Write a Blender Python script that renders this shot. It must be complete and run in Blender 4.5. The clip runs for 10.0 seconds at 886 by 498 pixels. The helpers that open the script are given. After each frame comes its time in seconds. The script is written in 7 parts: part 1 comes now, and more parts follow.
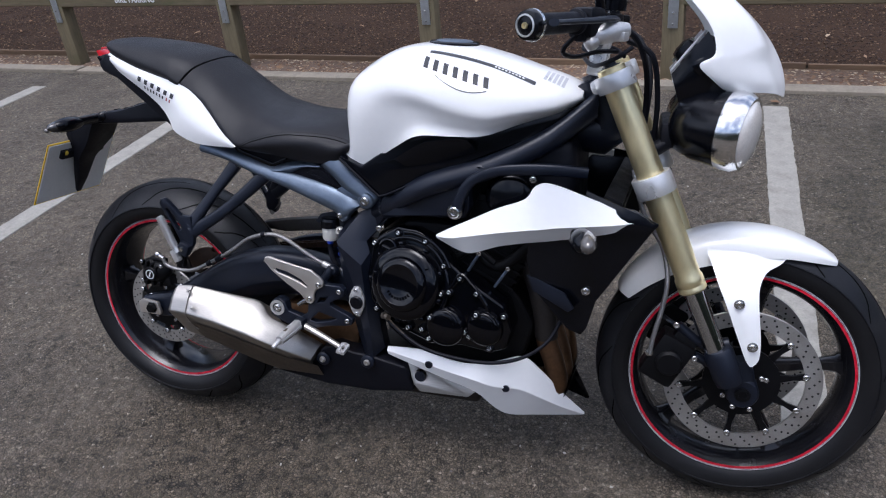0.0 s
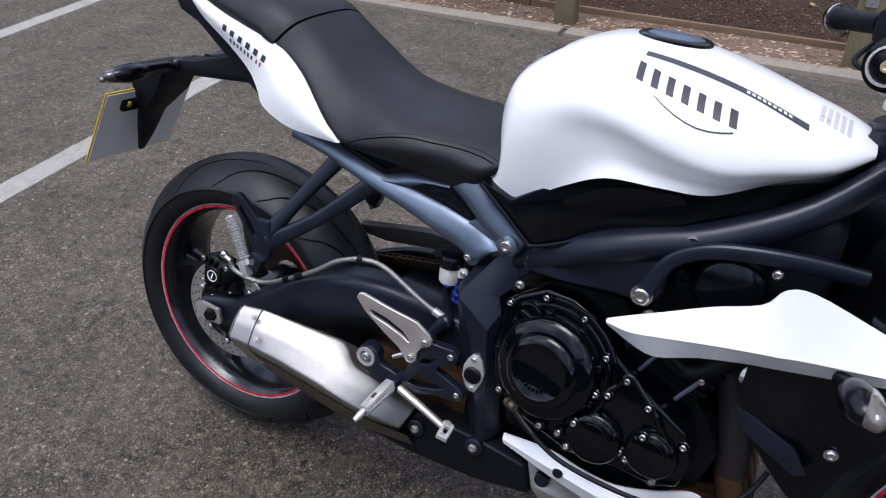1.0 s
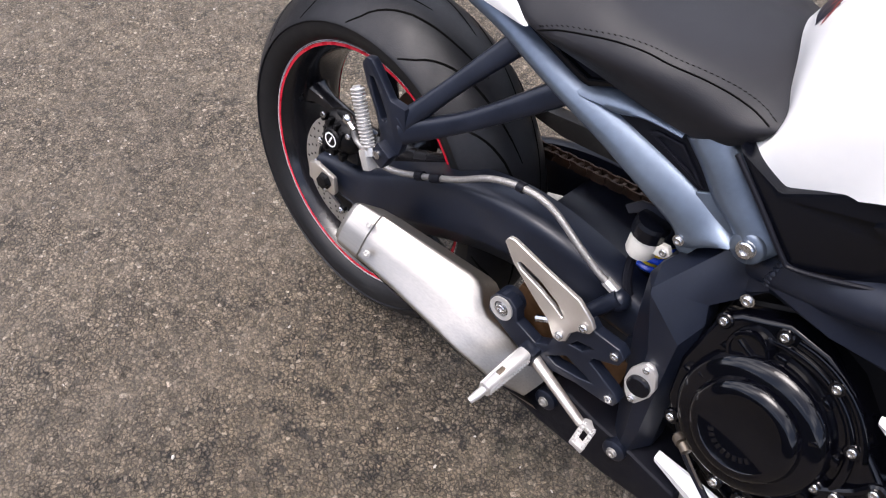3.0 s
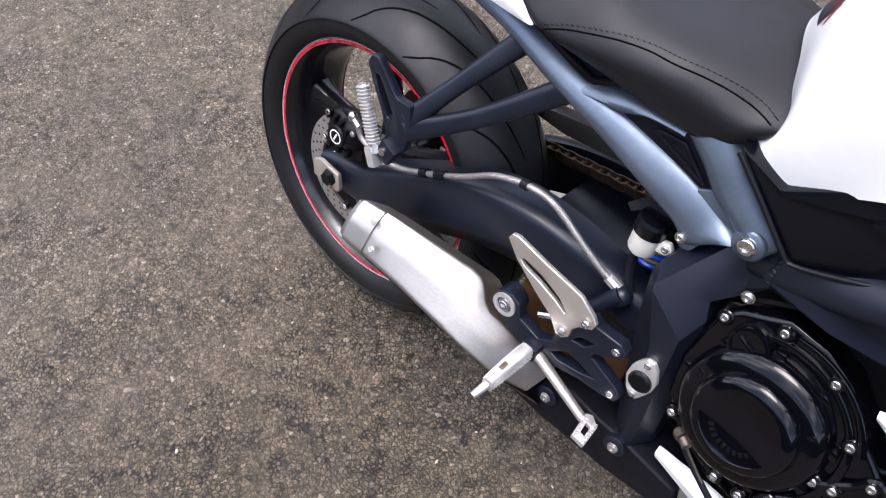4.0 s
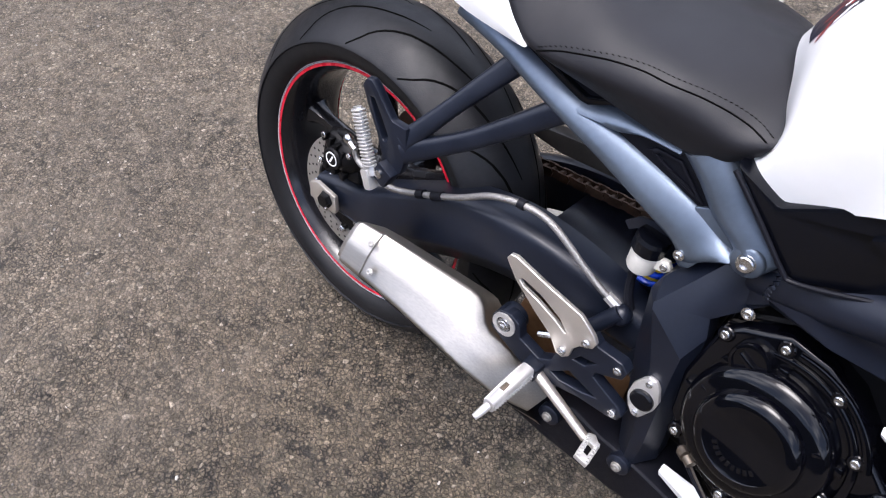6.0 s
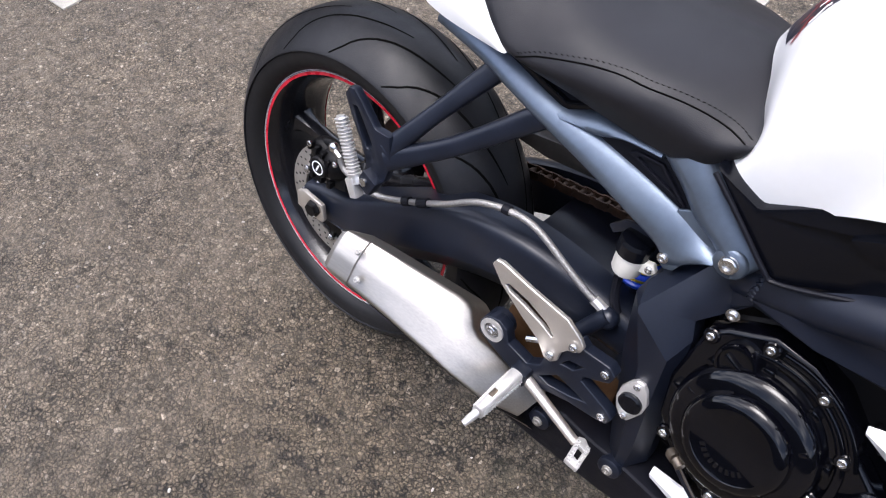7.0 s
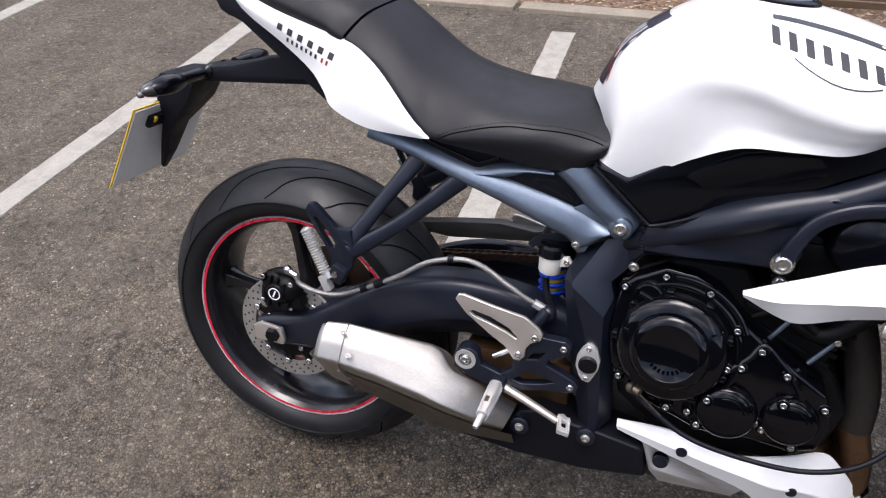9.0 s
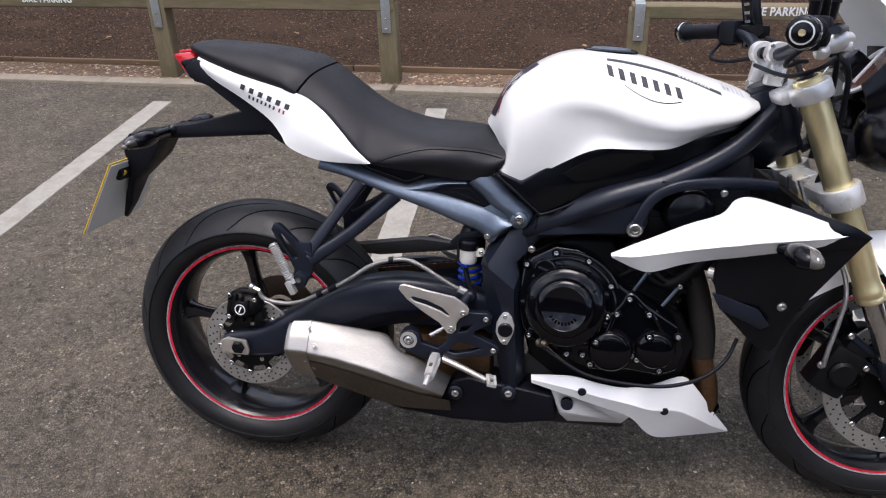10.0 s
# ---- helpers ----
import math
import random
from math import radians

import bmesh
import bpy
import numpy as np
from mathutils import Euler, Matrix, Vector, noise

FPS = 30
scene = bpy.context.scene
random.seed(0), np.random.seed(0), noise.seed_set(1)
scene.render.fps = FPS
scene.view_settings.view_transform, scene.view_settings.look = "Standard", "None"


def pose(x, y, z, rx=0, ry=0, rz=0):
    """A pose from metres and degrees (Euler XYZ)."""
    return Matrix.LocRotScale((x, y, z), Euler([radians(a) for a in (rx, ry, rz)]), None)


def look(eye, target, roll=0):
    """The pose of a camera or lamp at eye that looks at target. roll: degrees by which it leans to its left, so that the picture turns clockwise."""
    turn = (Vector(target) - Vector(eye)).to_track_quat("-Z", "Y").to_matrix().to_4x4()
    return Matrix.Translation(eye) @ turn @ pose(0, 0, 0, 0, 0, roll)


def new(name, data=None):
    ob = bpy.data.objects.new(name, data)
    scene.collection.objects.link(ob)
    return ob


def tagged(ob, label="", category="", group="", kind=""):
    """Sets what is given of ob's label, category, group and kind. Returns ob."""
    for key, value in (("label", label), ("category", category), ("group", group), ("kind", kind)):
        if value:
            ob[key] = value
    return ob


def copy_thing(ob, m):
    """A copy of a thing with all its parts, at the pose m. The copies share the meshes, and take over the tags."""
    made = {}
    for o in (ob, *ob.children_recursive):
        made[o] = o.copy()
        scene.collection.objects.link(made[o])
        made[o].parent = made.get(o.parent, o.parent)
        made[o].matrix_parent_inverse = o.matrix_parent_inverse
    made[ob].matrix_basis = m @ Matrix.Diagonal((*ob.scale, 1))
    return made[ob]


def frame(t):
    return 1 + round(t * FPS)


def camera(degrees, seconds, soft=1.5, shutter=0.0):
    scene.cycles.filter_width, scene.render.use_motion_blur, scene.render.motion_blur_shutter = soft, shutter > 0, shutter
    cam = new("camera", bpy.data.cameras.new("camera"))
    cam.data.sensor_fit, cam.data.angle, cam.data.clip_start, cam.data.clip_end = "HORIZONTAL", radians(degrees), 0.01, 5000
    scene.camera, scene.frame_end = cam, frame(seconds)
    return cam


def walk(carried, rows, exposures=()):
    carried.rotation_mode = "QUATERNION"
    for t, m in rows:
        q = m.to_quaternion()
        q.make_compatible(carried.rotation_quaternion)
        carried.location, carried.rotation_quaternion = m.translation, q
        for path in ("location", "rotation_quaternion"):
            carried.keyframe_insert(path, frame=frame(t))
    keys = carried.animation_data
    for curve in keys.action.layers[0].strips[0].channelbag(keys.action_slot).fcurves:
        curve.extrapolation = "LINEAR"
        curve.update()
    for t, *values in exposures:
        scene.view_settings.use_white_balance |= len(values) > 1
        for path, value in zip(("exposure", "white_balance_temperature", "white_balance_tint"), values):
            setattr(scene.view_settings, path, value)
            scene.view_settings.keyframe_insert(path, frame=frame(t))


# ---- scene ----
from mathutils.bvhtree import BVHTree

cam = camera(62.1, 10.0, soft=1.15)
PATH = [
    (0, (1.2876, -1.2901, 1.3683), (0.8152, -0.0857, 0.6093), -5.75),
    (0.5, (1.1569, -1.0661, 1.3559), (0.6466, 0.0954, 0.5556), -2.17),
    (1, (0.9680, -0.8676, 1.3213), (0.3851, 0.2065, 0.4516), -1.23),
    (1.5, (0.7865, -0.7085, 1.3064), (0.1619, 0.2591, 0.3454), -1.08),
    (2, (0.7247, -0.5858, 1.2707), (-0.0111, 0.1598, 0.1970), -1.28),
    (2.5, (0.6957, -0.5302, 1.2536), (0.0419, 0.1577, 0.0919), -0.57),
    (2.7, (0.6909, -0.5266, 1.2513), (0.0644, 0.1327, 0.0585), -0.09),
    (3.8, (0.6955, -0.5401, 1.2565), (0.0875, 0.1017, 0.0447), 0.44),
    (4, (0.6935, -0.5399, 1.2576), (0.0804, 0.1087, 0.0520), 0.61),
    (4.5, (0.6887, -0.5394, 1.2574), (0.0712, 0.1118, 0.0555), 0.44),
    (5, (0.6864, -0.5404, 1.2610), (0.0628, 0.1263, 0.0707), 0.33),
    (6.5, (0.6898, -0.5285, 1.2616), (0.0645, 0.1444, 0.0758), -0.65),
    (7, (0.6960, -0.5231, 1.2633), (0.0706, 0.1557, 0.0809), -1.13),
    (7.5, (0.6743, -0.5430, 1.2603), (0.0469, 0.1498, 0.0871), -1.17),
    (8, (0.6133, -0.6257, 1.2648), (0.0821, 0.2209, 0.1463), -5.44),
    (8.5, (0.6371, -0.7503, 1.2842), (0.1972, 0.2134, 0.2222), -3.10),
    (9, (0.6827, -0.9303, 1.3130), (0.2487, 0.1872, 0.4114), -3.27),
    (9.5, (0.6809, -1.1121, 1.3414), (0.2775, 0.0819, 0.5279), -2.36),
    (10, (0.6649, -1.3190, 1.3626), (0.4578, -0.0406, 0.6058), -1.65),
]
SKY, SUN, SUN_TURN, CLOUD_AT = 0.18, 0.9, 196, (0.3, 1.1, 0.0)
EXPOSURES = [(0, 0.54, 5800, 15), (0.5, 0.56, 5850, 15), (1.0, 0.76, 5850, 15), (1.5, 0.94, 6050, 15), (2.0, 1.34, 6520, 16), (2.5, 1.54, 6570, 17), (4.5, 1.59, 6220, 17), (7.5, 1.54, 6280, 16), (8.0, 1.49, 6180, 16), (8.5, 1.34, 6280, 16), (9.0, 1.19, 6400, 16), (9.5, 1.07, 6460, 16), (10, 0.9, 6410, 16)]
walk(cam, [(t, look(eye, target, roll)) for t, eye, target, roll in PATH], EXPOSURES)

# ---- sky and sun: a bright, thinly overcast day ----
world = bpy.data.worlds.new("sky")
scene.world = world
world.use_nodes = True
wn, wl = world.node_tree.nodes, world.node_tree.links
wn.clear()
w_out, w_bg, w_sky, w_blue, w_white = (wn.new("ShaderNodeOutputWorld"), wn.new("ShaderNodeBackground"), wn.new("ShaderNodeTexSky"), wn.new("ShaderNodeHueSaturation"), wn.new("ShaderNodeHueSaturation"))
w_sky.sky_type, w_sky.sun_disc = "NISHITA", False
w_sky.sun_elevation, w_sky.sun_rotation = radians(77), radians(SUN_TURN)
w_sky.air_density, w_sky.dust_density, w_sky.ozone_density = 1.0, 3.0, 1.0
w_blue.inputs["Saturation"].default_value, w_blue.inputs["Value"].default_value = 0.95, 0.55
w_white.inputs["Saturation"].default_value, w_white.inputs["Value"].default_value = 0.2, 1.45
w_bg.inputs["Strength"].default_value = SKY
# broken white cloud over the whole sky
w_tc, w_map, w_cl, w_rng, w_mix = (wn.new("ShaderNodeTexCoord"), wn.new("ShaderNodeMapping"), wn.new("ShaderNodeTexNoise"), wn.new("ShaderNodeMapRange"), wn.new("ShaderNodeMix"))
w_map.inputs["Location"].default_value = CLOUD_AT
w_map.inputs["Scale"].default_value = (1.0, 1.0, 1.6)
w_cl.inputs["Scale"].default_value, w_cl.inputs["Detail"].default_value, w_cl.inputs["Roughness"].default_value = 2.4, 5, 0.5
w_rng.inputs["From Min"].default_value, w_rng.inputs["From Max"].default_value = 0.42, 0.60
w_mix.data_type = "RGBA"
wl.new(w_tc.outputs["Generated"], w_map.inputs["Vector"])
wl.new(w_map.outputs["Vector"], w_cl.inputs["Vector"])
wl.new(w_cl.outputs["Fac"], w_rng.inputs["Value"])
for k, sock in ((w_blue, "A"), (w_white, "B")):
    wl.new(w_sky.outputs["Color"], k.inputs["Color"])
    wl.new(k.outputs["Color"], w_mix.inputs[sock])
wl.new(w_rng.outputs["Result"], w_mix.inputs["Factor"])
wl.new(w_mix.outputs["Result"], w_bg.inputs["Color"])
wl.new(w_bg.outputs["Background"], w_out.inputs["Surface"])
sun = new("sun", bpy.data.lights.new("sun", "SUN"))
sun.data.energy, sun.data.angle, sun.data.color = SUN, radians(30), (1.0, 0.96, 0.9)
sd = Vector((math.sin(radians(SUN_TURN)) * math.cos(radians(77)), math.cos(radians(SUN_TURN)) * math.cos(radians(77)), math.sin(radians(77))))
sun.rotation_euler = sd.to_track_quat("Z", "Y").to_euler()


# ---- materials ----
def paint(name, base, rough=0.5, metal=0.0, vary=0.12, scale=30.0, bump=0.0, bump_scale=None, coat=0.0, dirt=None, dirt_amount=0.0, rough_vary=0.1, spec=0.5, aniso=None):
    """A surface with grain and blotches at two scales, dirt of its own shape, and fine relief."""
    m = bpy.data.materials.new(name)
    m.use_nodes = True
    n, l = m.node_tree.nodes, m.node_tree.links
    b = n["Principled BSDF"]
    b.inputs["Metallic"].default_value = metal
    b.inputs["Specular IOR Level"].default_value = spec
    b.inputs["Coat Weight"].default_value = coat
    b.inputs["Coat Roughness"].default_value = 0.06
    tc = n.new("ShaderNodeTexCoord")
    mp = n.new("ShaderNodeMapping")
    l.new(tc.outputs["Object"], mp.inputs["Vector"])
    if aniso:
        mp.inputs["Scale"].default_value = aniso
    n1, n2 = n.new("ShaderNodeTexNoise"), n.new("ShaderNodeTexNoise")
    n1.inputs["Scale"].default_value, n1.inputs["Detail"].default_value = scale, 6
    n2.inputs["Scale"].default_value, n2.inputs["Detail"].default_value = scale * 7.3, 4
    for k in (n1, n2):
        l.new(mp.outputs["Vector"], k.inputs["Vector"])
    add = n.new("ShaderNodeMath")
    add.operation = "ADD"
    l.new(n1.outputs["Fac"], add.inputs[0])
    l.new(n2.outputs["Fac"], add.inputs[1])
    rng = n.new("ShaderNodeMapRange")
    rng.inputs["From Min"].default_value, rng.inputs["From Max"].default_value = 0.6, 1.4
    rng.inputs["To Min"].default_value, rng.inputs["To Max"].default_value = 1 - vary, 1 + vary
    l.new(add.outputs[0], rng.inputs["Value"])
    mul = n.new("ShaderNodeMix")
    mul.data_type, mul.blend_type = "RGBA", "MULTIPLY"
    mul.inputs["Factor"].default_value = 1.0
    mul.inputs["A"].default_value = (*base, 1)
    l.new(rng.outputs["Result"], mul.inputs["B"])
    colour = mul.outputs["Result"]
    if dirt:
        d = n.new("ShaderNodeTexNoise")
        d.inputs["Scale"].default_value, d.inputs["Detail"].default_value, d.inputs["Roughness"].default_value = scale * 0.45, 8, 0.7
        l.new(tc.outputs["Object"], d.inputs["Vector"])
        r2 = n.new("ShaderNodeMapRange")
        r2.inputs["From Min"].default_value, r2.inputs["From Max"].default_value, r2.inputs["To Max"].default_value = 0.5, 0.75, dirt_amount
        l.new(d.outputs["Fac"], r2.inputs["Value"])
        mx = n.new("ShaderNodeMix")
        mx.data_type = "RGBA"
        mx.inputs["B"].default_value = (*dirt, 1)
        l.new(r2.outputs["Result"], mx.inputs["Factor"])
        l.new(colour, mx.inputs["A"])
        colour = mx.outputs["Result"]
    l.new(colour, b.inputs["Base Color"])
    rr = n.new("ShaderNodeMapRange")
    rr.inputs["From Min"].default_value, rr.inputs["From Max"].default_value = 0.3, 0.7
    rr.inputs["To Min"].default_value, rr.inputs["To Max"].default_value = max(0.02, rough - rough_vary), min(1, rough + rough_vary)
    l.new(n1.outputs["Fac"], rr.inputs["Value"])
    l.new(rr.outputs["Result"], b.inputs["Roughness"])
    if bump:
        bp = n.new("ShaderNodeBump")
        bp.inputs["Strength"].default_value, bp.inputs["Distance"].default_value = bump, 0.002
        src = n2
        if bump_scale:
            src = n.new("ShaderNodeTexNoise")
            src.inputs["Scale"].default_value, src.inputs["Detail"].default_value = bump_scale, 3
            l.new(mp.outputs["Vector"], src.inputs["Vector"])
        l.new(src.outputs["Fac"], bp.inputs["Height"])
        l.new(bp.outputs["Normal"], b.inputs["Normal"])
    return m


WHITE = paint("pearl_white_paint", (0.90, 0.90, 0.885), 0.30, vary=0.02, scale=9, coat=0.6, rough_vary=0.015)
SATIN = paint("satin_black_frame_paint", (0.0062, 0.0088, 0.0172), 0.37, metal=0.15, vary=0.25, scale=25, rough_vary=0.05, spec=0.48, bump=0.04, bump_scale=900)
GREY = paint("blue_grey_metallic_paint", (0.135, 0.168, 0.216), 0.44, metal=0.75, vary=0.12, scale=18, bump=0.05, bump_scale=1500)
GLOSS = paint("gloss_black_engine_paint", (0.0013, 0.0014, 0.0026), 0.08, vary=0.2, scale=22, rough_vary=0.03, spec=0.36)
CAST = paint("black_cast_alloy", (0.0035, 0.0035, 0.0042), 0.45, spec=0.16, vary=0.3, scale=40, bump=0.25, bump_scale=700, dirt=(0.012, 0.011, 0.010), dirt_amount=0.25)
PLASTIC = paint("black_moulded_plastic", (0.0046, 0.0051, 0.0086), 0.5, spec=0.2, vary=0.15, scale=30, bump=0.12, bump_scale=1400)
SMOOTH = paint("smooth_black_plastic", (0.0021, 0.0025, 0.0044), 0.22, spec=0.3, vary=0.15, scale=14, rough_vary=0.05)
VINYL = paint("black_seat_vinyl", (0.0090, 0.0090, 0.0115), 0.5, vary=0.12, scale=12, bump=0.22, bump_scale=1100, spec=0.32)
STEEL = paint("brushed_stainless_steel", (0.435, 0.413, 0.380), 0.43, metal=1.0, vary=0.14, scale=60, aniso=(0.05, 1, 1), rough_vary=0.02)
# dark brown for the silencer's shaded, grimy underside; the sensor shares it
BROWNSTEEL = paint("dark_brown_steel", (0.15, 0.125, 0.10), 0.40, metal=0.8, vary=0.3, scale=14, dirt=(0.03, 0.024, 0.02), dirt_amount=0.6)
ALLOY = paint("dull_cast_aluminium", (0.66, 0.65, 0.635), 0.38, metal=0.70, vary=0.1, scale=60, bump=0.1, bump_scale=900)
HEEL = paint("satin_nickel_plate", (0.70, 0.655, 0.60), 0.40, metal=0.88, vary=0.03, scale=50, rough_vary=0.04)
BRIGHT = paint("bright_zinc_screw", (0.58, 0.58, 0.58), 0.22, metal=1.0, vary=0.1, scale=120)
CHROME = paint("chrome_tube", (0.55, 0.56, 0.58), 0.08, metal=1.0, vary=0.04, scale=40, rough_vary=0.03)
GOLD = paint("gold_anodised_tube", (0.88, 0.76, 0.44), 0.38, metal=0.9, vary=0.06, scale=30, aniso=(1, 1, 0.2))
SILVERP = paint("silver_painted_alloy", (0.74, 0.74, 0.73), 0.34, metal=0.6, vary=0.05, scale=30)
RUBBER = paint("tyre_tread_rubber", (0.0092, 0.0098, 0.0122), 0.48, spec=0.32, vary=0.22, scale=22, bump=0.12, bump_scale=500, dirt=(0.034, 0.033, 0.033), dirt_amount=0.35)
SIDEWALL = paint("tyre_sidewall_rubber", (0.008, 0.008, 0.009), 0.5, spec=0.28, vary=0.2, scale=26, bump=0.1, bump_scale=400, dirt=(0.022, 0.02, 0.019), dirt_amount=0.3)
# black for groove shade painted on the tread, also for seam and stitches
GROOVEDARK = paint("groove_shade_and_thread_black", (0.0025, 0.0025, 0.0025), 0.9, vary=0.2, spec=0.05)
RIM = paint("black_wheel_paint", (0.008, 0.008, 0.010), 0.2, vary=0.2, scale=20, dirt=(0.035, 0.03, 0.028), dirt_amount=0.3)
RED = paint("red_rim_tape", (0.55, 0.008, 0.028), 0.3, vary=0.1, scale=60)
PALE = paint("pale_grey_rim_line", (0.5, 0.5, 0.52), 0.35, vary=0.15, scale=50)
DISC = paint("worn_brake_steel", (0.47, 0.455, 0.43), 0.46, metal=0.85, vary=0.12, scale=40, dirt=(0.22, 0.15, 0.10), dirt_amount=0.3)
# black that stands in for the shade inside holes and slots
HOLESHADE = paint("hole_shade_black", (0.01, 0.01, 0.01), 0.8, vary=0.1)
CHAINM = paint("rusty_oily_chain", (0.07, 0.042, 0.028), 0.5, metal=0.6, vary=0.4, scale=90, dirt=(0.14, 0.06, 0.025), dirt_amount=0.5)
HEADER = paint("heat_stained_steel", (0.15, 0.085, 0.045), 0.42, metal=0.85, vary=0.3, scale=16, dirt=(0.09, 0.05, 0.03), dirt_amount=0.7)
BLACKPIPE = paint("dark_pipe_metal", (0.03, 0.026, 0.024), 0.5, metal=0.4, vary=0.3, scale=20)
BRAID = paint("braided_steel_hose", (0.33, 0.32, 0.31), 0.38, metal=0.8, vary=0.35, scale=300, bump=0.4, bump_scale=1800)
REDLENS = paint("red_lamp_lens", (0.55, 0.02, 0.03), 0.12, vary=0.1, scale=30, coat=0.6)
SMOKE = paint("smoked_lamp_lens", (0.035, 0.033, 0.032), 0.12, vary=0.1, scale=30, coat=0.8)
REFLECT = paint("bright_lamp_reflector", (0.85, 0.83, 0.80), 0.28, metal=0.8, vary=0.05, scale=60)
POLISHED = paint("polished_alloy", (0.80, 0.80, 0.80), 0.17, metal=1.0, vary=0.05, scale=40, rough_vary=0.03)
LENSM = paint("frosted_headlamp_lens", (0.90, 0.86, 0.80), 0.12, metal=0.25, vary=0.12, scale=35, coat=0.9)
CLEAR = paint("frosted_lamp_lens", (0.13, 0.12, 0.11), 0.14, metal=0.3, vary=0.15, scale=60, coat=0.8)
RESERV = paint("milky_white_plastic", (0.66, 0.64, 0.58), 0.4, vary=0.06, scale=40)
BLUE = paint("blue_spring_paint", (0.01, 0.06, 0.55), 0.3, vary=0.08, scale=40)
YELLOW = paint("yellow_plastic", (0.75, 0.55, 0.02), 0.4, vary=0.08, scale=40)
PLATEBACK = paint("grey_plate_back", (0.82, 0.83, 0.80), 0.4, vary=0.06, scale=20)
PLATEYEL = paint("yellow_plate_face", (0.78, 0.52, 0.02), 0.35, vary=0.04, scale=20)
DECAL = paint("dark_grey_vinyl_decal", (0.03, 0.03, 0.034), 0.45, vary=0.15, scale=60)
DECALR = paint("red_vinyl_decal", (0.30, 0.03, 0.03), 0.4, vary=0.1, scale=60)
DECALB = paint("navy_vinyl_decal", (0.010, 0.010, 0.022), 0.4, vary=0.1, scale=60)
REDBTN = paint("red_switch_plastic", (0.6, 0.03, 0.03), 0.4, vary=0.06)
LCD = paint("grey_green_display", (0.25, 0.28, 0.24), 0.2, vary=0.05, coat=0.6)
TACHO = paint("brown_dial_face", (0.10, 0.045, 0.03), 0.3, vary=0.1, coat=0.5)
GLASS = bpy.data.materials.new("clear_lamp_glass")
GLASS.use_nodes = True
gb = GLASS.node_tree.nodes["Principled BSDF"]
gb.inputs["Transmission Weight"].default_value, gb.inputs["Roughness"].default_value, gb.inputs["IOR"].default_value = 1.0, 0.03, 1.35


# centre of the pitted ground beside the bike, darkened for its shade too
WORN_SHADE_AT = (0.30, -0.62)


def asphalt():
    m = bpy.data.materials.new("worn_asphalt")
    m.use_nodes = True
    n, l = m.node_tree.nodes, m.node_tree.links
    b = n["Principled BSDF"]
    tc = n.new("ShaderNodeTexCoord")

    def noise_tex(scale, detail=6, rough=0.6):
        k = n.new("ShaderNodeTexNoise")
        k.inputs["Scale"].default_value, k.inputs["Detail"].default_value, k.inputs["Roughness"].default_value = scale, detail, rough
        l.new(tc.outputs["Object"], k.inputs["Vector"])
        return k.outputs["Fac"]

    def ramp(src, *stops):
        k = n.new("ShaderNodeValToRGB")
        while len(k.color_ramp.elements) < len(stops):
            k.color_ramp.elements.new(0.5)
        for e, (p, c) in zip(k.color_ramp.elements, stops):
            e.position, e.color = p, (*c, 1)
        l.new(src, k.inputs["Fac"])
        return k.outputs["Color"]

    def mix(kind, fac, a, c):
        k = n.new("ShaderNodeMix")
        k.data_type, k.blend_type = "RGBA", kind
        for sock, val in (("Factor", fac), ("A", a), ("B", c)):
            if isinstance(val, (int, float)):
                k.inputs[sock].default_value = val
            elif isinstance(val, tuple):
                k.inputs[sock].default_value = (*val, 1)
            else:
                l.new(val, k.inputs[sock])
        return k.outputs["Result"]

    wob = n.new("ShaderNodeTexNoise")
    wob.inputs["Scale"].default_value, wob.inputs["Detail"].default_value = 210, 2
    l.new(tc.outputs["Object"], wob.inputs["Vector"])
    off = n.new("ShaderNodeVectorMath")
    off.operation = "MULTIPLY_ADD"
    off.inputs[1].default_value = (0.0065, 0.0065, 0.0)
    l.new(wob.outputs["Color"], off.inputs[0])
    l.new(tc.outputs["Object"], off.inputs[2])

    def stones(scale):
        v, rim = n.new("ShaderNodeTexVoronoi"), n.new("ShaderNodeTexVoronoi")
        rim.feature = "DISTANCE_TO_EDGE"
        for k in (v, rim):
            k.inputs["Scale"].default_value = scale
            l.new(off.outputs["Vector"], k.inputs["Vector"])
        tone = n.new("ShaderNodeSeparateColor")
        l.new(v.outputs["Color"], tone.inputs[0])
        return tone.outputs[0], rim.outputs["Distance"]

    tone, edge = stones(122)
    fine_tone, fine_edge = stones(300)
    stone = ramp(tone, (0.0, (0.112, 0.094, 0.072)), (0.45, (0.158, 0.134, 0.104)), (0.88, (0.194, 0.166, 0.131)), (0.97, (0.235, 0.204, 0.165)), (1.0, (0.36, 0.325, 0.28)))
    # gaps between stones: dark binder, with crevice shade put into the colour too
    gap = ramp(edge, (0.0, (0.07, 0.06, 0.048)), (0.14, (1, 1, 1)))
    deep_gap = ramp(edge, (0.06, (0.05, 0.044, 0.034)), (0.34, (1, 1, 1)))
    open_areas = ramp(noise_tex(4.2, 8, 0.72), (0.36, (0.42, 0.42, 0.42)), (0.60, (1.0, 1.0, 1.0)))
    c = mix("MULTIPLY", open_areas, stone, gap)
    c = mix("MULTIPLY", 0.6, c, ramp(fine_tone, (0.0, (0.50, 0.54, 0.52)), (0.5, (0.98, 0.97, 0.96)), (1.0, (1.65, 1.62, 1.56))))
    c = mix("MULTIPLY", 0.55, c, ramp(fine_edge, (0.02, (0.35, 0.34, 0.33)), (0.15, (1, 1, 1))))
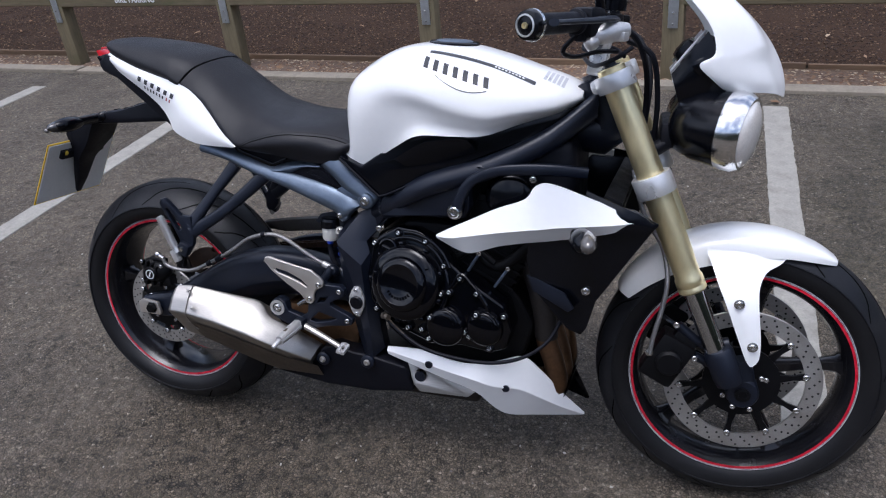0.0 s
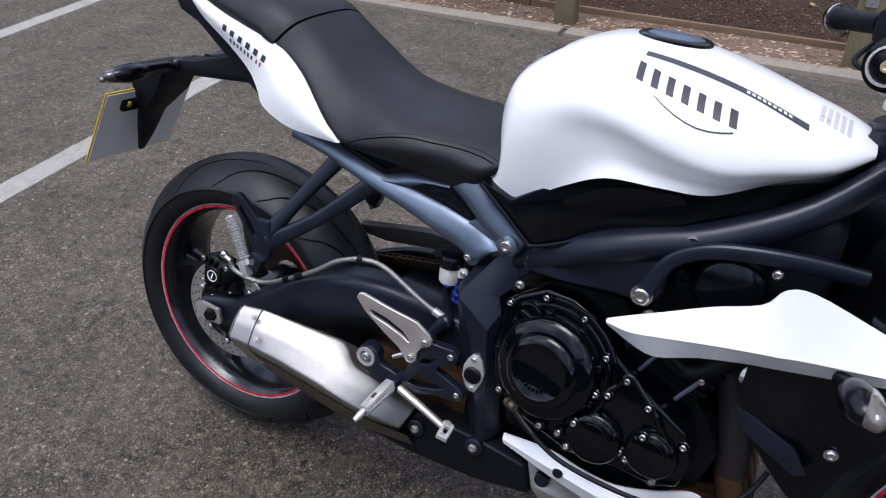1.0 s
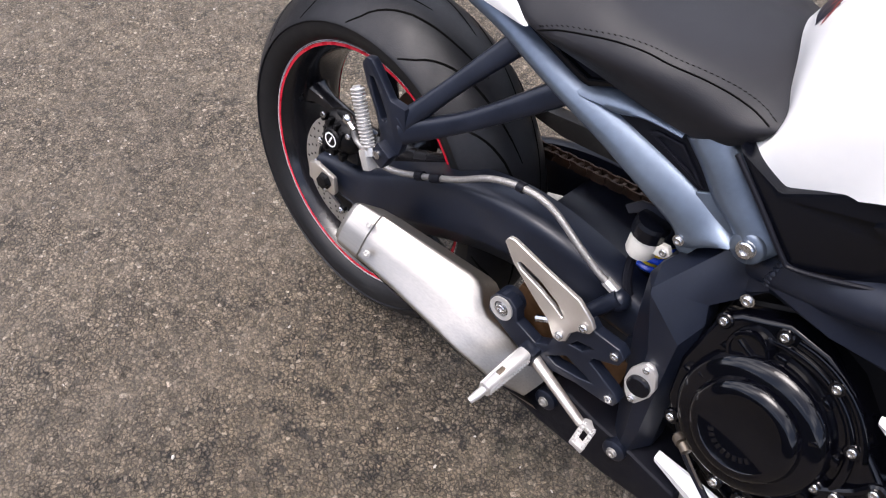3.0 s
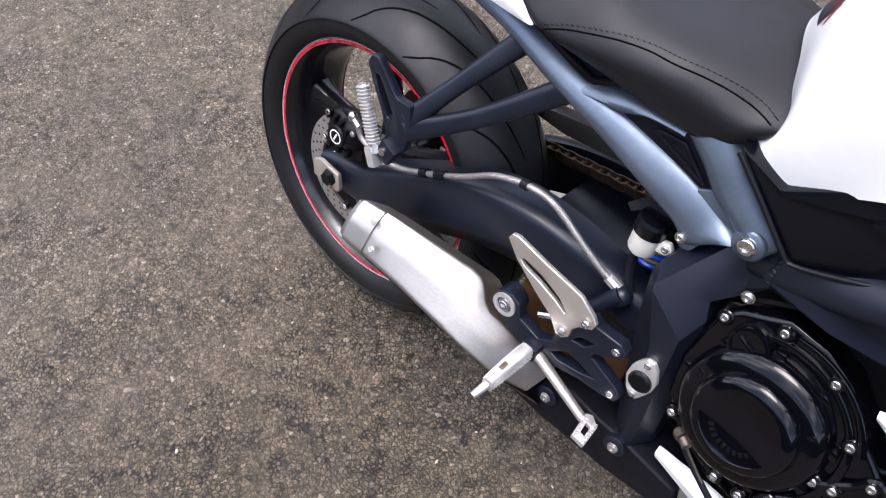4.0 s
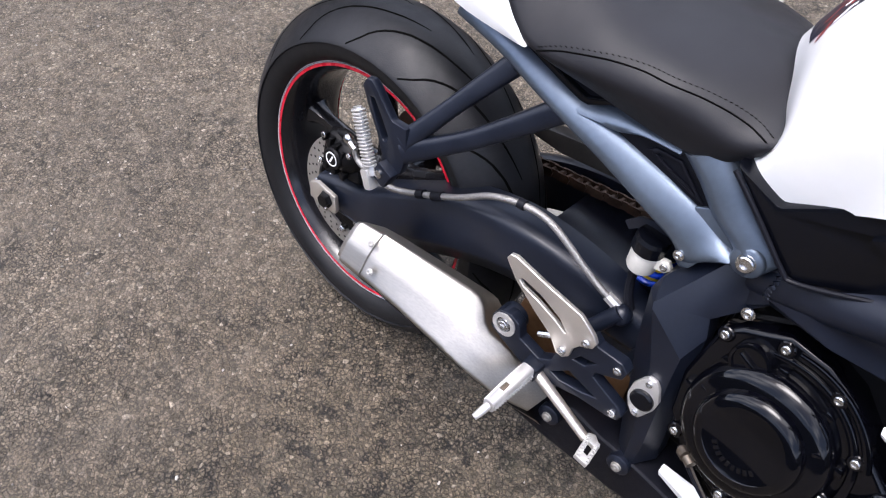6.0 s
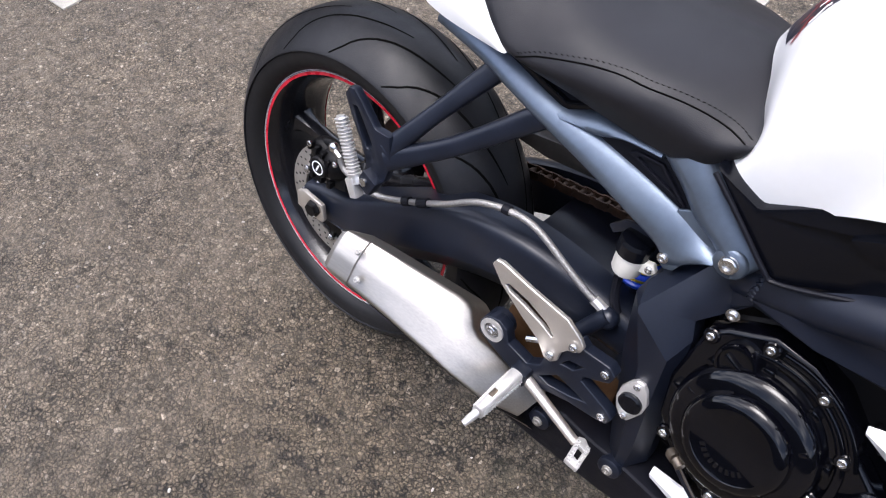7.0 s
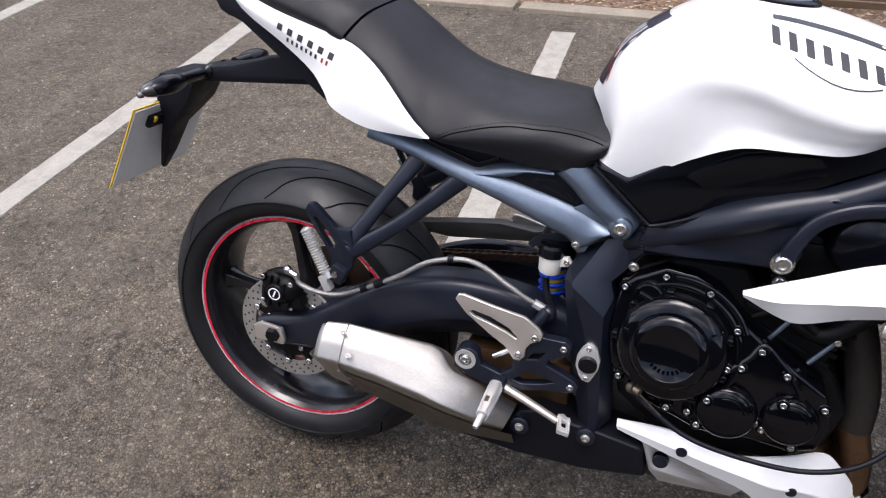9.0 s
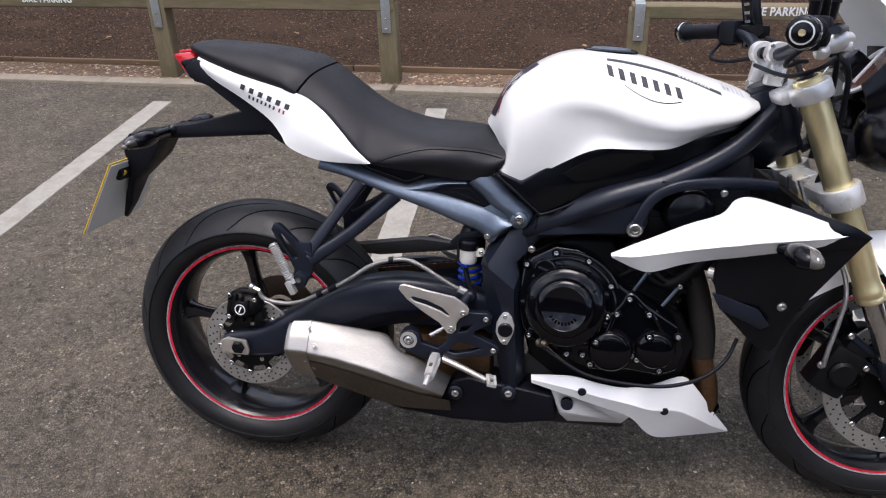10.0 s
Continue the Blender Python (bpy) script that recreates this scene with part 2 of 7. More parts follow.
    c = mix("MULTIPLY", 0.8, c, ramp(noise_tex(430, 3, 0.6), (0.34, (0.40, 0.39, 0.37)), (0.46, (1.0, 1.0, 1.0)), (0.62, (1.0, 1.0, 1.0)), (0.74, (1.35, 1.33, 1.29))))
    c = mix("MULTIPLY", 1.0, c, ramp(noise_tex(38, 5, 0.75), (0.35, (0.70, 0.69, 0.67)), (0.65, (1.22, 1.2, 1.17))))
    c = mix("MULTIPLY", 1.0, c, ramp(noise_tex(2.2, 8, 0.65), (0.3, (0.72, 0.71, 0.70)), (0.7, (1.22, 1.2, 1.16))))
    c = mix("MULTIPLY", 1.0, c, ramp(noise_tex(14, 6, 0.7), (0.3, (0.78, 0.78, 0.78)), (0.7, (1.2, 1.19, 1.17))))
    pale = ramp(noise_tex(5.5, 9, 0.72), (0.60, (0, 0, 0)), (0.74, (1, 1, 1)))
    c = mix("MIX", mix("MULTIPLY", 1.0, pale, (0.28, 0.28, 0.28)), c, (0.19, 0.178, 0.155))
    pits = ramp(noise_tex(60, 6, 0.8), (0.55, (0, 0, 0)), (0.62, (1, 1, 1)))
    sep = n.new("ShaderNodeSeparateXYZ")
    l.new(tc.outputs["Object"], sep.inputs[0])

    def calc(kind, a, c, third=None):
        k = n.new("ShaderNodeMath")
        k.operation = kind
        for i, val in enumerate((a, c, third)):
            if isinstance(val, (int, float)):
                k.inputs[i].default_value = val
            elif val is not None:
                l.new(val, k.inputs[i])
        return k.outputs[0]

    def patch(x, y, reach, soft):
        """How deep inside a round, ragged patch of ground."""
        away = calc("SQRT", calc("ADD", calc("POWER", calc("SUBTRACT", sep.outputs[0], x), 2.0), calc("POWER", calc("SUBTRACT", sep.outputs[1], y), 2.0)), 0.0)
        ragged = calc("MULTIPLY_ADD", noise_tex(2.6, 7, 0.7), -1.4, calc("ADD", away, 0.7))
        k = n.new("ShaderNodeMapRange")
        k.inputs["From Min"].default_value, k.inputs["From Max"].default_value = reach, reach - soft
        l.new(ragged, k.inputs["Value"])
        return k.outputs["Result"]

    worn, dark_east = patch(WORN_SHADE_AT[0], WORN_SHADE_AT[1], 0.75, 0.5), patch(3.4, 1.2, 2.0, 0.6)
    where = ramp(calc("MULTIPLY_ADD", worn, 0.17, noise_tex(3.7, 6, 0.7)), (0.46, (0, 0, 0)), (0.62, (1, 1, 1)))
    # darkens the asphalt beside the bike: its soft shade painted in, besides wear
    c = mix("MULTIPLY", calc("MULTIPLY", worn, 0.8), c, (0.66, 0.63, 0.57))
    # a darker, slightly greener patch of asphalt towards the east
    c = mix("MULTIPLY", calc("MULTIPLY", dark_east, 0.9), c, (0.60, 0.62, 0.54))
    torn = ramp(noise_tex(26, 5, 0.7), (0.50, (0, 0, 0)), (0.60, (0.9, 0.9, 0.9)))
    c = mix("MULTIPLY", mix("MULTIPLY", 1.0, where, torn), c, deep_gap)
    c = mix("MIX", mix("MULTIPLY", 1.0, mix("MULTIPLY", 1.0, pits, where), (0.6, 0.6, 0.6)), c, (0.032, 0.028, 0.016))
    moss = ramp(noise_tex(3.1, 7, 0.7), (0.62, (0, 0, 0)), (0.78, (1, 1, 1)))
    c = mix("MIX", mix("MULTIPLY", 1.0, moss, (0.5, 0.5, 0.5)), c, (0.045, 0.043, 0.024))
    l.new(c, b.inputs["Base Color"])
    rr = ramp(noise_tex(30, 4), (0.3, (0.62, 0.62, 0.62)), (0.7, (0.92, 0.92, 0.92)))
    l.new(rr, b.inputs["Roughness"])
    hgt = mix("ADD", 0.5, mix("MULTIPLY", open_areas, (1.0, 1.0, 1.0), ramp(edge, (0.0, (0, 0, 0)), (0.2, (1, 1, 1)))), fine_edge)
    bp = n.new("ShaderNodeBump")
    bp.inputs["Strength"].default_value, bp.inputs["Distance"].default_value = 1.0, 0.003
    l.new(hgt, bp.inputs["Height"])
    l.new(bp.outputs["Normal"], b.inputs["Normal"])
    return m


ASPHALT = asphalt()
LINE = paint("worn_white_road_paint", (0.29, 0.275, 0.24), 0.75, vary=0.25, scale=22, bump=0.6, bump_scale=260, dirt=(0.16, 0.15, 0.13), dirt_amount=0.75)
CONCRETE = paint("weathered_concrete", (0.225, 0.195, 0.15), 0.85, vary=0.25, scale=9, bump=0.4, bump_scale=160, dirt=(0.10, 0.085, 0.055), dirt_amount=0.6)
TIMBER = paint("greenish_weathered_timber", (0.16, 0.13, 0.075), 0.75, vary=0.35, scale=14, aniso=(1, 1, 0.12), bump=0.4, bump_scale=90, dirt=(0.07, 0.085, 0.03), dirt_amount=0.6)
DUSTY = paint("dusty_black_plastic", (0.040, 0.035, 0.030), 0.42, spec=0.5, vary=0.25, scale=20, dirt=(0.09, 0.08, 0.068), dirt_amount=0.5)
RAILW = paint("weathered_timber_rail", (0.15, 0.12, 0.07), 0.75, vary=0.35, scale=14, aniso=(0.1, 1, 1), bump=0.4, bump_scale=90, dirt=(0.07, 0.085, 0.03), dirt_amount=0.7)
BOARD = paint("brown_edging_board", (0.14, 0.09, 0.052), 0.8, vary=0.3, scale=10, aniso=(0.1, 1, 1), bump=0.3, bump_scale=90)
GALV = paint("galvanised_steel", (0.50, 0.53, 0.55), 0.42, metal=0.8, vary=0.15, scale=60)
SIGNW = paint("white_sign_paint", (0.78, 0.79, 0.80), 0.5, vary=0.05, scale=40)
BARK = paint("dark_bark_mulch", (0.040, 0.023, 0.014), 0.95, vary=0.7, scale=70, bump=1.0, bump_scale=160, dirt=(0.085, 0.048, 0.026), dirt_amount=0.5, spec=0.15)
SKYBLOCK = paint("dark_green_sky_block", (0.03, 0.036, 0.02), 0.9, vary=0.5, scale=3, bump=0.5, bump_scale=30)
LITTER = paint("leaf_litter_soil", (0.13, 0.085, 0.055), 0.9, vary=0.5, scale=30, bump=1.0, bump_scale=120, dirt=(0.22, 0.17, 0.12), dirt_amount=0.5)


def islands(name, *colours, rough=0.85):
    """One material for a heap of pieces: each piece takes its own shade."""
    m = bpy.data.materials.new(name)
    m.use_nodes = True
    n, l = m.node_tree.nodes, m.node_tree.links
    g, r = n.new("ShaderNodeNewGeometry"), n.new("ShaderNodeValToRGB")
    while len(r.color_ramp.elements) < len(colours):
        r.color_ramp.elements.new(0.5)
    for i, (e, c) in enumerate(zip(r.color_ramp.elements, colours)):
        e.position, e.color = i / len(colours), (*c, 1)
    r.color_ramp.interpolation = "CONSTANT"
    l.new(g.outputs["Random Per Island"], r.inputs["Fac"])
    l.new(r.outputs["Color"], n["Principled BSDF"].inputs["Base Color"])
    n["Principled BSDF"].inputs["Roughness"].default_value = rough
    return m


CHIPS = islands("mixed_bark_chips", (0.034, 0.020, 0.013), (0.062, 0.036, 0.021), (0.022, 0.014, 0.011), (0.085, 0.050, 0.028), (0.045, 0.030, 0.026), (0.05, 0.028, 0.017), (0.030, 0.019, 0.014), (0.17, 0.115, 0.07), rough=0.95)
LEAVES = islands("dry_fallen_leaves", (0.20, 0.115, 0.06), (0.30, 0.20, 0.12), (0.13, 0.07, 0.04), (0.42, 0.33, 0.23), (0.10, 0.06, 0.04))
GRIT = islands("loose_pale_grit", (0.20, 0.19, 0.17), (0.32, 0.30, 0.27), (0.14, 0.13, 0.12), (0.42, 0.40, 0.36))


# ---- building helpers ----
LEAN, STEER, RAKE = radians(12.36), radians(4.12), radians(23.4)
BIKE = Matrix.Translation((0, 0, 0.002)) @ Matrix.Rotation(-LEAN, 4, "X")
PIVOT = Vector((1.505, 0, 0))
STEERED = BIKE @ Matrix.Translation(PIVOT) @ Matrix.Rotation(STEER, 4, Vector((-math.sin(RAKE), 0, math.cos(RAKE)))) @ Matrix.Translation(-PIVOT)
FIXED = Matrix.Identity(4)


def finish(bm, mat, name, sharp=38):
    bmesh.ops.remove_doubles(bm, verts=bm.verts, dist=1e-6)
    bmesh.ops.recalc_face_normals(bm, faces=bm.faces)
    for f in bm.faces:
        f.smooth = True
    for e in bm.edges:
        if len(e.link_faces) == 2 and e.calc_face_angle(0) > radians(sharp):
            e.smooth = False
    me = bpy.data.meshes.new(name)
    bm.to_mesh(me)
    bm.free()
    me.materials.append(mat)
    return me


def part(name, bm, mat, parent, label="", at=BIKE, sharp=38):
    """Links a bmesh as one mesh object under a thing or a part."""
    if at is not FIXED:
        bmesh.ops.transform(bm, matrix=at, verts=bm.verts)
    ob = new(name, finish(bm, mat, name, sharp))
    ob.parent = parent
    if label:
        tagged(ob, label)
    return ob


def thing(name, bm, mat, label, category, group="", kind="", sharp=38):
    ob = new(name, finish(bm, mat, name, sharp))
    return tagged(ob, label, category, group, kind)


def join(*bms):
    out = bmesh.new()
    for b in bms:
        me = bpy.data.meshes.new("tmp")
        b.to_mesh(me)
        b.free()
        out.from_mesh(me)
        bpy.data.meshes.remove(me)
    return out


def mirrored(bm):
    """The same piece on the bike's other side."""
    out = bm.copy()
    bmesh.ops.transform(out, matrix=Matrix.Diagonal((1, -1, 1, 1)), verts=out.verts)
    bmesh.ops.reverse_faces(out, faces=out.faces)
    return out


def strip(rows, closed_u=False, closed_v=False, caps=False):
    """Quads between rows of points."""
    bm = bmesh.new()
    vs = [[bm.verts.new(p) for p in r] for r in rows]
    nu, nv = len(vs), len(vs[0])
    for i in range(nu if closed_u else nu - 1):
        for j in range(nv if closed_v else nv - 1):
            q = [vs[i][j], vs[(i + 1) % nu][j], vs[(i + 1) % nu][(j + 1) % nv], vs[i][(j + 1) % nv]]
            try:
                bm.faces.new(q)
            except ValueError:
                pass
    if caps:
        for r in (vs[0], vs[-1]):
            try:
                bm.faces.new(r)
            except ValueError:
                pass
    return bm


def spline(pts, n):
    """A smooth line through the points, n steps to a span."""
    P = [Vector(p) for p in pts]
    out = []
    for i in range(len(P) - 1):
        a, b, c, d = P[max(i - 1, 0)], P[i], P[i + 1], P[min(i + 2, len(P) - 1)]
        for k in range(n):
            t = k / n
            out.append(0.5 * ((2 * b) + (c - a) * t + (2 * a - 5 * b + 4 * c - d) * t * t + (3 * b - a - 3 * c + d) * t ** 3))
    return out + [P[-1]]


def smooth_grid(cols, nu=4, nv=4):
    cols = [spline(c, nv) for c in cols]
    rows = [spline([c[j] for c in cols], nu) for j in range(len(cols[0]))]
    return [[rows[j][i] for j in range(len(rows))] for i in range(len(rows[0]))]


def shell(cols, thick=0.004, nu=4, nv=4, inward=None, smooth=True):
    """A curved panel with thickness: columns of points, turned in along `inward` (towards the bike's middle if none)."""
    g = smooth_grid(cols, nu, nv) if smooth else [[Vector(p) for p in c] for c in cols]
    mid = sum((p for r in g for p in r), Vector()) / sum(len(r) for r in g)
    d = Vector(inward) if inward else Vector((0, -1 if mid.y > 0 else 1, 0))
    back = [[p + d * thick for p in r] for r in g]
    bm = strip(g)
    b2 = strip(back)
    n, m = len(g), len(g[0])
    ring = [(i, 0) for i in range(n)] + [(n - 1, j) for j in range(1, m)] + [(i, m - 1) for i in range(n - 2, -1, -1)] + [(0, j) for j in range(m - 2, 0, -1)]
    edge = strip([[g[i][j], back[i][j]] for i, j in ring], closed_u=True)
    return join(bm, b2, edge)


def tube(pts, r, seg=12, n=5, flat=1.0, caps=True, side=(0, 1, 0), sq=1.0):
    """A bar swept along a smooth line; r is one radius or one a point; flat squeezes it along `side`."""
    line = spline(pts, n)
    rs = [r] * len(pts) if isinstance(r, (int, float)) else list(r)
    rad = [q.x for q in spline([(v, 0, 0) for v in rs], n)]
    rows = []
    up = Vector(side)
    for i, p in enumerate(line):
        t = (line[min(i + 1, len(line) - 1)] - line[max(i - 1, 0)]).normalized()
        s = (up - t * up.dot(t))
        if s.length < 1e-4:
            s = t.orthogonal()
        s.normalize()
        v = t.cross(s)
        rows.append([p + (s * math.copysign(abs(math.cos(a)) ** sq, math.cos(a)) * flat + v * math.copysign(abs(math.sin(a)) ** sq, math.sin(a))) * max(rad[i], 1e-4) for a in (2 * math.pi * (k + 0.5) / seg for k in range(seg))])
    return strip(rows, closed_v=True, caps=caps)


def lathe(profile, centre, axis=(0, -1, 0), seg=32, caps=False, closed=False):
    """A turned piece: (radius, distance along the axis) pairs."""
    c, a = Vector(centre), Vector(axis).normalized()
    u = a.orthogonal().normalized()
    if abs(a.y) > 0.9:
        u = Vector((1, 0, 0))
        u = (u - a * u.dot(a)).normalized()
    v = a.cross(u)
    rows = [[c + a * d + (u * math.cos(q) + v * math.sin(q)) * r for q in (2 * math.pi * k / seg for k in range(seg))] for r, d in profile]
    bm = strip(rows, closed_u=closed, closed_v=True, caps=caps)
    return bm


def slab(outline, y0, y1, bevel=0.003, holes=(), segments=2):
    """A plate in the bike's length and height (x, z), from y0 to y1, with rounded edges. y0 and y1 may be functions of (x, z)."""
    bm = bmesh.new()
    edges = []
    for loop in (outline, *holes):
        vs = [bm.verts.new((x, 0, z)) for x, z in loop]
        edges += [bm.edges.new((vs[i], vs[(i + 1) % len(vs)])) for i in range(len(vs))]
    bmesh.ops.triangle_fill(bm, use_beauty=True, use_dissolve=False, edges=edges)
    bmesh.ops.dissolve_limit(bm, angle_limit=0.01, verts=bm.verts, edges=bm.edges)
    faces = bm.faces[:]
    ret = bmesh.ops.extrude_face_region(bm, geom=faces)
    far = {e for e in ret["geom"] if isinstance(e, bmesh.types.BMVert)}
    f0 = y0 if callable(y0) else (lambda x, z: y0)
    f1 = y1 if callable(y1) else (lambda x, z: y1)
    for v in bm.verts:
        v.co.y = f1(v.co.x, v.co.z) if v in far else f0(v.co.x, v.co.z)
    bmesh.ops.recalc_face_normals(bm, faces=bm.faces)
    if bevel:
        sharp = [e for e in bm.edges if len(e.link_faces) == 2 and e.calc_face_angle(0) > radians(40)]
        bmesh.ops.bevel(bm, geom=sharp, offset=bevel, segments=segments, profile=0.6, affect="EDGES", clamp_overlap=True)
    return bm


def box(x0, x1, y0, y1, z0, z1, bevel=0.004, segments=2):
    bm = bmesh.new()
    bmesh.ops.create_cube(bm, size=1)
    for v in bm.verts:
        v.co = Vector(((x0 + x1) / 2 + v.co.x * (x1 - x0), (y0 + y1) / 2 + v.co.y * (y1 - y0), (z0 + z1) / 2 + v.co.z * (z1 - z0)))
    if bevel:
        bmesh.ops.bevel(bm, geom=bm.edges[:], offset=bevel, segments=segments, profile=0.6, affect="EDGES", clamp_overlap=True)
    return bm


def block(centre, size, turn=None, bevel=0.004):
    """A rounded block of that size about its centre, turned by a matrix."""
    sx, sy, sz = (s / 2 for s in size)
    bm = box(-sx, sx, -sy, sy, -sz, sz, bevel)
    bmesh.ops.transform(bm, matrix=Matrix.Translation(centre) @ (turn or Matrix.Identity(4)), verts=bm.verts)
    return bm


def ball(centre, size, turn=None, u=16, v=10):
    bm = bmesh.new()
    bmesh.ops.create_uvsphere(bm, u_segments=u, v_segments=v, radius=0.5)
    bmesh.ops.transform(bm, matrix=Matrix.Translation(centre) @ (turn or Matrix.Identity(4)) @ Matrix.Diagonal((*size, 1)), verts=bm.verts)
    return bm


def rot(angle, axis):
    return Matrix.Rotation(radians(angle), 4, axis)


def row(points, y=None):
    return [(p[0], y, p[1]) if len(p) == 2 else p for p in points]


# one socket screw: a domed head with a star recess, shared by all
def screw_mesh():
    head = lathe([(0.0, -0.004), (1.0, -0.004), (1.0, 0.45), (0.82, 0.62), (0.5, 0.62), (0.42, 0.3), (0.0, 0.28)], (0, 0, 0), (0, -1, 0), 12)
    return finish(head, BRIGHT, "screw", 30)


def collar_mesh():
    head = lathe([(0.0, -0.1), (1.35, -0.1), (1.35, 0.12), (1.0, 0.16), (1.0, 0.62), (0.85, 0.75), (0.5, 0.75), (0.45, 0.4), (0.0, 0.38)], (0, 0, 0), (0, -1, 0), 14)
    return finish(head, BRIGHT, "flange_screw", 30)


SCREW, FLANGE = screw_mesh(), collar_mesh()
DARKSCREW = FLANGE.copy()
DARKSCREW.materials[0] = DISC


def screw(parent, x, y, z, r=0.006, at=BIKE, mesh=None, turn=None, label=""):
    ob = new("screw", mesh or SCREW)
    ob.parent = parent
    ob.matrix_basis = at @ Matrix.Translation((x, y, z)) @ (turn or Matrix.Identity(4)) @ Matrix.Diagonal((r * 0.88, r * 0.88, r * 0.88, 1))
    if label:
        tagged(ob, label)
    return ob


# ---- ground, kerb and fence ----
def ground_sheet(x0, x1, y0, y1, z, step, wobble):
    nx, ny = int((x1 - x0) / step) + 1, int((y1 - y0) / step) + 1
    return strip([[(x0 + (x1 - x0) * i / nx, y0 + (y1 - y0) * j / ny, z + wobble * noise.noise((x0 + (x1 - x0) * i / nx * 1.3, y0 + (y1 - y0) * j / ny * 1.3, 0))) for j in range(ny + 1)] for i in range(nx + 1)])


tagged(thing("ground", ground_sheet(-400, 400, -400, 400, -0.012, 40, 0), ASPHALT, "wide asphalt ground that reaches to the horizon", "ground", kind="structure"))
near = ground_sheet(-9, 9, -9, 2.83, -0.0015, 0.25, 0.0015)
thing("car_park_surface", near, ASPHALT, "worn grey asphalt of a car park with pale aggregate", "asphalt", kind="structure")


def worn_line(xa, ya, xb, yb, w):
    """A painted bay line, 3 mm thick, with a ragged rim."""
    a, b = Vector((xa, ya, 0)), Vector((xb, yb, 0))
    d = (b - a).normalized()
    s = Vector((-d.y, d.x, 0))
    n = int((b - a).length / 0.03)
    top, low = [], []
    rows = []
    for i in range(n + 1):
        p = a + (b - a) * i / n
        l_, r_ = (w / 2 + random.uniform(-0.003, 0.002) for _ in (0, 1))
        rows.append([p + s * (l_ + 0.002) - Vector((0, 0, 0.004)), p + s * l_ + Vector((0, 0, 0.0028)), p - s * r_ + Vector((0, 0, 0.0028)), p - s * (r_ + 0.002) - Vector((0, 0, 0.004))])
    return strip(rows, caps=True)


for xa, xb in ((-3.05, -2.93), (-1.557, -1.466), (0.040, 0.125), (1.628, 1.600)):
    thing("bay_line", worn_line(xa, 2.475, xb, 0.13, 0.112), LINE, "worn white painted bay line on the asphalt", "road marking", "bay lines of the car park", "structure")

# dark screens added far outside the view to block low sky light and darken reflections
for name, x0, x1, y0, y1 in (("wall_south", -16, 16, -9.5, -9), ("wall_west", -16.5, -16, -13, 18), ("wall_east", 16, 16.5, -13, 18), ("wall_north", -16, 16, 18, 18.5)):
    thing(name, box(x0, x1, y0, y1, -0.1, 3.4 if name == "wall_south" else 5.0, 0.05), SKYBLOCK, "plain dark green screen, added out of view to block low sky light", "hedge", kind="structure")

# flush concrete edging, stone by stone
edging = new("kerb")
tagged(edging, "low weathered concrete edging along the asphalt", "kerb", kind="structure")
stone_mesh = finish(box(-0.455, 0.455, 2.775, 2.885, -0.12, 0.022, 0.012, 2), CONCRETE, "edging_stone")
for k in range(-8, 8):
    s = new("edging_stone", stone_mesh)
    s.parent = edging
    s.matrix_basis = pose(k * 0.916 + 0.2, random.uniform(-0.004, 0.004), random.uniform(-0.004, 0.004), 0, 0, random.uniform(-0.25, 0.25))

thing("leaf_strip", ground_sheet(-8, 8, 2.88, 3.18, 0.004, 0.06, 0.008), LITTER, "strip of soil and dry leaves behind the kerb", "soil", kind="structure")


def bank_height(y):
    return 0.022 + max(0, y - 3.2) * 0.02


bank = strip([[(x, y, bank_height(y) + 0.012 * noise.noise((x * 3, y * 3, 1))) for y in [3.19 + 0.12 * j for j in range(60)] + [14, 30, 80]] for x in [-14 + 0.25 * i for i in range(113)]])
thing("mulch_bed", bank, BARK, "broad bed of dark brown bark mulch", "mulch", kind="structure")
board = new("edging_board")
tagged(board, "thin brown timber edging boards laid end to end", "edging", kind="structure")
plank_mesh = finish(box(-1.195, 1.195, 3.168, 3.19, -0.05, 0.036, 0.003), BOARD, "plank")
for k in range(-4, 4):
    s = new("plank", plank_mesh)
    s.parent = board
    s.matrix_basis = pose(k * 2.4 + 0.6, 0, random.uniform(-0.006, 0.004), 0, 0, random.uniform(-0.1, 0.1))


def scatter(n, x0, x1, y0, y1, size, z, flat, seed, sides=4, curl=0.0):
    """Many small loose pieces in one mesh."""
    rnd = random.Random(seed)
    verts, faces = [], []
    for _ in range(n):
        x, y, s = rnd.uniform(x0, x1), rnd.uniform(y0, y1), size * rnd.uniform(0.5, 1.5)
        a, tilt = rnd.uniform(0, 6.3), rnd.uniform(-0.5, 0.5)
        lx, ly = s, s * rnd.uniform(0.35, 0.8)
        h = s * flat
        b = len(verts)
        for lift, k in ((0, 1.0), (h, 0.75)):
            for q in range(sides):
                w = 2 * math.pi * q / sides + a
                px, py = math.cos(w - a) * lx * k, math.sin(w - a) * ly * k
                verts.append((x + px * math.cos(a) - py * math.sin(a), y + px * math.sin(a) + py * math.cos(a), z(x, y) + lift + px * tilt * 0.6 + curl * abs(py)))
        faces.append(tuple(b + sides + q for q in range(sides)))
        faces += [(b + q, b + (q + 1) % sides, b + sides + (q + 1) % sides, b + sides + q) for q in range(sides)]
    me = bpy.data.meshes.new("pieces")
    me.from_pydata(verts, [], faces)
    return me


def stuff(name, me, mat, label, category):
    me.materials.append(mat)
    return tagged(new(name, me), label, category, kind="stuff")


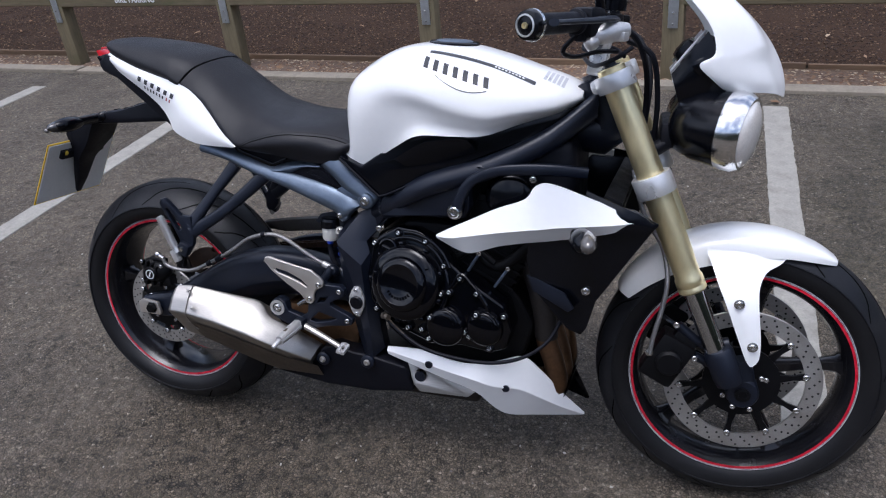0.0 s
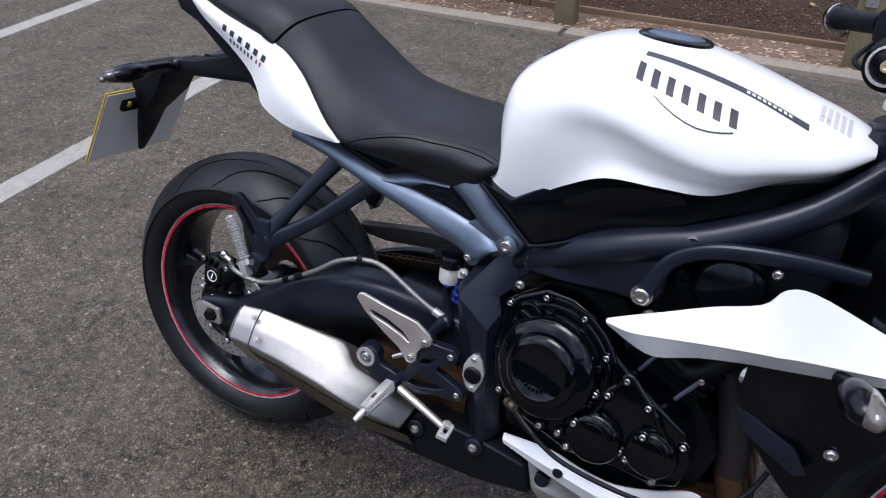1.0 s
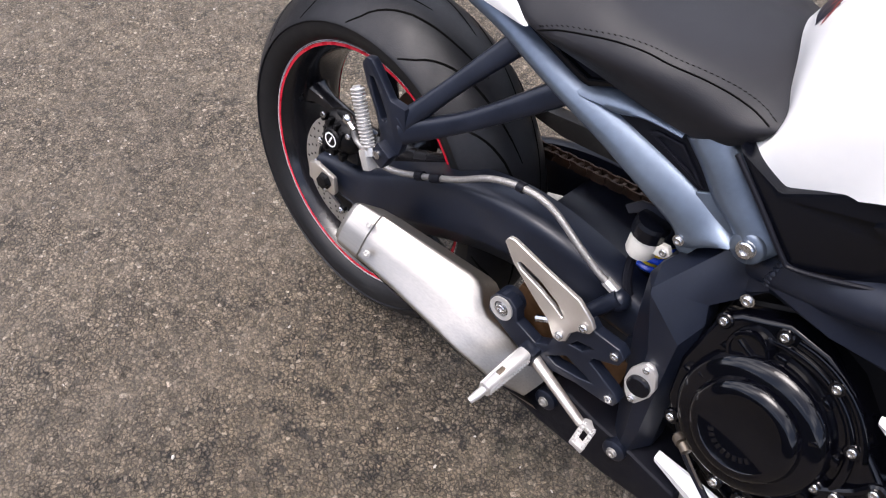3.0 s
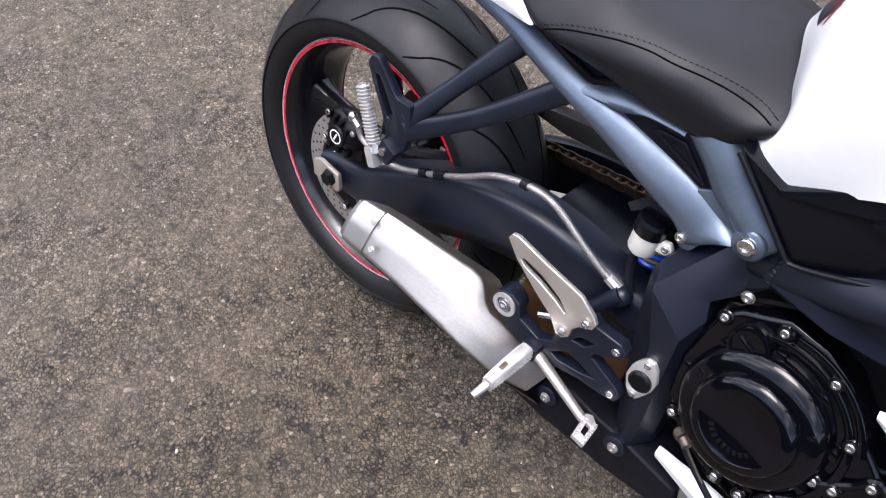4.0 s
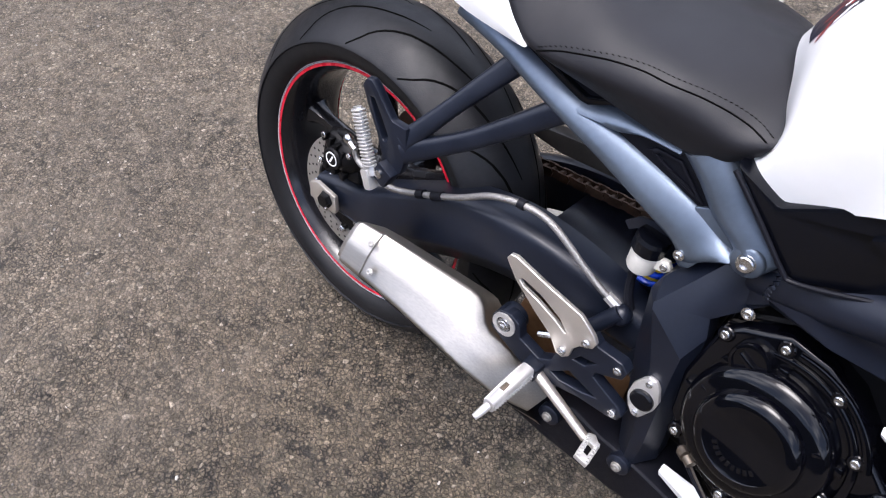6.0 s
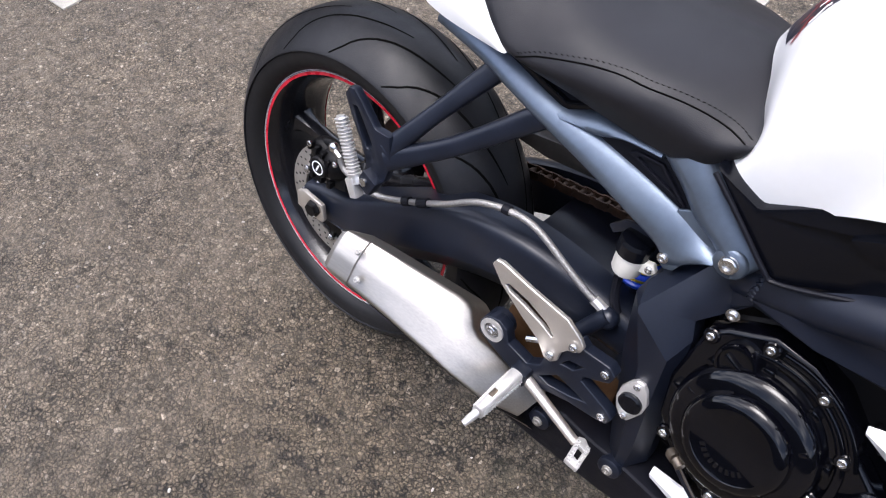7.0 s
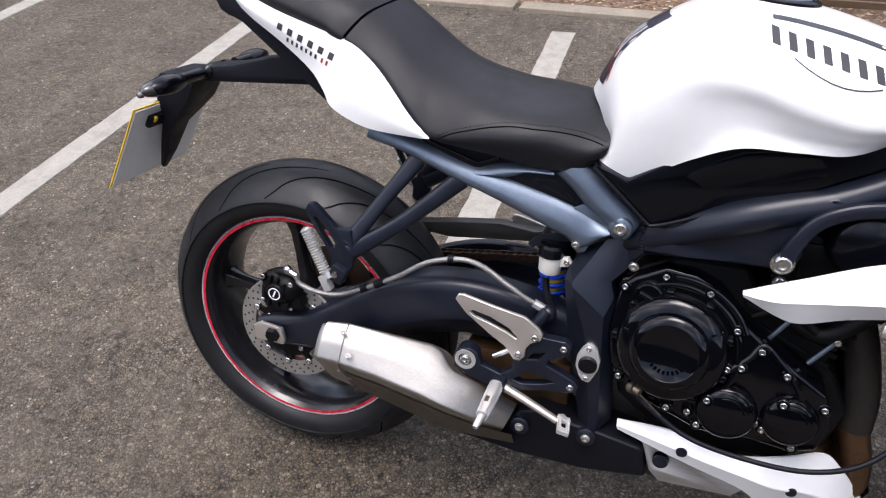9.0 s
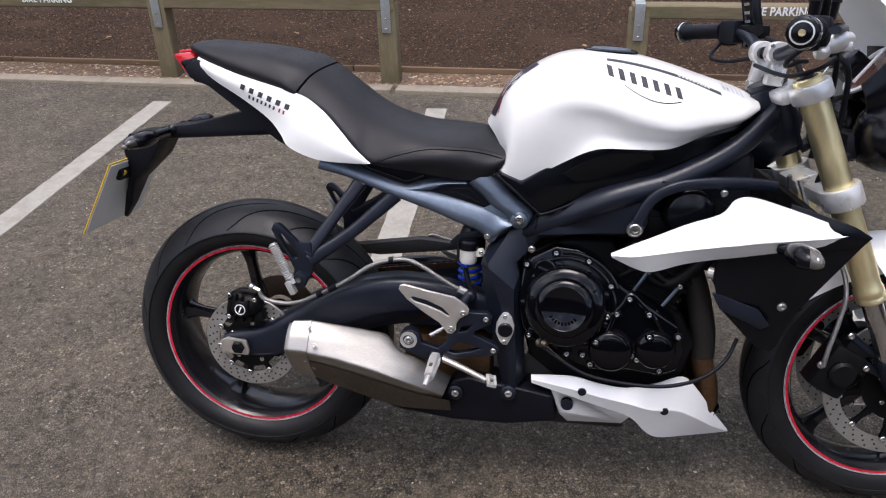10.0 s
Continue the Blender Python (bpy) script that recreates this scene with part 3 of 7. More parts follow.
stuff("bark_chips", scatter(62000, -5.5, 4.0, 3.2, 5.4, 0.0068, lambda x, y: bank_height(y) + 0.002, 0.5, 3), CHIPS, "loose dark brown bark chips on the bed", "bark chips")
stuff("bark_chips_far", scatter(5000, -7, 6, 5.4, 8.0, 0.016, lambda x, y: bank_height(y) + 0.002, 0.5, 4), CHIPS, "loose dark brown bark chips further up the bed", "bark chips")
stuff("dry_leaves", scatter(5200, -6, 4.5, 2.9, 3.16, 0.0115, lambda x, y: 0.006, 0.12, 5, 5, 0.35), LEAVES, "dry brown fallen leaves behind the kerb", "leaves")
stuff("stray_leaves", scatter(60, -5, 4.5, 2.6, 5.2, 0.02, lambda x, y: 0.004 if y < 2.77 else (0.03 if y < 3.2 else bank_height(y) + 0.02), 0.12, 6, 5, 0.35), LEAVES, "stray dry leaves on the bed and the asphalt", "leaves")
stuff("grit", scatter(900, -3, 2.2, -0.8, 2.5, 0.0032, lambda x, y: -0.001, 0.7, 7, 5), GRIT, "loose pale grit on the asphalt", "grit")


def post():
    root = new("fence_post")
    wood = box(-0.055, 0.055, -0.05, 0.05, -0.1, 0.44, 0.008)
    for v in wood.verts:
        v.co.x += 0.004 * noise.noise(v.co * 9)
        v.co.y += 0.004 * noise.noise(v.co * 9 + Vector((5, 0, 0)))
    part("post_timber", wood, TIMBER, root, at=FIXED)
    part("strap", join(box(-0.026, 0.026, -0.060, -0.0555, 0.28, 0.474, 0.001), box(-0.026, 0.026, -0.06, 0.06, 0.470, 0.4745, 0.001), box(-0.026, 0.026, 0.0555, 0.060, 0.28, 0.474, 0.001)), GALV, root, "galvanised steel strap", FIXED)
    for z in (0.30, 0.36):
        screw(root, 0, -0.060, z, 0.006, FIXED, turn=Matrix.Identity(4), label="")
    return tagged(root, "square weathered timber post with a galvanised strap", "fence post", "posts of the low fence")


first_post = post()
first_post.matrix_basis = pose(-0.31, 2.985, 0, 0, 0, 2)
for k, x in enumerate((-5.99, -4.57, -3.15, -1.73, 1.105, 2.525, 3.945)):
    copy_thing(first_post, pose(x, 2.985 + random.uniform(-0.01, 0.01), random.uniform(-0.008, 0.008), random.uniform(-1, 1), random.uniform(-1.5, 1.5), random.uniform(-3, 3)))


def lift_at(x):
    """How far the fence is raised, more towards the west, to fit the camera's view."""
    return 0.010 if x > 0 else 0.026 - 0.003 * x


def rail(x0, x1, name):
    n = 26
    rows = []
    for i in range(n + 1):
        x = x0 + (x1 - x0) * i / n
        w = 0.003 * noise.noise((x * 4, 0, 0)) + lift_at((x0 + x1) / 2)
        y0, y1, z0, z1 = 2.985 - 0.0545, 2.985 + 0.05, 0.395 + w, 0.467 + w
        c = 0.007
        rows.append([(x, y0, z0 + c), (x, y0 + c, z0), (x, y1 - c, z0), (x, y1, z0 + c), (x, y1, z1 - c), (x, y1 - c, z1), (x, y0 + c, z1), (x, y0, z1 - c)])
    return thing("fence_rail", strip(rows, closed_v=True, caps=True), RAILW, "long weathered timber rail on low posts", "fence rail", "rails of the low fence")


for x0, x1 in ((-6.05, -3.155), (-3.145, -0.26), (1.055, 3.99)):
    rail(x0, x1, "")


def sign(x):
    cu = bpy.data.curves.new("sign_letters", "FONT")
    cu.body, cu.size, cu.extrude, cu.align_x, cu.align_y = "BIKE PARKING", 0.058, 0.0012, "CENTER", "CENTER"
    cu.space_character, cu.offset = 1.06, 0.0017
    tmp = bpy.data.objects.new("tmp", cu)
    scene.collection.objects.link(tmp)
    bpy.context.view_layer.update()
    me = bpy.data.meshes.new_from_object(tmp.evaluated_get(bpy.context.evaluated_depsgraph_get()))
    bpy.data.objects.remove(tmp)
    me.transform(Matrix.Diagonal((0.86, 1, 1, 1)))
    me.materials.clear()
    me.materials.append(SIGNW)
    ob = new("painted_sign", me)
    ob.matrix_basis = pose(x, 2.985 - 0.0555, 0.440, 90, 0, 0)
    return tagged(ob, "white letters reading bike parking on the timber rail", "sign", "signs on the rail")


for x in (-5.3, -2.43, 1.805):
    sign(x)

# the kerb and all behind it run at a slight angle to the bays
askew = Matrix.Translation((-2.9, 2.785, 0)) @ Matrix.Rotation(radians(-1.3), 4, "Z") @ Matrix.Translation((2.9, -2.785, 0))
for ob in list(scene.collection.all_objects):
    if ob.parent is None and ob.name.split(".")[0] in ("kerb", "leaf_strip", "mulch_bed", "edging_board", "bark_chips", "bark_chips_far", "dry_leaves", "stray_leaves", "fence_post", "fence_rail", "painted_sign"):
        rise = Matrix.Translation((0, 0, lift_at(ob.location.x) if ob.name.split(".")[0] in ("fence_post", "painted_sign") else 0))
        ob.matrix_basis = rise @ askew @ ob.matrix_basis



# ---- motorcycle ----
bike = new("motorcycle")
tagged(bike, "white naked sports motorcycle with black frame leaning on its side stand", "motorcycle")
RC, FC = (0, 0, 0.308), (1.41, 0, 0.296)


def tyre_profile(half, r_in, crown, wall):
    """(radius, offset) pairs of the tread from shoulder to shoulder, and of one side wall from bead to shoulder."""
    r1 = r_in + wall
    side = [(r_in, -half * 0.80), (r_in + 0.003, -half * 0.845), (r_in + wall * 0.35, -half * 0.935), (r_in + wall * 0.7, -half * 0.965), (r1 - 0.0015, -half * 0.972), (r1 + 0.001, -half * 0.94)]
    out = [(r1 - 0.001, -half * 0.955), (r1, -half)]
    steps = 12
    for k in range(1, steps * 2):
        a = -math.pi / 2 + math.pi * k / (steps * 2)
        out.append((r1 + 0.002 + (crown - r1 - 0.002) * (1 - abs(math.sin(a)) ** 2.4), half * 0.996 * math.sin(a)))
    return out + [(r, -y) for r, y in out[1::-1]], side


def tread(c, profile, parent, at, n, lean, wid, first=0.0):
    """Swept black ribbons laid on the tread for the grooves' shade, from each shoulder towards the middle."""
    prof = [(y, r) for r, y in profile[1:-1]]
    half = max(y for y, _ in prof)

    def point(y, a):
        for (ya, ra), (yb, rb) in zip(prof, prof[1:]):
            if ya <= y <= yb:
                r = ra + (rb - ra) * (y - ya) / (yb - ya)
                break
        return Vector((c[0] + r * math.cos(a), y, c[2] + r * math.sin(a)))

    path = ((0, 0.965), (4, 0.86), (7, 0.73), (12, 0.58), (18, 0.46), (25, 0.37), (32, 0.30), (44, 0.16))

    def place(g, k, sgn):
        turn = g * 44
        for (a0, y0), (a1, y1) in zip(path, path[1:]):
            if turn <= a1:
                break
        y = y0 + (y1 - y0) * (turn - a0) / (a1 - a0)
        return sgn * half * y, first + 2 * math.pi * (k + (0.5 if sgn > 0 else 0)) / n + lean * radians(turn)

    for k in range(n):
        for sgn in (-1, 1):
            rows, steps = [], 18
            for q in range(steps + 1):
                f = (q / steps) ** 1.3
                y, a = place(f, k, sgn)
                p = point(y, a)
                t = point(*place(min(1, f + 0.02), k, sgn)) - point(*place(max(0, f - 0.02), k, sgn))
                nrm = (point(y + 0.001, a) - point(y - 0.001, a)).cross(point(y, a + 0.01) - point(y, a - 0.01)).normalized()
                if nrm.dot(p - Vector(c)) < 0:
                    nrm = -nrm
                s = t.cross(nrm).normalized() * wid * (0.25 + 0.75 * math.sin(math.pi * min(1, 0.10 + f * 0.88)) ** 0.6) * 0.5
                rows.append([p - s + nrm * 0.0004, p + nrm * 0.0006, p + s + nrm * 0.0004])
            part("tread_groove", strip(rows), GROOVEDARK, parent, at=at)


def wheel(name, c, half_rim, tyre_half, crown, wall, first, at, hub_half, label):
    prof = [(0.2265, -half_rim), (0.2185, -half_rim - 0.0005), (0.2150, -half_rim + 0.004), (0.2085, -half_rim + 0.012), (0.2020, -half_rim * 0.55), (0.1990, 0)]
    prof = prof + [(r, -y) for r, y in prof[-2::-1]]
    inner = [(r + 0.004, y) for r, y in prof[::-1]]
    bms = [lathe(prof + inner, c, (0, 1, 0), 72, closed=True)]
    spokes = []
    hub = (lathe([(0.0, -hub_half), (0.03, -hub_half), (0.034, -hub_half + 0.006), (0.034, -0.03), (0.046, -0.022), (0.046, 0.022), (0.034, 0.03), (0.034, hub_half), (0.0, hub_half)], c, (0, 1, 0), 28))
    for k in range(5):
        a = radians(first + 72 * k)
        d, s = Vector((math.cos(a), 0, math.sin(a))), Vector((-math.sin(a), 0, math.cos(a)))
        rows = []
        for r, w, h in ((0.036, 0.021, 0.021), (0.07, 0.015, 0.018), (0.12, 0.0125, 0.0145), (0.165, 0.0125, 0.0135), (0.19, 0.017, 0.018), (0.2015, 0.026, 0.025)):
            m = Vector(c) + d * r
            rows.append([m + s * x * w + Vector((0, y * h, 0)) for x, y in ((-1, -0.5), (-0.6, -1), (0.6, -1), (1, -0.5), (1, 0.5), (0.6, 1), (-0.6, 1), (-1, 0.5))])
        spokes.append(strip(rows, closed_v=True, caps=True))
    w = part(name, join(*bms), RIM, bike, label, at)
    part("hub", hub, RIM, w, at=at)
    for sp in spokes:
        part("spoke", sp, RIM, w, at=at)
    tp, wall_prof = tyre_profile(tyre_half, 0.2262, crown, wall)
    tb = lathe(tp, c, (0, 1, 0), 128)
    bmesh.ops.transform(tb, matrix=at, verts=tb.verts)
    for v in tb.verts:
        v.co.z = max(v.co.z, 0.0006)
    ty = part("tyre", tb, RUBBER, w, "worn black sports tyre", FIXED, 24)
    for sgn in (1, -1):
        part("sidewall", lathe([(r, y * sgn) for r, y in wall_prof], c, (0, 1, 0), 96), SIDEWALL, w, "dark smooth side wall", at, 30)
    for sgn in (-1, 1):
        y = sgn * (half_rim + 0.0012)
        part("rim_stripe", lathe([(0.2172, y), (0.2172, y + sgn * 0.0004), (0.2222, y + sgn * 0.0004), (0.2222, y)], c, (0, 1, 0), 96), RED, w, "red rim tape", at)
        for r0, r1 in ((0.2228, 0.2236), (0.2247, 0.2260)):
            part("rim_line", lathe([(r0, y), (r0, y + sgn * 0.0004), (r1, y + sgn * 0.0004), (r1, y)], c, (0, 1, 0), 96), PALE, w, "thin pale rim line", at)
    return w, ty, tp


rear, rear_tyre, rear_prof = wheel("rear_wheel", RC, 0.0700, 0.0915, 0.3135, 0.034, 100, BIKE, 0.085, "gloss black five-spoke wheel with red rim tape")
tread(RC, rear_prof, rear, BIKE, 15, -1, 0.0040, radians(99.5))
front, front_tyre, front_prof = wheel("front_wheel", FC, 0.0520, 0.0620, 0.3000, 0.036, 8, STEERED, 0.06, "gloss black five-spoke wheel with red rim tape")
tread(FC, front_prof, front, STEERED, 13, 1, 0.0042, radians(5))


def disc(c, y, r_out, r_in, thick, parent, at, holes, carrier, label):
    """A brake disc, its drilled holes as flat black dots painted for shade, with a carrier and rivets."""
    d = lathe([(r_in, -thick / 2), (r_out - 0.001, -thick / 2), (r_out, -thick / 2 + 0.001), (r_out, thick / 2), (r_in, thick / 2)], (c[0], y, c[2]), (0, 1, 0), 72, closed=True)
    ob = part("brake_disc", d, DISC, parent, label, at)
    bms = []
    for k in range(holes):
        for q in range(3):
            a = 2 * math.pi * (k + q * 0.33) / holes
            r = r_in + (r_out - r_in) * (0.24 + 0.27 * q)
            for s in (-1, 1):
                bms.append(lathe([(0, 0.0), (0.0024, 0.0)], (c[0] + r * math.cos(a), y + s * (thick / 2 + 0.0003), c[2] + r * math.sin(a)), (0, 1, 0), 8))
    hp = part("drilled_holes", join(*bms), HOLESHADE, parent, "flat black dots for the shade in the cooling holes", at)
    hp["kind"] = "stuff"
    if carrier:
        n = 10
        for k in range(n):
            a = 2 * math.pi * (k + 0.3) / n
            u, v = Vector((math.cos(a), 0, math.sin(a))), Vector((-math.sin(a), 0, math.cos(a)))
            m = Vector((c[0], y, c[2]))
            part("carrier_arm", strip([[m + u * r + v * w * x + Vector((0, h, 0)) for x, h in ((-1, -0.003), (1, -0.003), (1, 0.003), (-1, 0.003))] for r, w in ((carrier, 0.0085), (carrier + (r_in - carrier) * 0.55, 0.0045), (r_in + 0.004, 0.0075))], closed_v=True, caps=True), CAST, parent, at=at)
            screw(parent, c[0] + (r_in + 0.001) * math.cos(a), y - 0.0035, c[2] + (r_in + 0.001) * math.sin(a), 0.0078, at)
        part("disc_carrier", (lathe([(0.03, -0.004), (carrier + 0.004, -0.004), (carrier + 0.004, 0.004), (0.03, 0.004)], (c[0], y, c[2]), (0, 1, 0), 40, closed=True)), CAST, parent, "black disc carrier", at)
        for k in range(5):
            a = 2 * math.pi * (k + 0.15) / 5
            screw(parent, c[0] + 0.048 * math.cos(a), y - 0.0045, c[2] + 0.048 * math.sin(a), 0.0062, at)
    return ob


disc(RC, -0.098, 0.110, 0.078, 0.0045, rear, BIKE, 30, 0.058, "drilled rear brake disc with a rusty tint")
for y in (-0.076, 0.076):
    disc(FC, y, 0.155, 0.122, 0.005, front, STEERED, 34, 0.072, "large drilled front brake disc")
part("sprocket", lathe([(0.04, -0.003), (0.088, -0.003), (0.092, 0), (0.088, 0.003), (0.04, 0.003)], (0, 0.098, 0.308), (0, 1, 0), 46, closed=True), CHAINM, rear)
part("valve", tube([(FC[0] + 0.02, -0.012, FC[2] - 0.198), (FC[0] + 0.018, -0.03, FC[2] - 0.172)], 0.0035, 8, 2), BRIGHT, front, "tyre valve", STEERED)


# swingarm: a boxed arm on each side and a bridge
def arm_side(y_out, y_in, deep=1.0):
    secs = [(-0.062, 0.292, 0.327), (-0.03, 0.286, 0.338), (0.03, 0.288, 0.353), (0.08, 0.302, 0.382), (0.12, 0.326, 0.406), (0.17, 0.347, 0.437), (0.22, 0.372, 0.464), (0.28, 0.398, 0.484), (0.345, 0.416, 0.494), (0.42, 0.422, 0.490), (0.50, 0.415, 0.474), (0.585, 0.40, 0.450)]
    rows = []
    q = 1 if y_out < 0 else -1
    for x, z0, z1 in secs:
        under = min(1, max(0.15, (x - 0.05) / 0.12))
        out = y_out * (1.0 if x > 0.05 else 0.94) * (1 - 0.8 * max(0, x - 0.38))
        z1 = z0 + (z1 - z0) * deep
        h = z1 - z0
        rows.append([(x, y_in, z0 - 0.048 * under), (x, out + q * 0.032 * under, z0 - 0.040 * under), (x, out + q * 0.012 * under, z0 - 0.010 * under), (x, out + q * 0.003, z0), (x, out, z0 + 0.006), (x, out + q * 0.001, z0 + h * 0.35), (x, out + q * 0.003, z0 + h * 0.66), (x, out + q * 0.005, z0 + h * 0.86), (x, out + q * 0.011, z0 + h * 0.955), (x, out + q * 0.024, z1), (x, y_in, z1 - 0.004)])
    g = smooth_grid([[Vector(p) for p in r] for r in rows], 3, 1)
    return strip(g, closed_v=True, caps=True)


swing = part("swingarm", join(arm_side(-0.130, -0.062), arm_side(0.150, 0.118, 0.6), box(0.32, 0.57, -0.10, 0.13, 0.375, 0.425, 0.015), tube([(0.57, -0.12, 0.405), (0.57, 0.12, 0.405)], 0.032, 14, 2)), SATIN, bike, "satin black boxed swingarm", sharp=48)
part("axle_block", slab([(-0.058, 0.292), (0.004, 0.290), (0.008, 0.300), (0.002, 0.326), (-0.044, 0.331), (-0.060, 0.322)], -0.137, -0.128, 0.003, holes=([(-0.018 + 0.013 * math.cos(a), 0.309 + 0.011 * math.sin(a)) for a in (math.pi * k / 6 for k in range(12))],)), HEEL, swing, "cast silver chain adjuster block")
# black sheet in place of the shade behind the block's hole
part("adjuster_plate", slab([(-0.040, 0.296), (0.0, 0.295), (-0.002, 0.324), (-0.036, 0.326)], -0.131, -0.127, 0.001), HOLESHADE, swing)
part("axle_nut", lathe([(0.0, 0), (0.016, 0), (0.016, 0.012), (0.012, 0.015), (0.012, 0.02), (0.0, 0.02)], (-0.018, -0.126, 0.309), (0, -1, 0), 6), CAST, swing, "dark axle nut")

# rear brake caliper with its hose
cal = part("rear_caliper", join(ball((0.004, -0.118, 0.406), (0.082, 0.044, 0.056), rot(-12, "Y")), ball((-0.018, -0.112, 0.416), (0.052, 0.044, 0.048)), block((0.01, -0.11, 0.379), (0.064, 0.03, 0.026), rot(-10, "Y"), 0.006), lathe([(0.0, 0.0), (0.0185, 0.0), (0.019, 0.006), (0.017, 0.009), (0.0, 0.009)], (-0.003, -0.134, 0.405), (0, -1, 0), 20), tube([(-0.040, -0.115, 0.37), (-0.034, -0.115, 0.41), (-0.01, -0.112, 0.437), (0.028, -0.115, 0.434)], 0.009, 10, 4), *(block((-0.028 + 0.014 * k, -0.134, 0.432 - 0.0015 * k * k), (0.006, 0.012, 0.014), rot(10, "Y"), 0.002) for k in range(4)), *(block((-0.024 + 0.02 * k, -0.132, 0.378), (0.009, 0.012, 0.012), None, 0.002) for k in range(3))), CAST, bike, "black rear brake caliper")
ring = lathe([(0.0105, 0), (0.0125, 0), (0.0125, 0.0006), (0.0105, 0.0006)], (-0.003, -0.1432, 0.405), (0, -1, 0), 24, closed=True)
part("badge_ring", join(ring, block((-0.003, -0.1436, 0.405), (0.003, 0.0006, 0.014), rot(25, "Y"), 0)), SIGNW, cal, "plain white ring badge")
for x, z in ((-0.033, 0.385), (0.030, 0.428), (-0.028, 0.436)):
    screw(cal, x, -0.137, z, 0.006)
hose = part("brake_hose", tube([(0.045, -0.142, 0.452), (0.055, -0.142, 0.436), (0.09, -0.142, 0.428), (0.13, -0.142, 0.431), (0.18, -0.142, 0.453), (0.246, -0.142, 0.490), (0.299, -0.14, 0.526), (0.351, -0.138, 0.542), (0.392, -0.135, 0.537), (0.443, -0.13, 0.505), (0.475, -0.125, 0.484), (0.498, -0.12, 0.472)], 0.0048, 10, 6), BRAID, bike, "braided steel rear brake hose")
for p, q in (((0.178, -0.142, 0.452), (0.190, -0.142, 0.459)), ((0.205, -0.142, 0.466), (0.222, -0.142, 0.476)), ((0.338, -0.138, 0.5405), (0.348, -0.138, 0.5415))):
    part("hose_clip", tube([p, q], 0.0072, 10, 1), PLASTIC, hose, "black hose clip")
part("hose_banjo", join(tube([(0.028, -0.138, 0.458), (0.047, -0.141, 0.452)], 0.006, 8, 1), ball((0.027, -0.138, 0.459), (0.018, 0.016, 0.018))), BRIGHT, hose, "bright hose union")
part("hose_banjo", join(tube([(0.485, -0.122, 0.478), (0.508, -0.118, 0.466)], 0.0075, 8, 1), ball((0.508, -0.122, 0.464), (0.026, 0.02, 0.022))), ALLOY, hose, "dull hose union")


# chain on the far side, link by link
def chain_run(p0, p1):
    a, b = Vector(p0), Vector(p1)
    n = int((b - a).length / 0.0159)
    bms = []
    d = (b - a).normalized()
    ang = math.degrees(math.atan2(-d.z, d.x))
    for k in range(n):
        m = a + d * 0.0159 * (k + 0.5)
        for y in (-0.007, 0.007) if k % 2 else (-0.0095, 0.0095):
            bms.append(block(m + Vector((0, y, 0)), (0.021, 0.002, 0.0145), rot(ang, "Y"), 0.0))
        bms.append(tube([m - d * 0.008 + Vector((0, -0.0105, 0)), m - d * 0.008 + Vector((0, 0.0105, 0))], 0.005, 6, 1))
    return join(*bms)


chain = part("drive_chain", join(chain_run((0.02, 0.098, 0.398), (0.60, 0.098, 0.478)), chain_run((0.02, 0.098, 0.218), (0.60, 0.098, 0.405))), CHAINM, bike, "rusty drive chain")
chain["kind"] = "stuff"
part("chain_guard", slab([(0.19, 0.494), (0.28, 0.508), (0.365, 0.519), (0.436, 0.513), (0.49, 0.526), (0.497, 0.505), (0.43, 0.492), (0.34, 0.482), (0.264, 0.473), (0.20, 0.478)], 0.088, 0.116, 0.003), DUSTY, bike, "dusty black chain guard")
# rear shock: blue spring round a yellow-marked body
coil = [(0.497 + 0.024 * math.cos(a), -0.008 + 0.024 * math.sin(a), 0.440 + 0.0026 * a) for a in (0.35 * k for k in range(76))]
shock = part("shock_absorber", tube([(0.495, -0.008, 0.37), (0.500, -0.008, 0.62)], 0.014, 12, 2), SATIN, bike, "black rear shock absorber")
part("shock_label", lathe([(0.0175, 0.0), (0.0182, 0.0), (0.0182, 0.05), (0.0175, 0.05)], (0.4975, -0.008, 0.448), (0.02, 0, 1), 20, closed=True), YELLOW, shock, "yellow label round the body")
part("spring", tube(coil, 0.0046, 8, 1), BLUE, shock, "bright blue coil spring")
part("shock_top", lathe([(0.0, 0), (0.032, 0), (0.032, 0.05), (0.02, 0.08), (0.0, 0.08)], (0.498, -0.008, 0.506), (0.02, 0, 1), 20), SATIN, shock)
part("spring_seat", lathe([(0.0, 0), (0.03, 0), (0.03, 0.012), (0.0, 0.012)], (0.496, -0.008, 0.420), (0.05, 0, 1), 20), SATIN, shock)

# brake fluid reservoir
res = part("reservoir", join(lathe([(0.0, 0.0), (0.0165, 0.0), (0.0185, 0.004), (0.0190, 0.030), (0.0, 0.030)], (0.503, -0.108, 0.535), (0.04, -0.02, 1), 24), slab([(0.518, 0.549), (0.534, 0.551), (0.540, 0.560), (0.534, 0.569), (0.518, 0.566)], -0.116, -0.108, 0.002)), RESERV, bike, "milky white brake fluid reservoir")
part("reservoir_cap", lathe([(0.0, 0.0), (0.0215, 0.0), (0.0215, 0.016), (0.0195, 0.021), (0.012, 0.022), (0.0, 0.021)], (0.504, -0.1085, 0.566), (0.04, -0.02, 1), 18), SMOOTH, res, "ribbed black screw cap", sharp=20)
screw(res, 0.531, -0.116, 0.560, 0.0055)
part("reservoir_hose", tube([(0.500, -0.105, 0.536), (0.498, -0.104, 0.515), (0.505, -0.11, 0.49), (0.515, -0.11, 0.47)], 0.006, 8, 4), PLASTIC, res)
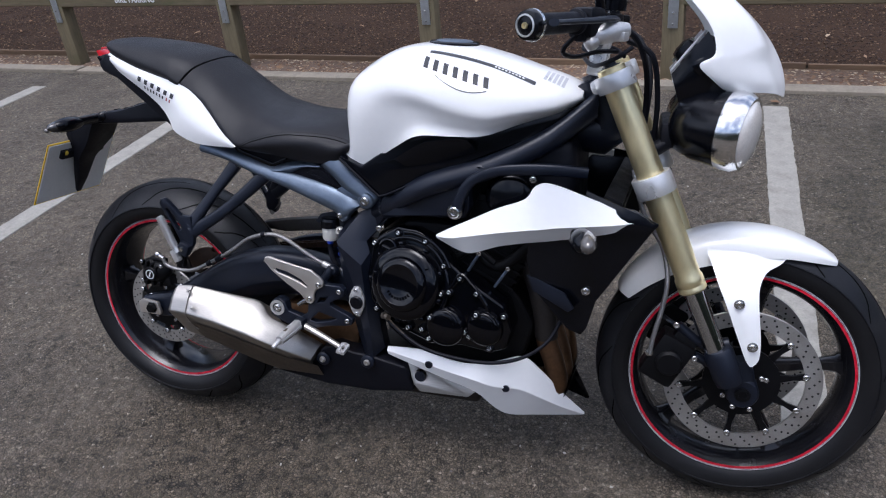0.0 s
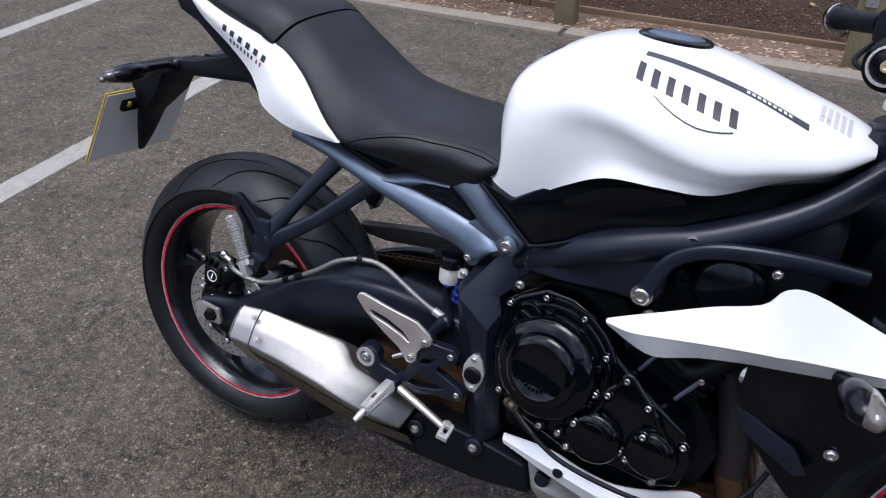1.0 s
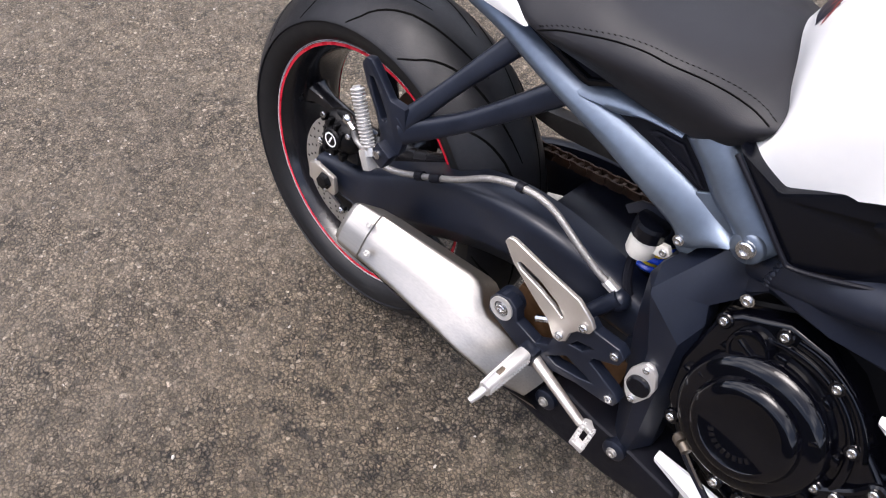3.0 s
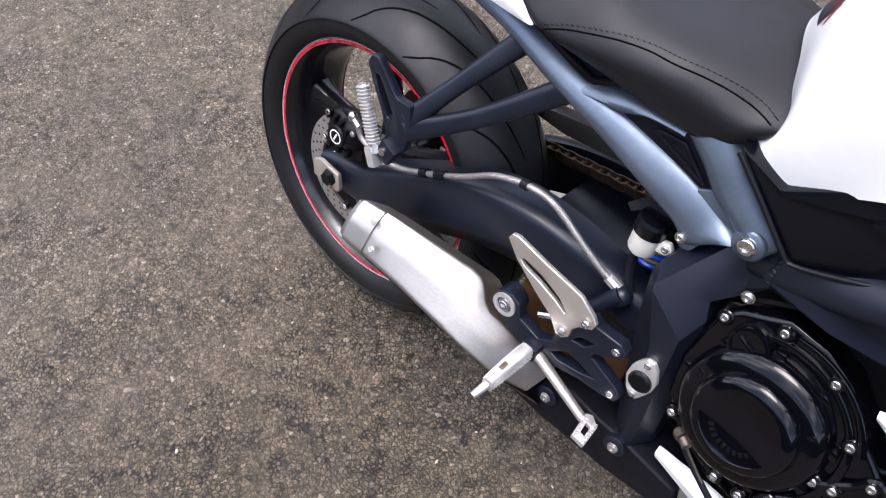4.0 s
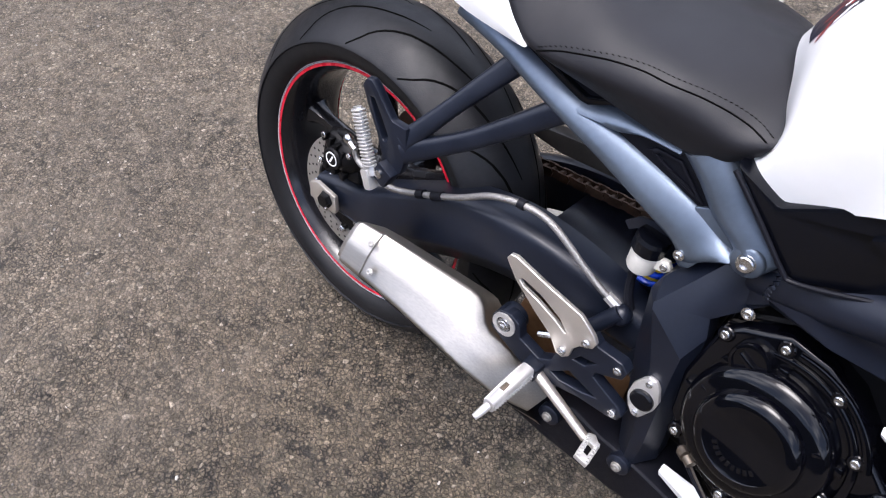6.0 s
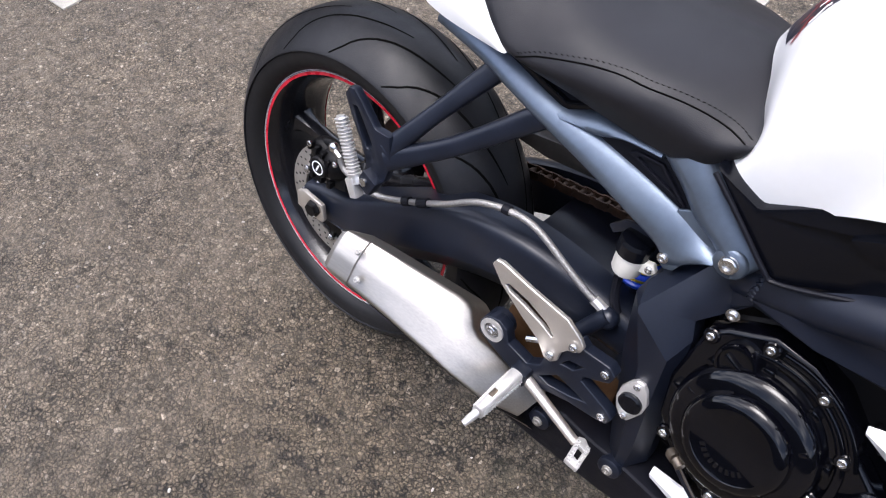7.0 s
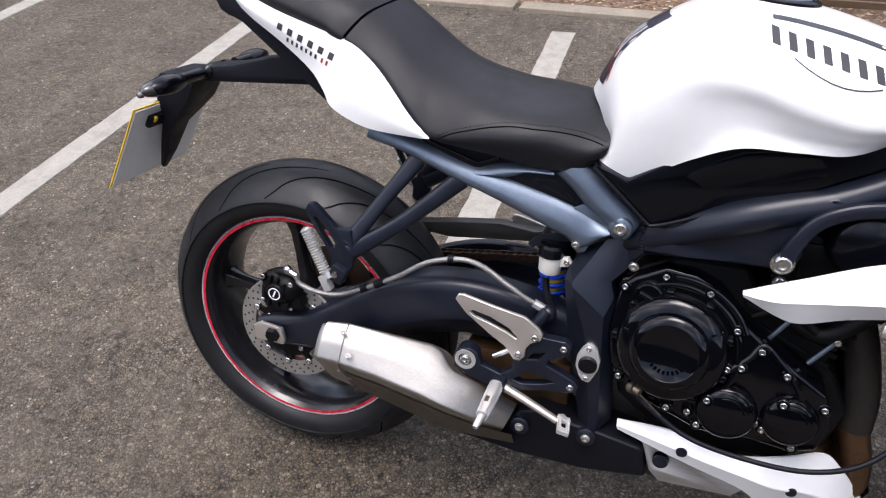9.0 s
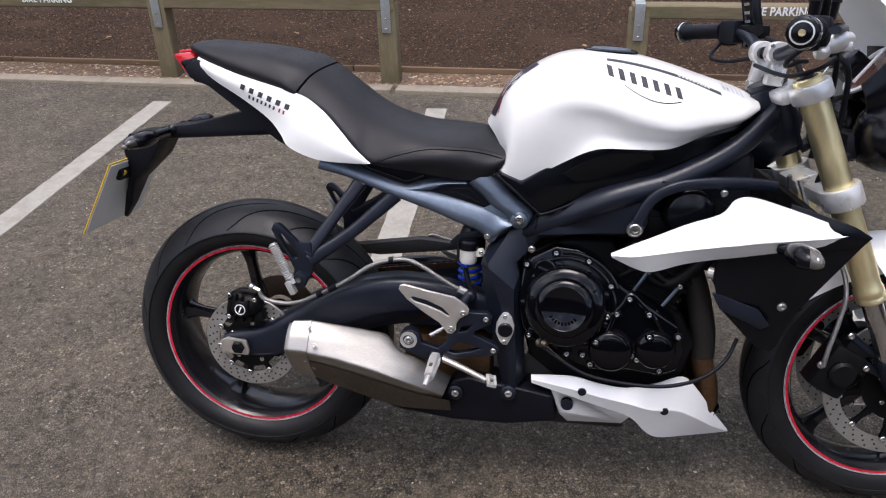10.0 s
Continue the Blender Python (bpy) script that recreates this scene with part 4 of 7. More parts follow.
part("hose_clip", tube([(0.500, -0.105, 0.532), (0.499, -0.1045, 0.524)], 0.0075, 10, 1), BLUE, res, "blue hose clip")
part("reservoir_bracket", slab([(0.462, 0.575), (0.478, 0.592), (0.53, 0.605), (0.545, 0.592), (0.52, 0.588), (0.485, 0.58), (0.47, 0.567)], -0.10, -0.095, 0.001), SATIN, bike, "thin black bracket")

# ---- exhaust ----
def can_ring(top, fold, low, cut=0.0):
    """A cross-section: a nearly flat upper face, cut back from its top edge, a fold, and an undercut lower face."""
    t, f, b = Vector(top), Vector(fold), Vector(low)
    out = Vector((f.y - t.y, t.x - f.x)).normalized()
    out = out if out.x < 0 else -out
    face = [t.lerp(f, cut + (1 - cut) * k) + out * h for k, h in ((0.0, 0.0), (0.22, 0.0042), (0.52, 0.0054), (0.80, 0.0026))]
    return [tuple(p) for p in (face[0] + Vector((0.055, -0.045)), *face, f, f.lerp(b, 0.16) + Vector((0.001, -0.002)), b, b + Vector((0.05, 0.010)))]


can_rings = [(x, can_ring(t, f, b, cut)) for x, t, f, b, cut in (
    (0.152, (-0.222, 0.425), (-0.260, 0.371), (-0.198, 0.292), 0.0),
    (0.185, (-0.218, 0.427), (-0.258, 0.368), (-0.194, 0.280), 0.0),
    (0.250, (-0.195, 0.409), (-0.250, 0.353), (-0.180, 0.250), 0.0),
    (0.322, (-0.169, 0.388), (-0.239, 0.328), (-0.164, 0.217), 0.0),
    (0.334, (-0.1655, 0.3835), (-0.2368, 0.324), (-0.162, 0.213), 0.01),
    (0.343, (-0.163, 0.380), (-0.2352, 0.320), (-0.161, 0.211), 0.06),
    (0.350, (-0.161, 0.378), (-0.2335, 0.317), (-0.159, 0.208), 0.15),
    (0.358, (-0.159, 0.375), (-0.2319, 0.313), (-0.158, 0.206), 0.25),
    (0.370, (-0.155, 0.370), (-0.229, 0.308), (-0.156, 0.203), 0.33),
    (0.416, (-0.143, 0.350), (-0.213, 0.284), (-0.146, 0.197), 0.34),
    (0.474, (-0.112, 0.290), (-0.172, 0.247), (-0.136, 0.192), 0.34))]


def can_shape(rings):
    """A folded sheet body: straight sides between rounded folds, its ends cut at a slant."""
    rows = []
    for x, ring in rings:
        slant = -0.06 * (0.42 - x) / 0.27 if x < 0.2 else (0.45 if x > 0.45 else 0.0)
        ref = 0.424 if x < 0.2 else 0.278
        pts = [Vector((x + (ref - z) * (slant if x < 0.2 else -slant), y, z)) for y, z in ring]
        out = []
        for k, p in enumerate(pts):
            a, b = pts[k - 1], pts[(k + 1) % len(pts)]
            da, db = min(0.27, 0.006 / (p - a).length), min(0.27, 0.006 / (p - b).length)
            pa, pb = p.lerp(a, da), p.lerp(b, db)
            out += [p.lerp(a, da * 1.7), *(pa.lerp(p, f).lerp(p.lerp(pb, f), f) for f in (0, 0.33, 0.67, 1)), p.lerp(b, db * 1.7)]
        rows.append(out)
    return strip(rows, closed_v=True, caps=True)


can = part("silencer", can_shape(can_rings), STEEL, bike, "brushed stainless steel silencer", sharp=30)
# brown strip: the lower face's shade, with grime, put into colour
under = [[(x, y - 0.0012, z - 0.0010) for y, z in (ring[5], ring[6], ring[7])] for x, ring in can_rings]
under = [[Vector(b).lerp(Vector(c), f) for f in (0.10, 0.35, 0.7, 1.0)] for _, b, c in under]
cap_rings = [(x, [(y * 1.004 - 0.0012, z + (0.0016 if z > 0.36 else -0.0016)) for y, z in ring]) for x, ring in (can_rings[0], (0.190, can_rings[1][1]))]
part("end_cap", can_shape(cap_rings), STEEL, can, "folded steel end cap with rivets", sharp=50)
inner_ring = lambda k: [(y * k - 0.215 * (1 - k), 0.362 + (z - 0.362) * k) for y, z in can_rings[0][1]]
# solid black block painted as the shade inside the outlet
part("outlet", can_shape([(0.1392, inner_ring(0.60)), (0.146, inner_ring(0.62))]), HOLESHADE, can, "black block for the shade in the outlet slot", sharp=50)
part("outlet_lip", can_shape([(0.1405, inner_ring(0.86)), (0.142, inner_ring(0.90)), (0.153, inner_ring(0.93))]), STEEL, can, "bright outlet lip", sharp=50)
part("silencer_underside", strip(under[1:]), BROWNSTEEL, can, "grimy brown underside of the silencer, its shade put into the colour")
for x, y, z in ((0.190, -0.2415, 0.4215), (0.204, -0.2560, 0.3860), (0.178, -0.240, 0.343), (0.190, -0.222, 0.318)):
    screw(can, x, y, z, 0.0046, mesh=DARKSCREW, turn=rot(-35 if z > 0.37 else 25, "X"), label="small steel rivet")
guard = part("exhaust_cover", slab([(0.30, 0.205), (0.36, 0.182), (0.477, 0.166), (0.60, 0.166), (0.708, 0.185), (0.695, 0.252), (0.61, 0.268), (0.56, 0.272), (0.513, 0.283), (0.480, 0.272), (0.460, 0.240), (0.40, 0.215)], lambda x, z: -0.148 + (0.17 + 0.10 * max(0, 0.25 - z)) * max(0, 0.25 - z), -0.06, 0.008, segments=3), PLASTIC, bike, "matt black exhaust cover")
for x, z in ((0.485, 0.246), (0.601, 0.255)):
    part("cover_boss", lathe([(0.0, -0.01), (0.017, -0.01), (0.017, 0.004), (0.013, 0.007), (0.0, 0.007)], (x, -0.150, z), (0, -1, 0), 18), SATIN, guard)
    screw(guard, x, -0.156, z, 0.008, mesh=DARKSCREW)
part("exhaust_box", box(0.55, 0.86, -0.10, 0.10, 0.155, 0.235, 0.02, 3), BLACKPIPE, bike, "dark exhaust collector box")
part("collector_plate", slab([(0.690, 0.262), (0.75, 0.255), (0.865, 0.216), (0.845, 0.200), (0.73, 0.196), (0.712, 0.21)], lambda x, z: -0.148 + 0.35 * (z - 0.20), -0.11, 0.003, holes=([(0.728 + 0.013 * math.cos(a), 0.232 + 0.013 * math.sin(a)) for a in (math.pi * k / 8 for k in range(16))],)), STEEL, bike, "brushed steel collector plate with a round hole")
# black disc that stands in for the dark of the plate's hole
part("plate_plug", lathe([(0.0, 0.0), (0.0125, 0.0), (0.0125, 0.004), (0.0, 0.005)], (0.728, -0.140, 0.232), (0, -1, 0), 18), SATIN, bike)
for y in (-0.085, 0.0, 0.085):
    pipe = part("header_pipe", tube([(0.955, y, 0.55), (0.978, y, 0.50), (1.000, y, 0.42), (1.008, y * 0.95, 0.34), (1.028, y * 0.85, 0.27), (1.030, y * 0.75, 0.215), (0.985, y * 0.6, 0.175), (0.88, y * 0.5, 0.175), (0.80, y * 0.4, 0.18)], 0.0235, 16, 6), HEADER, bike, "heat-stained exhaust header")
    # darker sleeve over the upper part of the header
    part("header_shield", tube([(0.960, y, 0.545), (0.981, y, 0.49), (1.002, y, 0.41), (1.008, y * 0.95, 0.345)], 0.0255, 16, 5), BLACKPIPE, pipe, "dark upper pipe")

# ---- chassis ----
def spar():
    rows = []
    for x, z0, z1, yo in ((0.590, 0.575, 0.619, -0.110), (0.640, 0.602, 0.652, -0.132), (0.700, 0.634, 0.684, -0.160), (0.765, 0.668, 0.716, -0.179), (0.830, 0.690, 0.738, -0.176), (0.900, 0.712, 0.761, -0.168), (1.010, 0.765, 0.816, -0.135), (1.095, 0.828, 0.886, -0.075)):
        rows.append([Vector((x, yo + dy, z)) for dy, z in ((0.05, z0 + 0.004), (0.014, z0), (0.004, z0 + 0.007), (0.0, z0 + 0.018), (0.001, z1 - 0.020), (0.007, z1 - 0.008), (0.018, z1 - 0.001), (0.032, z1), (0.05, z1 - 0.010))])
    return strip(smooth_grid(rows, 4, 2), closed_v=True, caps=True)


cast_side = [(0.588, 0.600), (0.640, 0.652), (0.765, 0.704), (0.88, 0.744), (0.90, 0.738), (0.872, 0.718), (0.856, 0.690), (0.858, 0.652), (0.846, 0.628), (0.820, 0.628), (0.72, 0.622), (0.650, 0.602), (0.628, 0.575)]
spars = [spar(), slab(cast_side, lambda x, z: -0.106 - 0.064 * min(1, max(0, x - 0.59) / 0.15), lambda x, z: -0.085 - 0.05 * min(1, max(0, x - 0.59) / 0.15), 0.008, segments=3)]
arch = tube([(0.832, -0.180, 0.640), (0.843, -0.182, 0.676), (0.864, -0.18, 0.710), (0.905, -0.176, 0.731), (0.960, -0.168, 0.738), (1.03, -0.155, 0.738), (1.09, -0.14, 0.732)], [0.013, 0.0112, 0.0105, 0.0105, 0.0115, 0.012, 0.011], 14, 5, 0.8, sq=0.7)
plate_cols = [
    [(0.556, -0.112, 0.590), (0.540, -0.132, 0.562), (0.534, -0.140, 0.546), (0.546, -0.140, 0.460), (0.560, -0.140, 0.400), (0.575, -0.138, 0.320), (0.585, -0.130, 0.262)],
    [(0.590, -0.118, 0.612), (0.550, -0.168, 0.553), (0.552, -0.169, 0.545), (0.578, -0.161, 0.460), (0.587, -0.160, 0.400), (0.600, -0.156, 0.320), (0.602, -0.146, 0.262)],
    [(0.618, -0.118, 0.620), (0.580, -0.152, 0.551), (0.604, -0.165, 0.500), (0.606, -0.163, 0.460), (0.610, -0.160, 0.400), (0.616, -0.156, 0.320), (0.615, -0.146, 0.265)],
    [(0.652, -0.114, 0.598), (0.606, -0.134, 0.548), (0.614, -0.136, 0.522), (0.618, -0.138, 0.460), (0.626, -0.135, 0.400), (0.631, -0.131, 0.330), (0.636, -0.128, 0.285)]]
chassis = part("frame", join(*spars, *(mirrored(b) for b in spars), arch, mirrored(arch), tube([(1.055, 0, 0.80), (1.115, 0, 0.80), (1.075, 0, 0.90)], 0.05, 16, 3), lathe([(0.0, 0.0), (0.034, 0), (0.034, 0.15), (0, 0.15)], (1.140, 0, 0.775), (-math.sin(RAKE), 0, math.cos(RAKE)), 20)), SATIN, bike, "satin black twin-spar frame", sharp=30)
part("weld_seam", join(*(tube([(0.640 + 0.002 * math.sin(k), -0.133 + 0.0016 * abs(k - 3), 0.648 - 0.006 * k), (0.644, -0.1335 + 0.0016 * abs(k - 3), 0.645 - 0.006 * k)], 0.0036, 8, 1) for k in range(7))), SATIN, chassis)
for s in (1, -1):
    pc = shell([[(x, y * s, z) for x, y, z in c] for c in plate_cols], 0.03, smooth=False)
    part("pivot_plate", pc, SATIN, chassis, "faceted satin black pivot plate", sharp=22)
cap_out = [(0.589 + dx, 0.412 + dz) for dx, dz in ((-0.004, 0.036), (0.006, 0.036), (0.013, 0.028), (0.020, 0.008), (0.018, -0.01), (0.011, -0.026), (0.006, -0.036), (-0.004, -0.036), (-0.012, -0.026), (-0.019, -0.008), (-0.018, 0.012), (-0.011, 0.027))]
part("pivot_cover", slab(cap_out, -0.168, -0.160, 0.0025), ALLOY, chassis, "polished alloy pivot cover")
part("rubber_plug", lathe([(0.0, 0.0), (0.0155, 0.0), (0.0155, 0.004), (0.013, 0.006), (0.0, 0.006)], (0.590, -0.168, 0.411), (0, -1, 0), 20), SMOOTH, chassis, "round black plug")
for dz in (0.028, -0.029):
    screw(chassis, 0.589, -0.168, 0.412 + dz, 0.0052)
# flat black disc painted as a shaded hole in the frame
part("frame_hole", lathe([(0.0, 0.0), (0.0075, 0.0), (0.0085, 0.001)], (0.621, -0.1345, 0.478), (0, -1, 0), 16), HOLESHADE, chassis)
screw(chassis, 0.832, -0.186, 0.647, 0.0135, mesh=FLANGE, label="large bright frame bolt")
screw(chassis, 0.636, -0.128, 0.578, 0.0068, mesh=FLANGE)
screw(chassis, 0.990, -0.176, 0.722, 0.006, mesh=FLANGE)
part("side_infill", slab([(0.556, 0.742), (0.647, 0.660), (0.663, 0.657), (0.765, 0.708), (0.857, 0.748), (0.953, 0.785), (1.04, 0.825), (1.055, 0.850), (0.96, 0.83), (0.88, 0.812), (0.76, 0.812), (0.69, 0.775), (0.61, 0.722)], lambda x, z: -0.150 + max(0, x - 0.9) * 0.55, lambda x, z: -0.10 + max(0, x - 0.9) * 0.5, 0.005), SMOOTH, bike, "smooth black plastic side infill")
part("infill_crease", shell([[(0.69, -0.157, 0.742), (0.70, -0.158, 0.738), (0.715, -0.154, 0.728)], [(0.76, -0.168, 0.782), (0.77, -0.164, 0.765), (0.775, -0.153, 0.738)], [(0.85, -0.164, 0.792), (0.86, -0.160, 0.780), (0.865, -0.150, 0.765)]], 0.01, 3, 3), SMOOTH, bike, sharp=30)
part("side_infill", slab([(0.556, 0.742), (0.647, 0.660), (0.857, 0.748), (1.04, 0.825), (1.055, 0.850), (0.76, 0.812), (0.61, 0.722)], 0.10, 0.150, 0.005), SMOOTH, bike)
part("infill_trim", tube([(0.560, -0.152, 0.736), (0.600, -0.153, 0.703), (0.642, -0.153, 0.6655), (0.656, -0.153, 0.660), (0.70, -0.155, 0.678), (0.765, -0.155, 0.709)], 0.0028, 8, 4), PLASTIC, bike)
# plain filler block, added to stop the view through below the tank
part("airbox", box(0.60, 1.06, -0.105, 0.105, 0.60, 0.79, 0.03, 3), PLASTIC, bike, "plain black airbox block, added to stop the view through under the tank")

# subframe, blue-grey castings
def ribbon(stations, profile, s=1):
    """A rounded casting between two edges in the bike's length and height: the profile gives (share of the width, depth)."""
    rows = [[Vector((a[0] + (b[0] - a[0]) * f, y * s, a[1] + (b[1] - a[1]) * f)) for f, y in profile] for a, b in stations]
    return strip(smooth_grid(rows, 5, 1), closed_v=True, caps=True)


sub_bms = []
for s in (1, -1):
    round_edge = ((0.0, -0.110), (-0.02, -0.122), (0.03, -0.131), (0.12, -0.1365), (0.28, -0.1390), (0.48, -0.1375), (0.72, -0.1320), (0.90, -0.1265), (0.98, -0.121), (1.0, -0.110))
    ridged = ((0.0, -0.110), (0.0, -0.123), (0.06, -0.131), (0.20, -0.1365), (0.34, -0.1395), (0.42, -0.1395), (0.70, -0.1340), (0.90, -0.1295), (0.98, -0.123), (1.0, -0.110))
    beam = (((0.19, 0.728), (0.20, 0.765)), ((0.253, 0.713), (0.272, 0.739)), ((0.30, 0.695), (0.315, 0.723)), ((0.342, 0.679), (0.358, 0.708)), ((0.40, 0.659), (0.416, 0.694)), ((0.435, 0.646), (0.452, 0.685)), ((0.49, 0.624), (0.506, 0.671)), ((0.529, 0.608), (0.541, 0.660)), ((0.550, 0.591), (0.560, 0.652)), ((0.576, 0.612), (0.578, 0.642)), ((0.595, 0.626), (0.594, 0.637)))
    strut = (((0.365, 0.684), (0.362, 0.706)), ((0.395, 0.690), (0.389, 0.707)), ((0.427, 0.693), (0.416, 0.715)), ((0.457, 0.704), (0.452, 0.719)), ((0.50, 0.706), (0.50, 0.721)))
    arm = (((0.500, 0.712), (0.544, 0.735)), ((0.527, 0.690), (0.566, 0.716)), ((0.553, 0.664), (0.590, 0.694)), ((0.576, 0.650), (0.612, 0.677)), ((0.592, 0.637), (0.630, 0.663)), ((0.597, 0.628), (0.638, 0.650)), ((0.607, 0.622), (0.630, 0.634)))
    back = [(0.53, 0.612), (0.56, 0.60), (0.60, 0.632), (0.56, 0.672), (0.535, 0.66)]
    sub_bms += [ribbon(beam, round_edge, s), ribbon(strut, [(f, y + 0.006) for f, y in round_edge], s), ribbon(arm, ridged, s), slab(back, -0.126 * s, -0.108 * s, 0.002),
                slab([(0.538, 0.612), (0.538, 0.596), (0.549, 0.587), (0.560, 0.592), (0.566, 0.606)], -0.136 * s, -0.110 * s, 0.004),
                lathe([(0.0, 0.0), (0.019, 0.0), (0.019, 0.030), (0.016, 0.034), (0.0, 0.034)], (0.609, -0.105 * s, 0.640), (0, -s, 0), 22)]
sub = part("subframe", join(*sub_bms), GREY, bike, "blue-grey cast metal subframe", sharp=55)
screw(sub, 0.609, -0.1375, 0.641, 0.0112, mesh=FLANGE, label="bright star-drive bolt")
screw(sub, 0.545, -0.139, 0.604, 0.0056, mesh=FLANGE)
part("window_infill", slab([(0.410, 0.685), (0.440, 0.708), (0.510, 0.712), (0.560, 0.664), (0.548, 0.650), (0.530, 0.652)], -0.122, -0.104, 0.002), PLASTIC, sub, "matt black triangular infill")
part("window_rib", slab([(0.462, 0.692), (0.472, 0.699), (0.503, 0.700), (0.542, 0.666), (0.537, 0.664)], -0.1265, -0.121, 0.002, holes=([(0.474, 0.692), (0.477, 0.695), (0.501, 0.696), (0.530, 0.671)],)), PLASTIC, sub, "raised rib of the infill")
part("seat_base", slab([(0.240, 0.765), (0.250, 0.746), (0.30, 0.722), (0.37, 0.708), (0.47, 0.712), (0.53, 0.706), (0.545, 0.725), (0.52, 0.755), (0.30, 0.765)], -0.118, 0.118, 0.008), PLASTIC, bike, "black plastic seat base")
part("seat_bracket", slab([(0.262, 0.752), (0.290, 0.728), (0.368, 0.702), (0.380, 0.702), (0.412, 0.719), (0.410, 0.724), (0.376, 0.710), (0.296, 0.735), (0.272, 0.756)], -0.124, -0.108, 0.002), SMOOTH, bike, "thin black seat bracket")

# passenger footrest hangers
for s in (1, -1):
    strut = [tube([(0.276, -0.122 * s, 0.702), (0.226, -0.156 * s, 0.632), (0.178, -0.186 * s, 0.562)], [0.0150, 0.0118, 0.0145], 16, 5, 0.8, sq=0.6),
             tube([(0.352, -0.122 * s, 0.680), (0.262, -0.156 * s, 0.602), (0.180, -0.186 * s, 0.548)], [0.0160, 0.0128, 0.0160], 16, 5, 0.8, sq=0.6)]
    out = [(0.103, 0.613), (0.109, 0.625), (0.119, 0.627), (0.130, 0.618), (0.160, 0.587), (0.186, 0.588), (0.192, 0.548), (0.185, 0.518), (0.174, 0.503), (0.156, 0.498), (0.146, 0.506), (0.148, 0.530), (0.136, 0.556), (0.116, 0.588)]
    slot = [(0.119, 0.603), (0.126, 0.604), (0.140, 0.586), (0.157, 0.561), (0.155, 0.552), (0.148, 0.551), (0.135, 0.571)]
    web = slab(out, -0.196 * s, -0.182 * s, 0.0035, holes=(slot,))
    hang = part("passenger_hanger", join(*strut, web), SATIN, bike, "satin black passenger footrest hanger")
    a, b = Vector((0.150, -0.212 * s, 0.502)), Vector((0.108, -0.206 * s, 0.586))
    peg_b = [tube([a, b], [0.0072, 0.0068], 10, 2, 0.8)]
    for k in range(17):
        m = a.lerp(b, 0.14 + 0.85 * k / 17)
        part("peg_rib", tube([m, m + (b - a).normalized() * 0.0016, m + (b - a).normalized() * 0.0032], [0.0092, 0.0096, 0.0074], 10, 1, 0.85, sq=0.6), ALLOY, hang)
    part("passenger_peg", join(*peg_b), ALLOY, hang, "folded ribbed alloy passenger footrest")
    part("peg_clevis", block((0.164, -0.200 * s, 0.509), (0.028, 0.022, 0.030), rot(25, "Y"), 0.005), SATIN, hang)
    part("peg_stop", block((0.146, -0.212 * s, 0.494), (0.014, 0.016, 0.030), rot(-25, "Y"), 0.003), ALLOY, hang, "silver peg end block")
    part("peg_pin", lathe([(0.0, 0.0), (0.006, 0.0), (0.006, 0.003), (0.0, 0.004)], (0.162, -0.211 * s, 0.511), (0, -s, 0), 12), BRIGHT, hang)

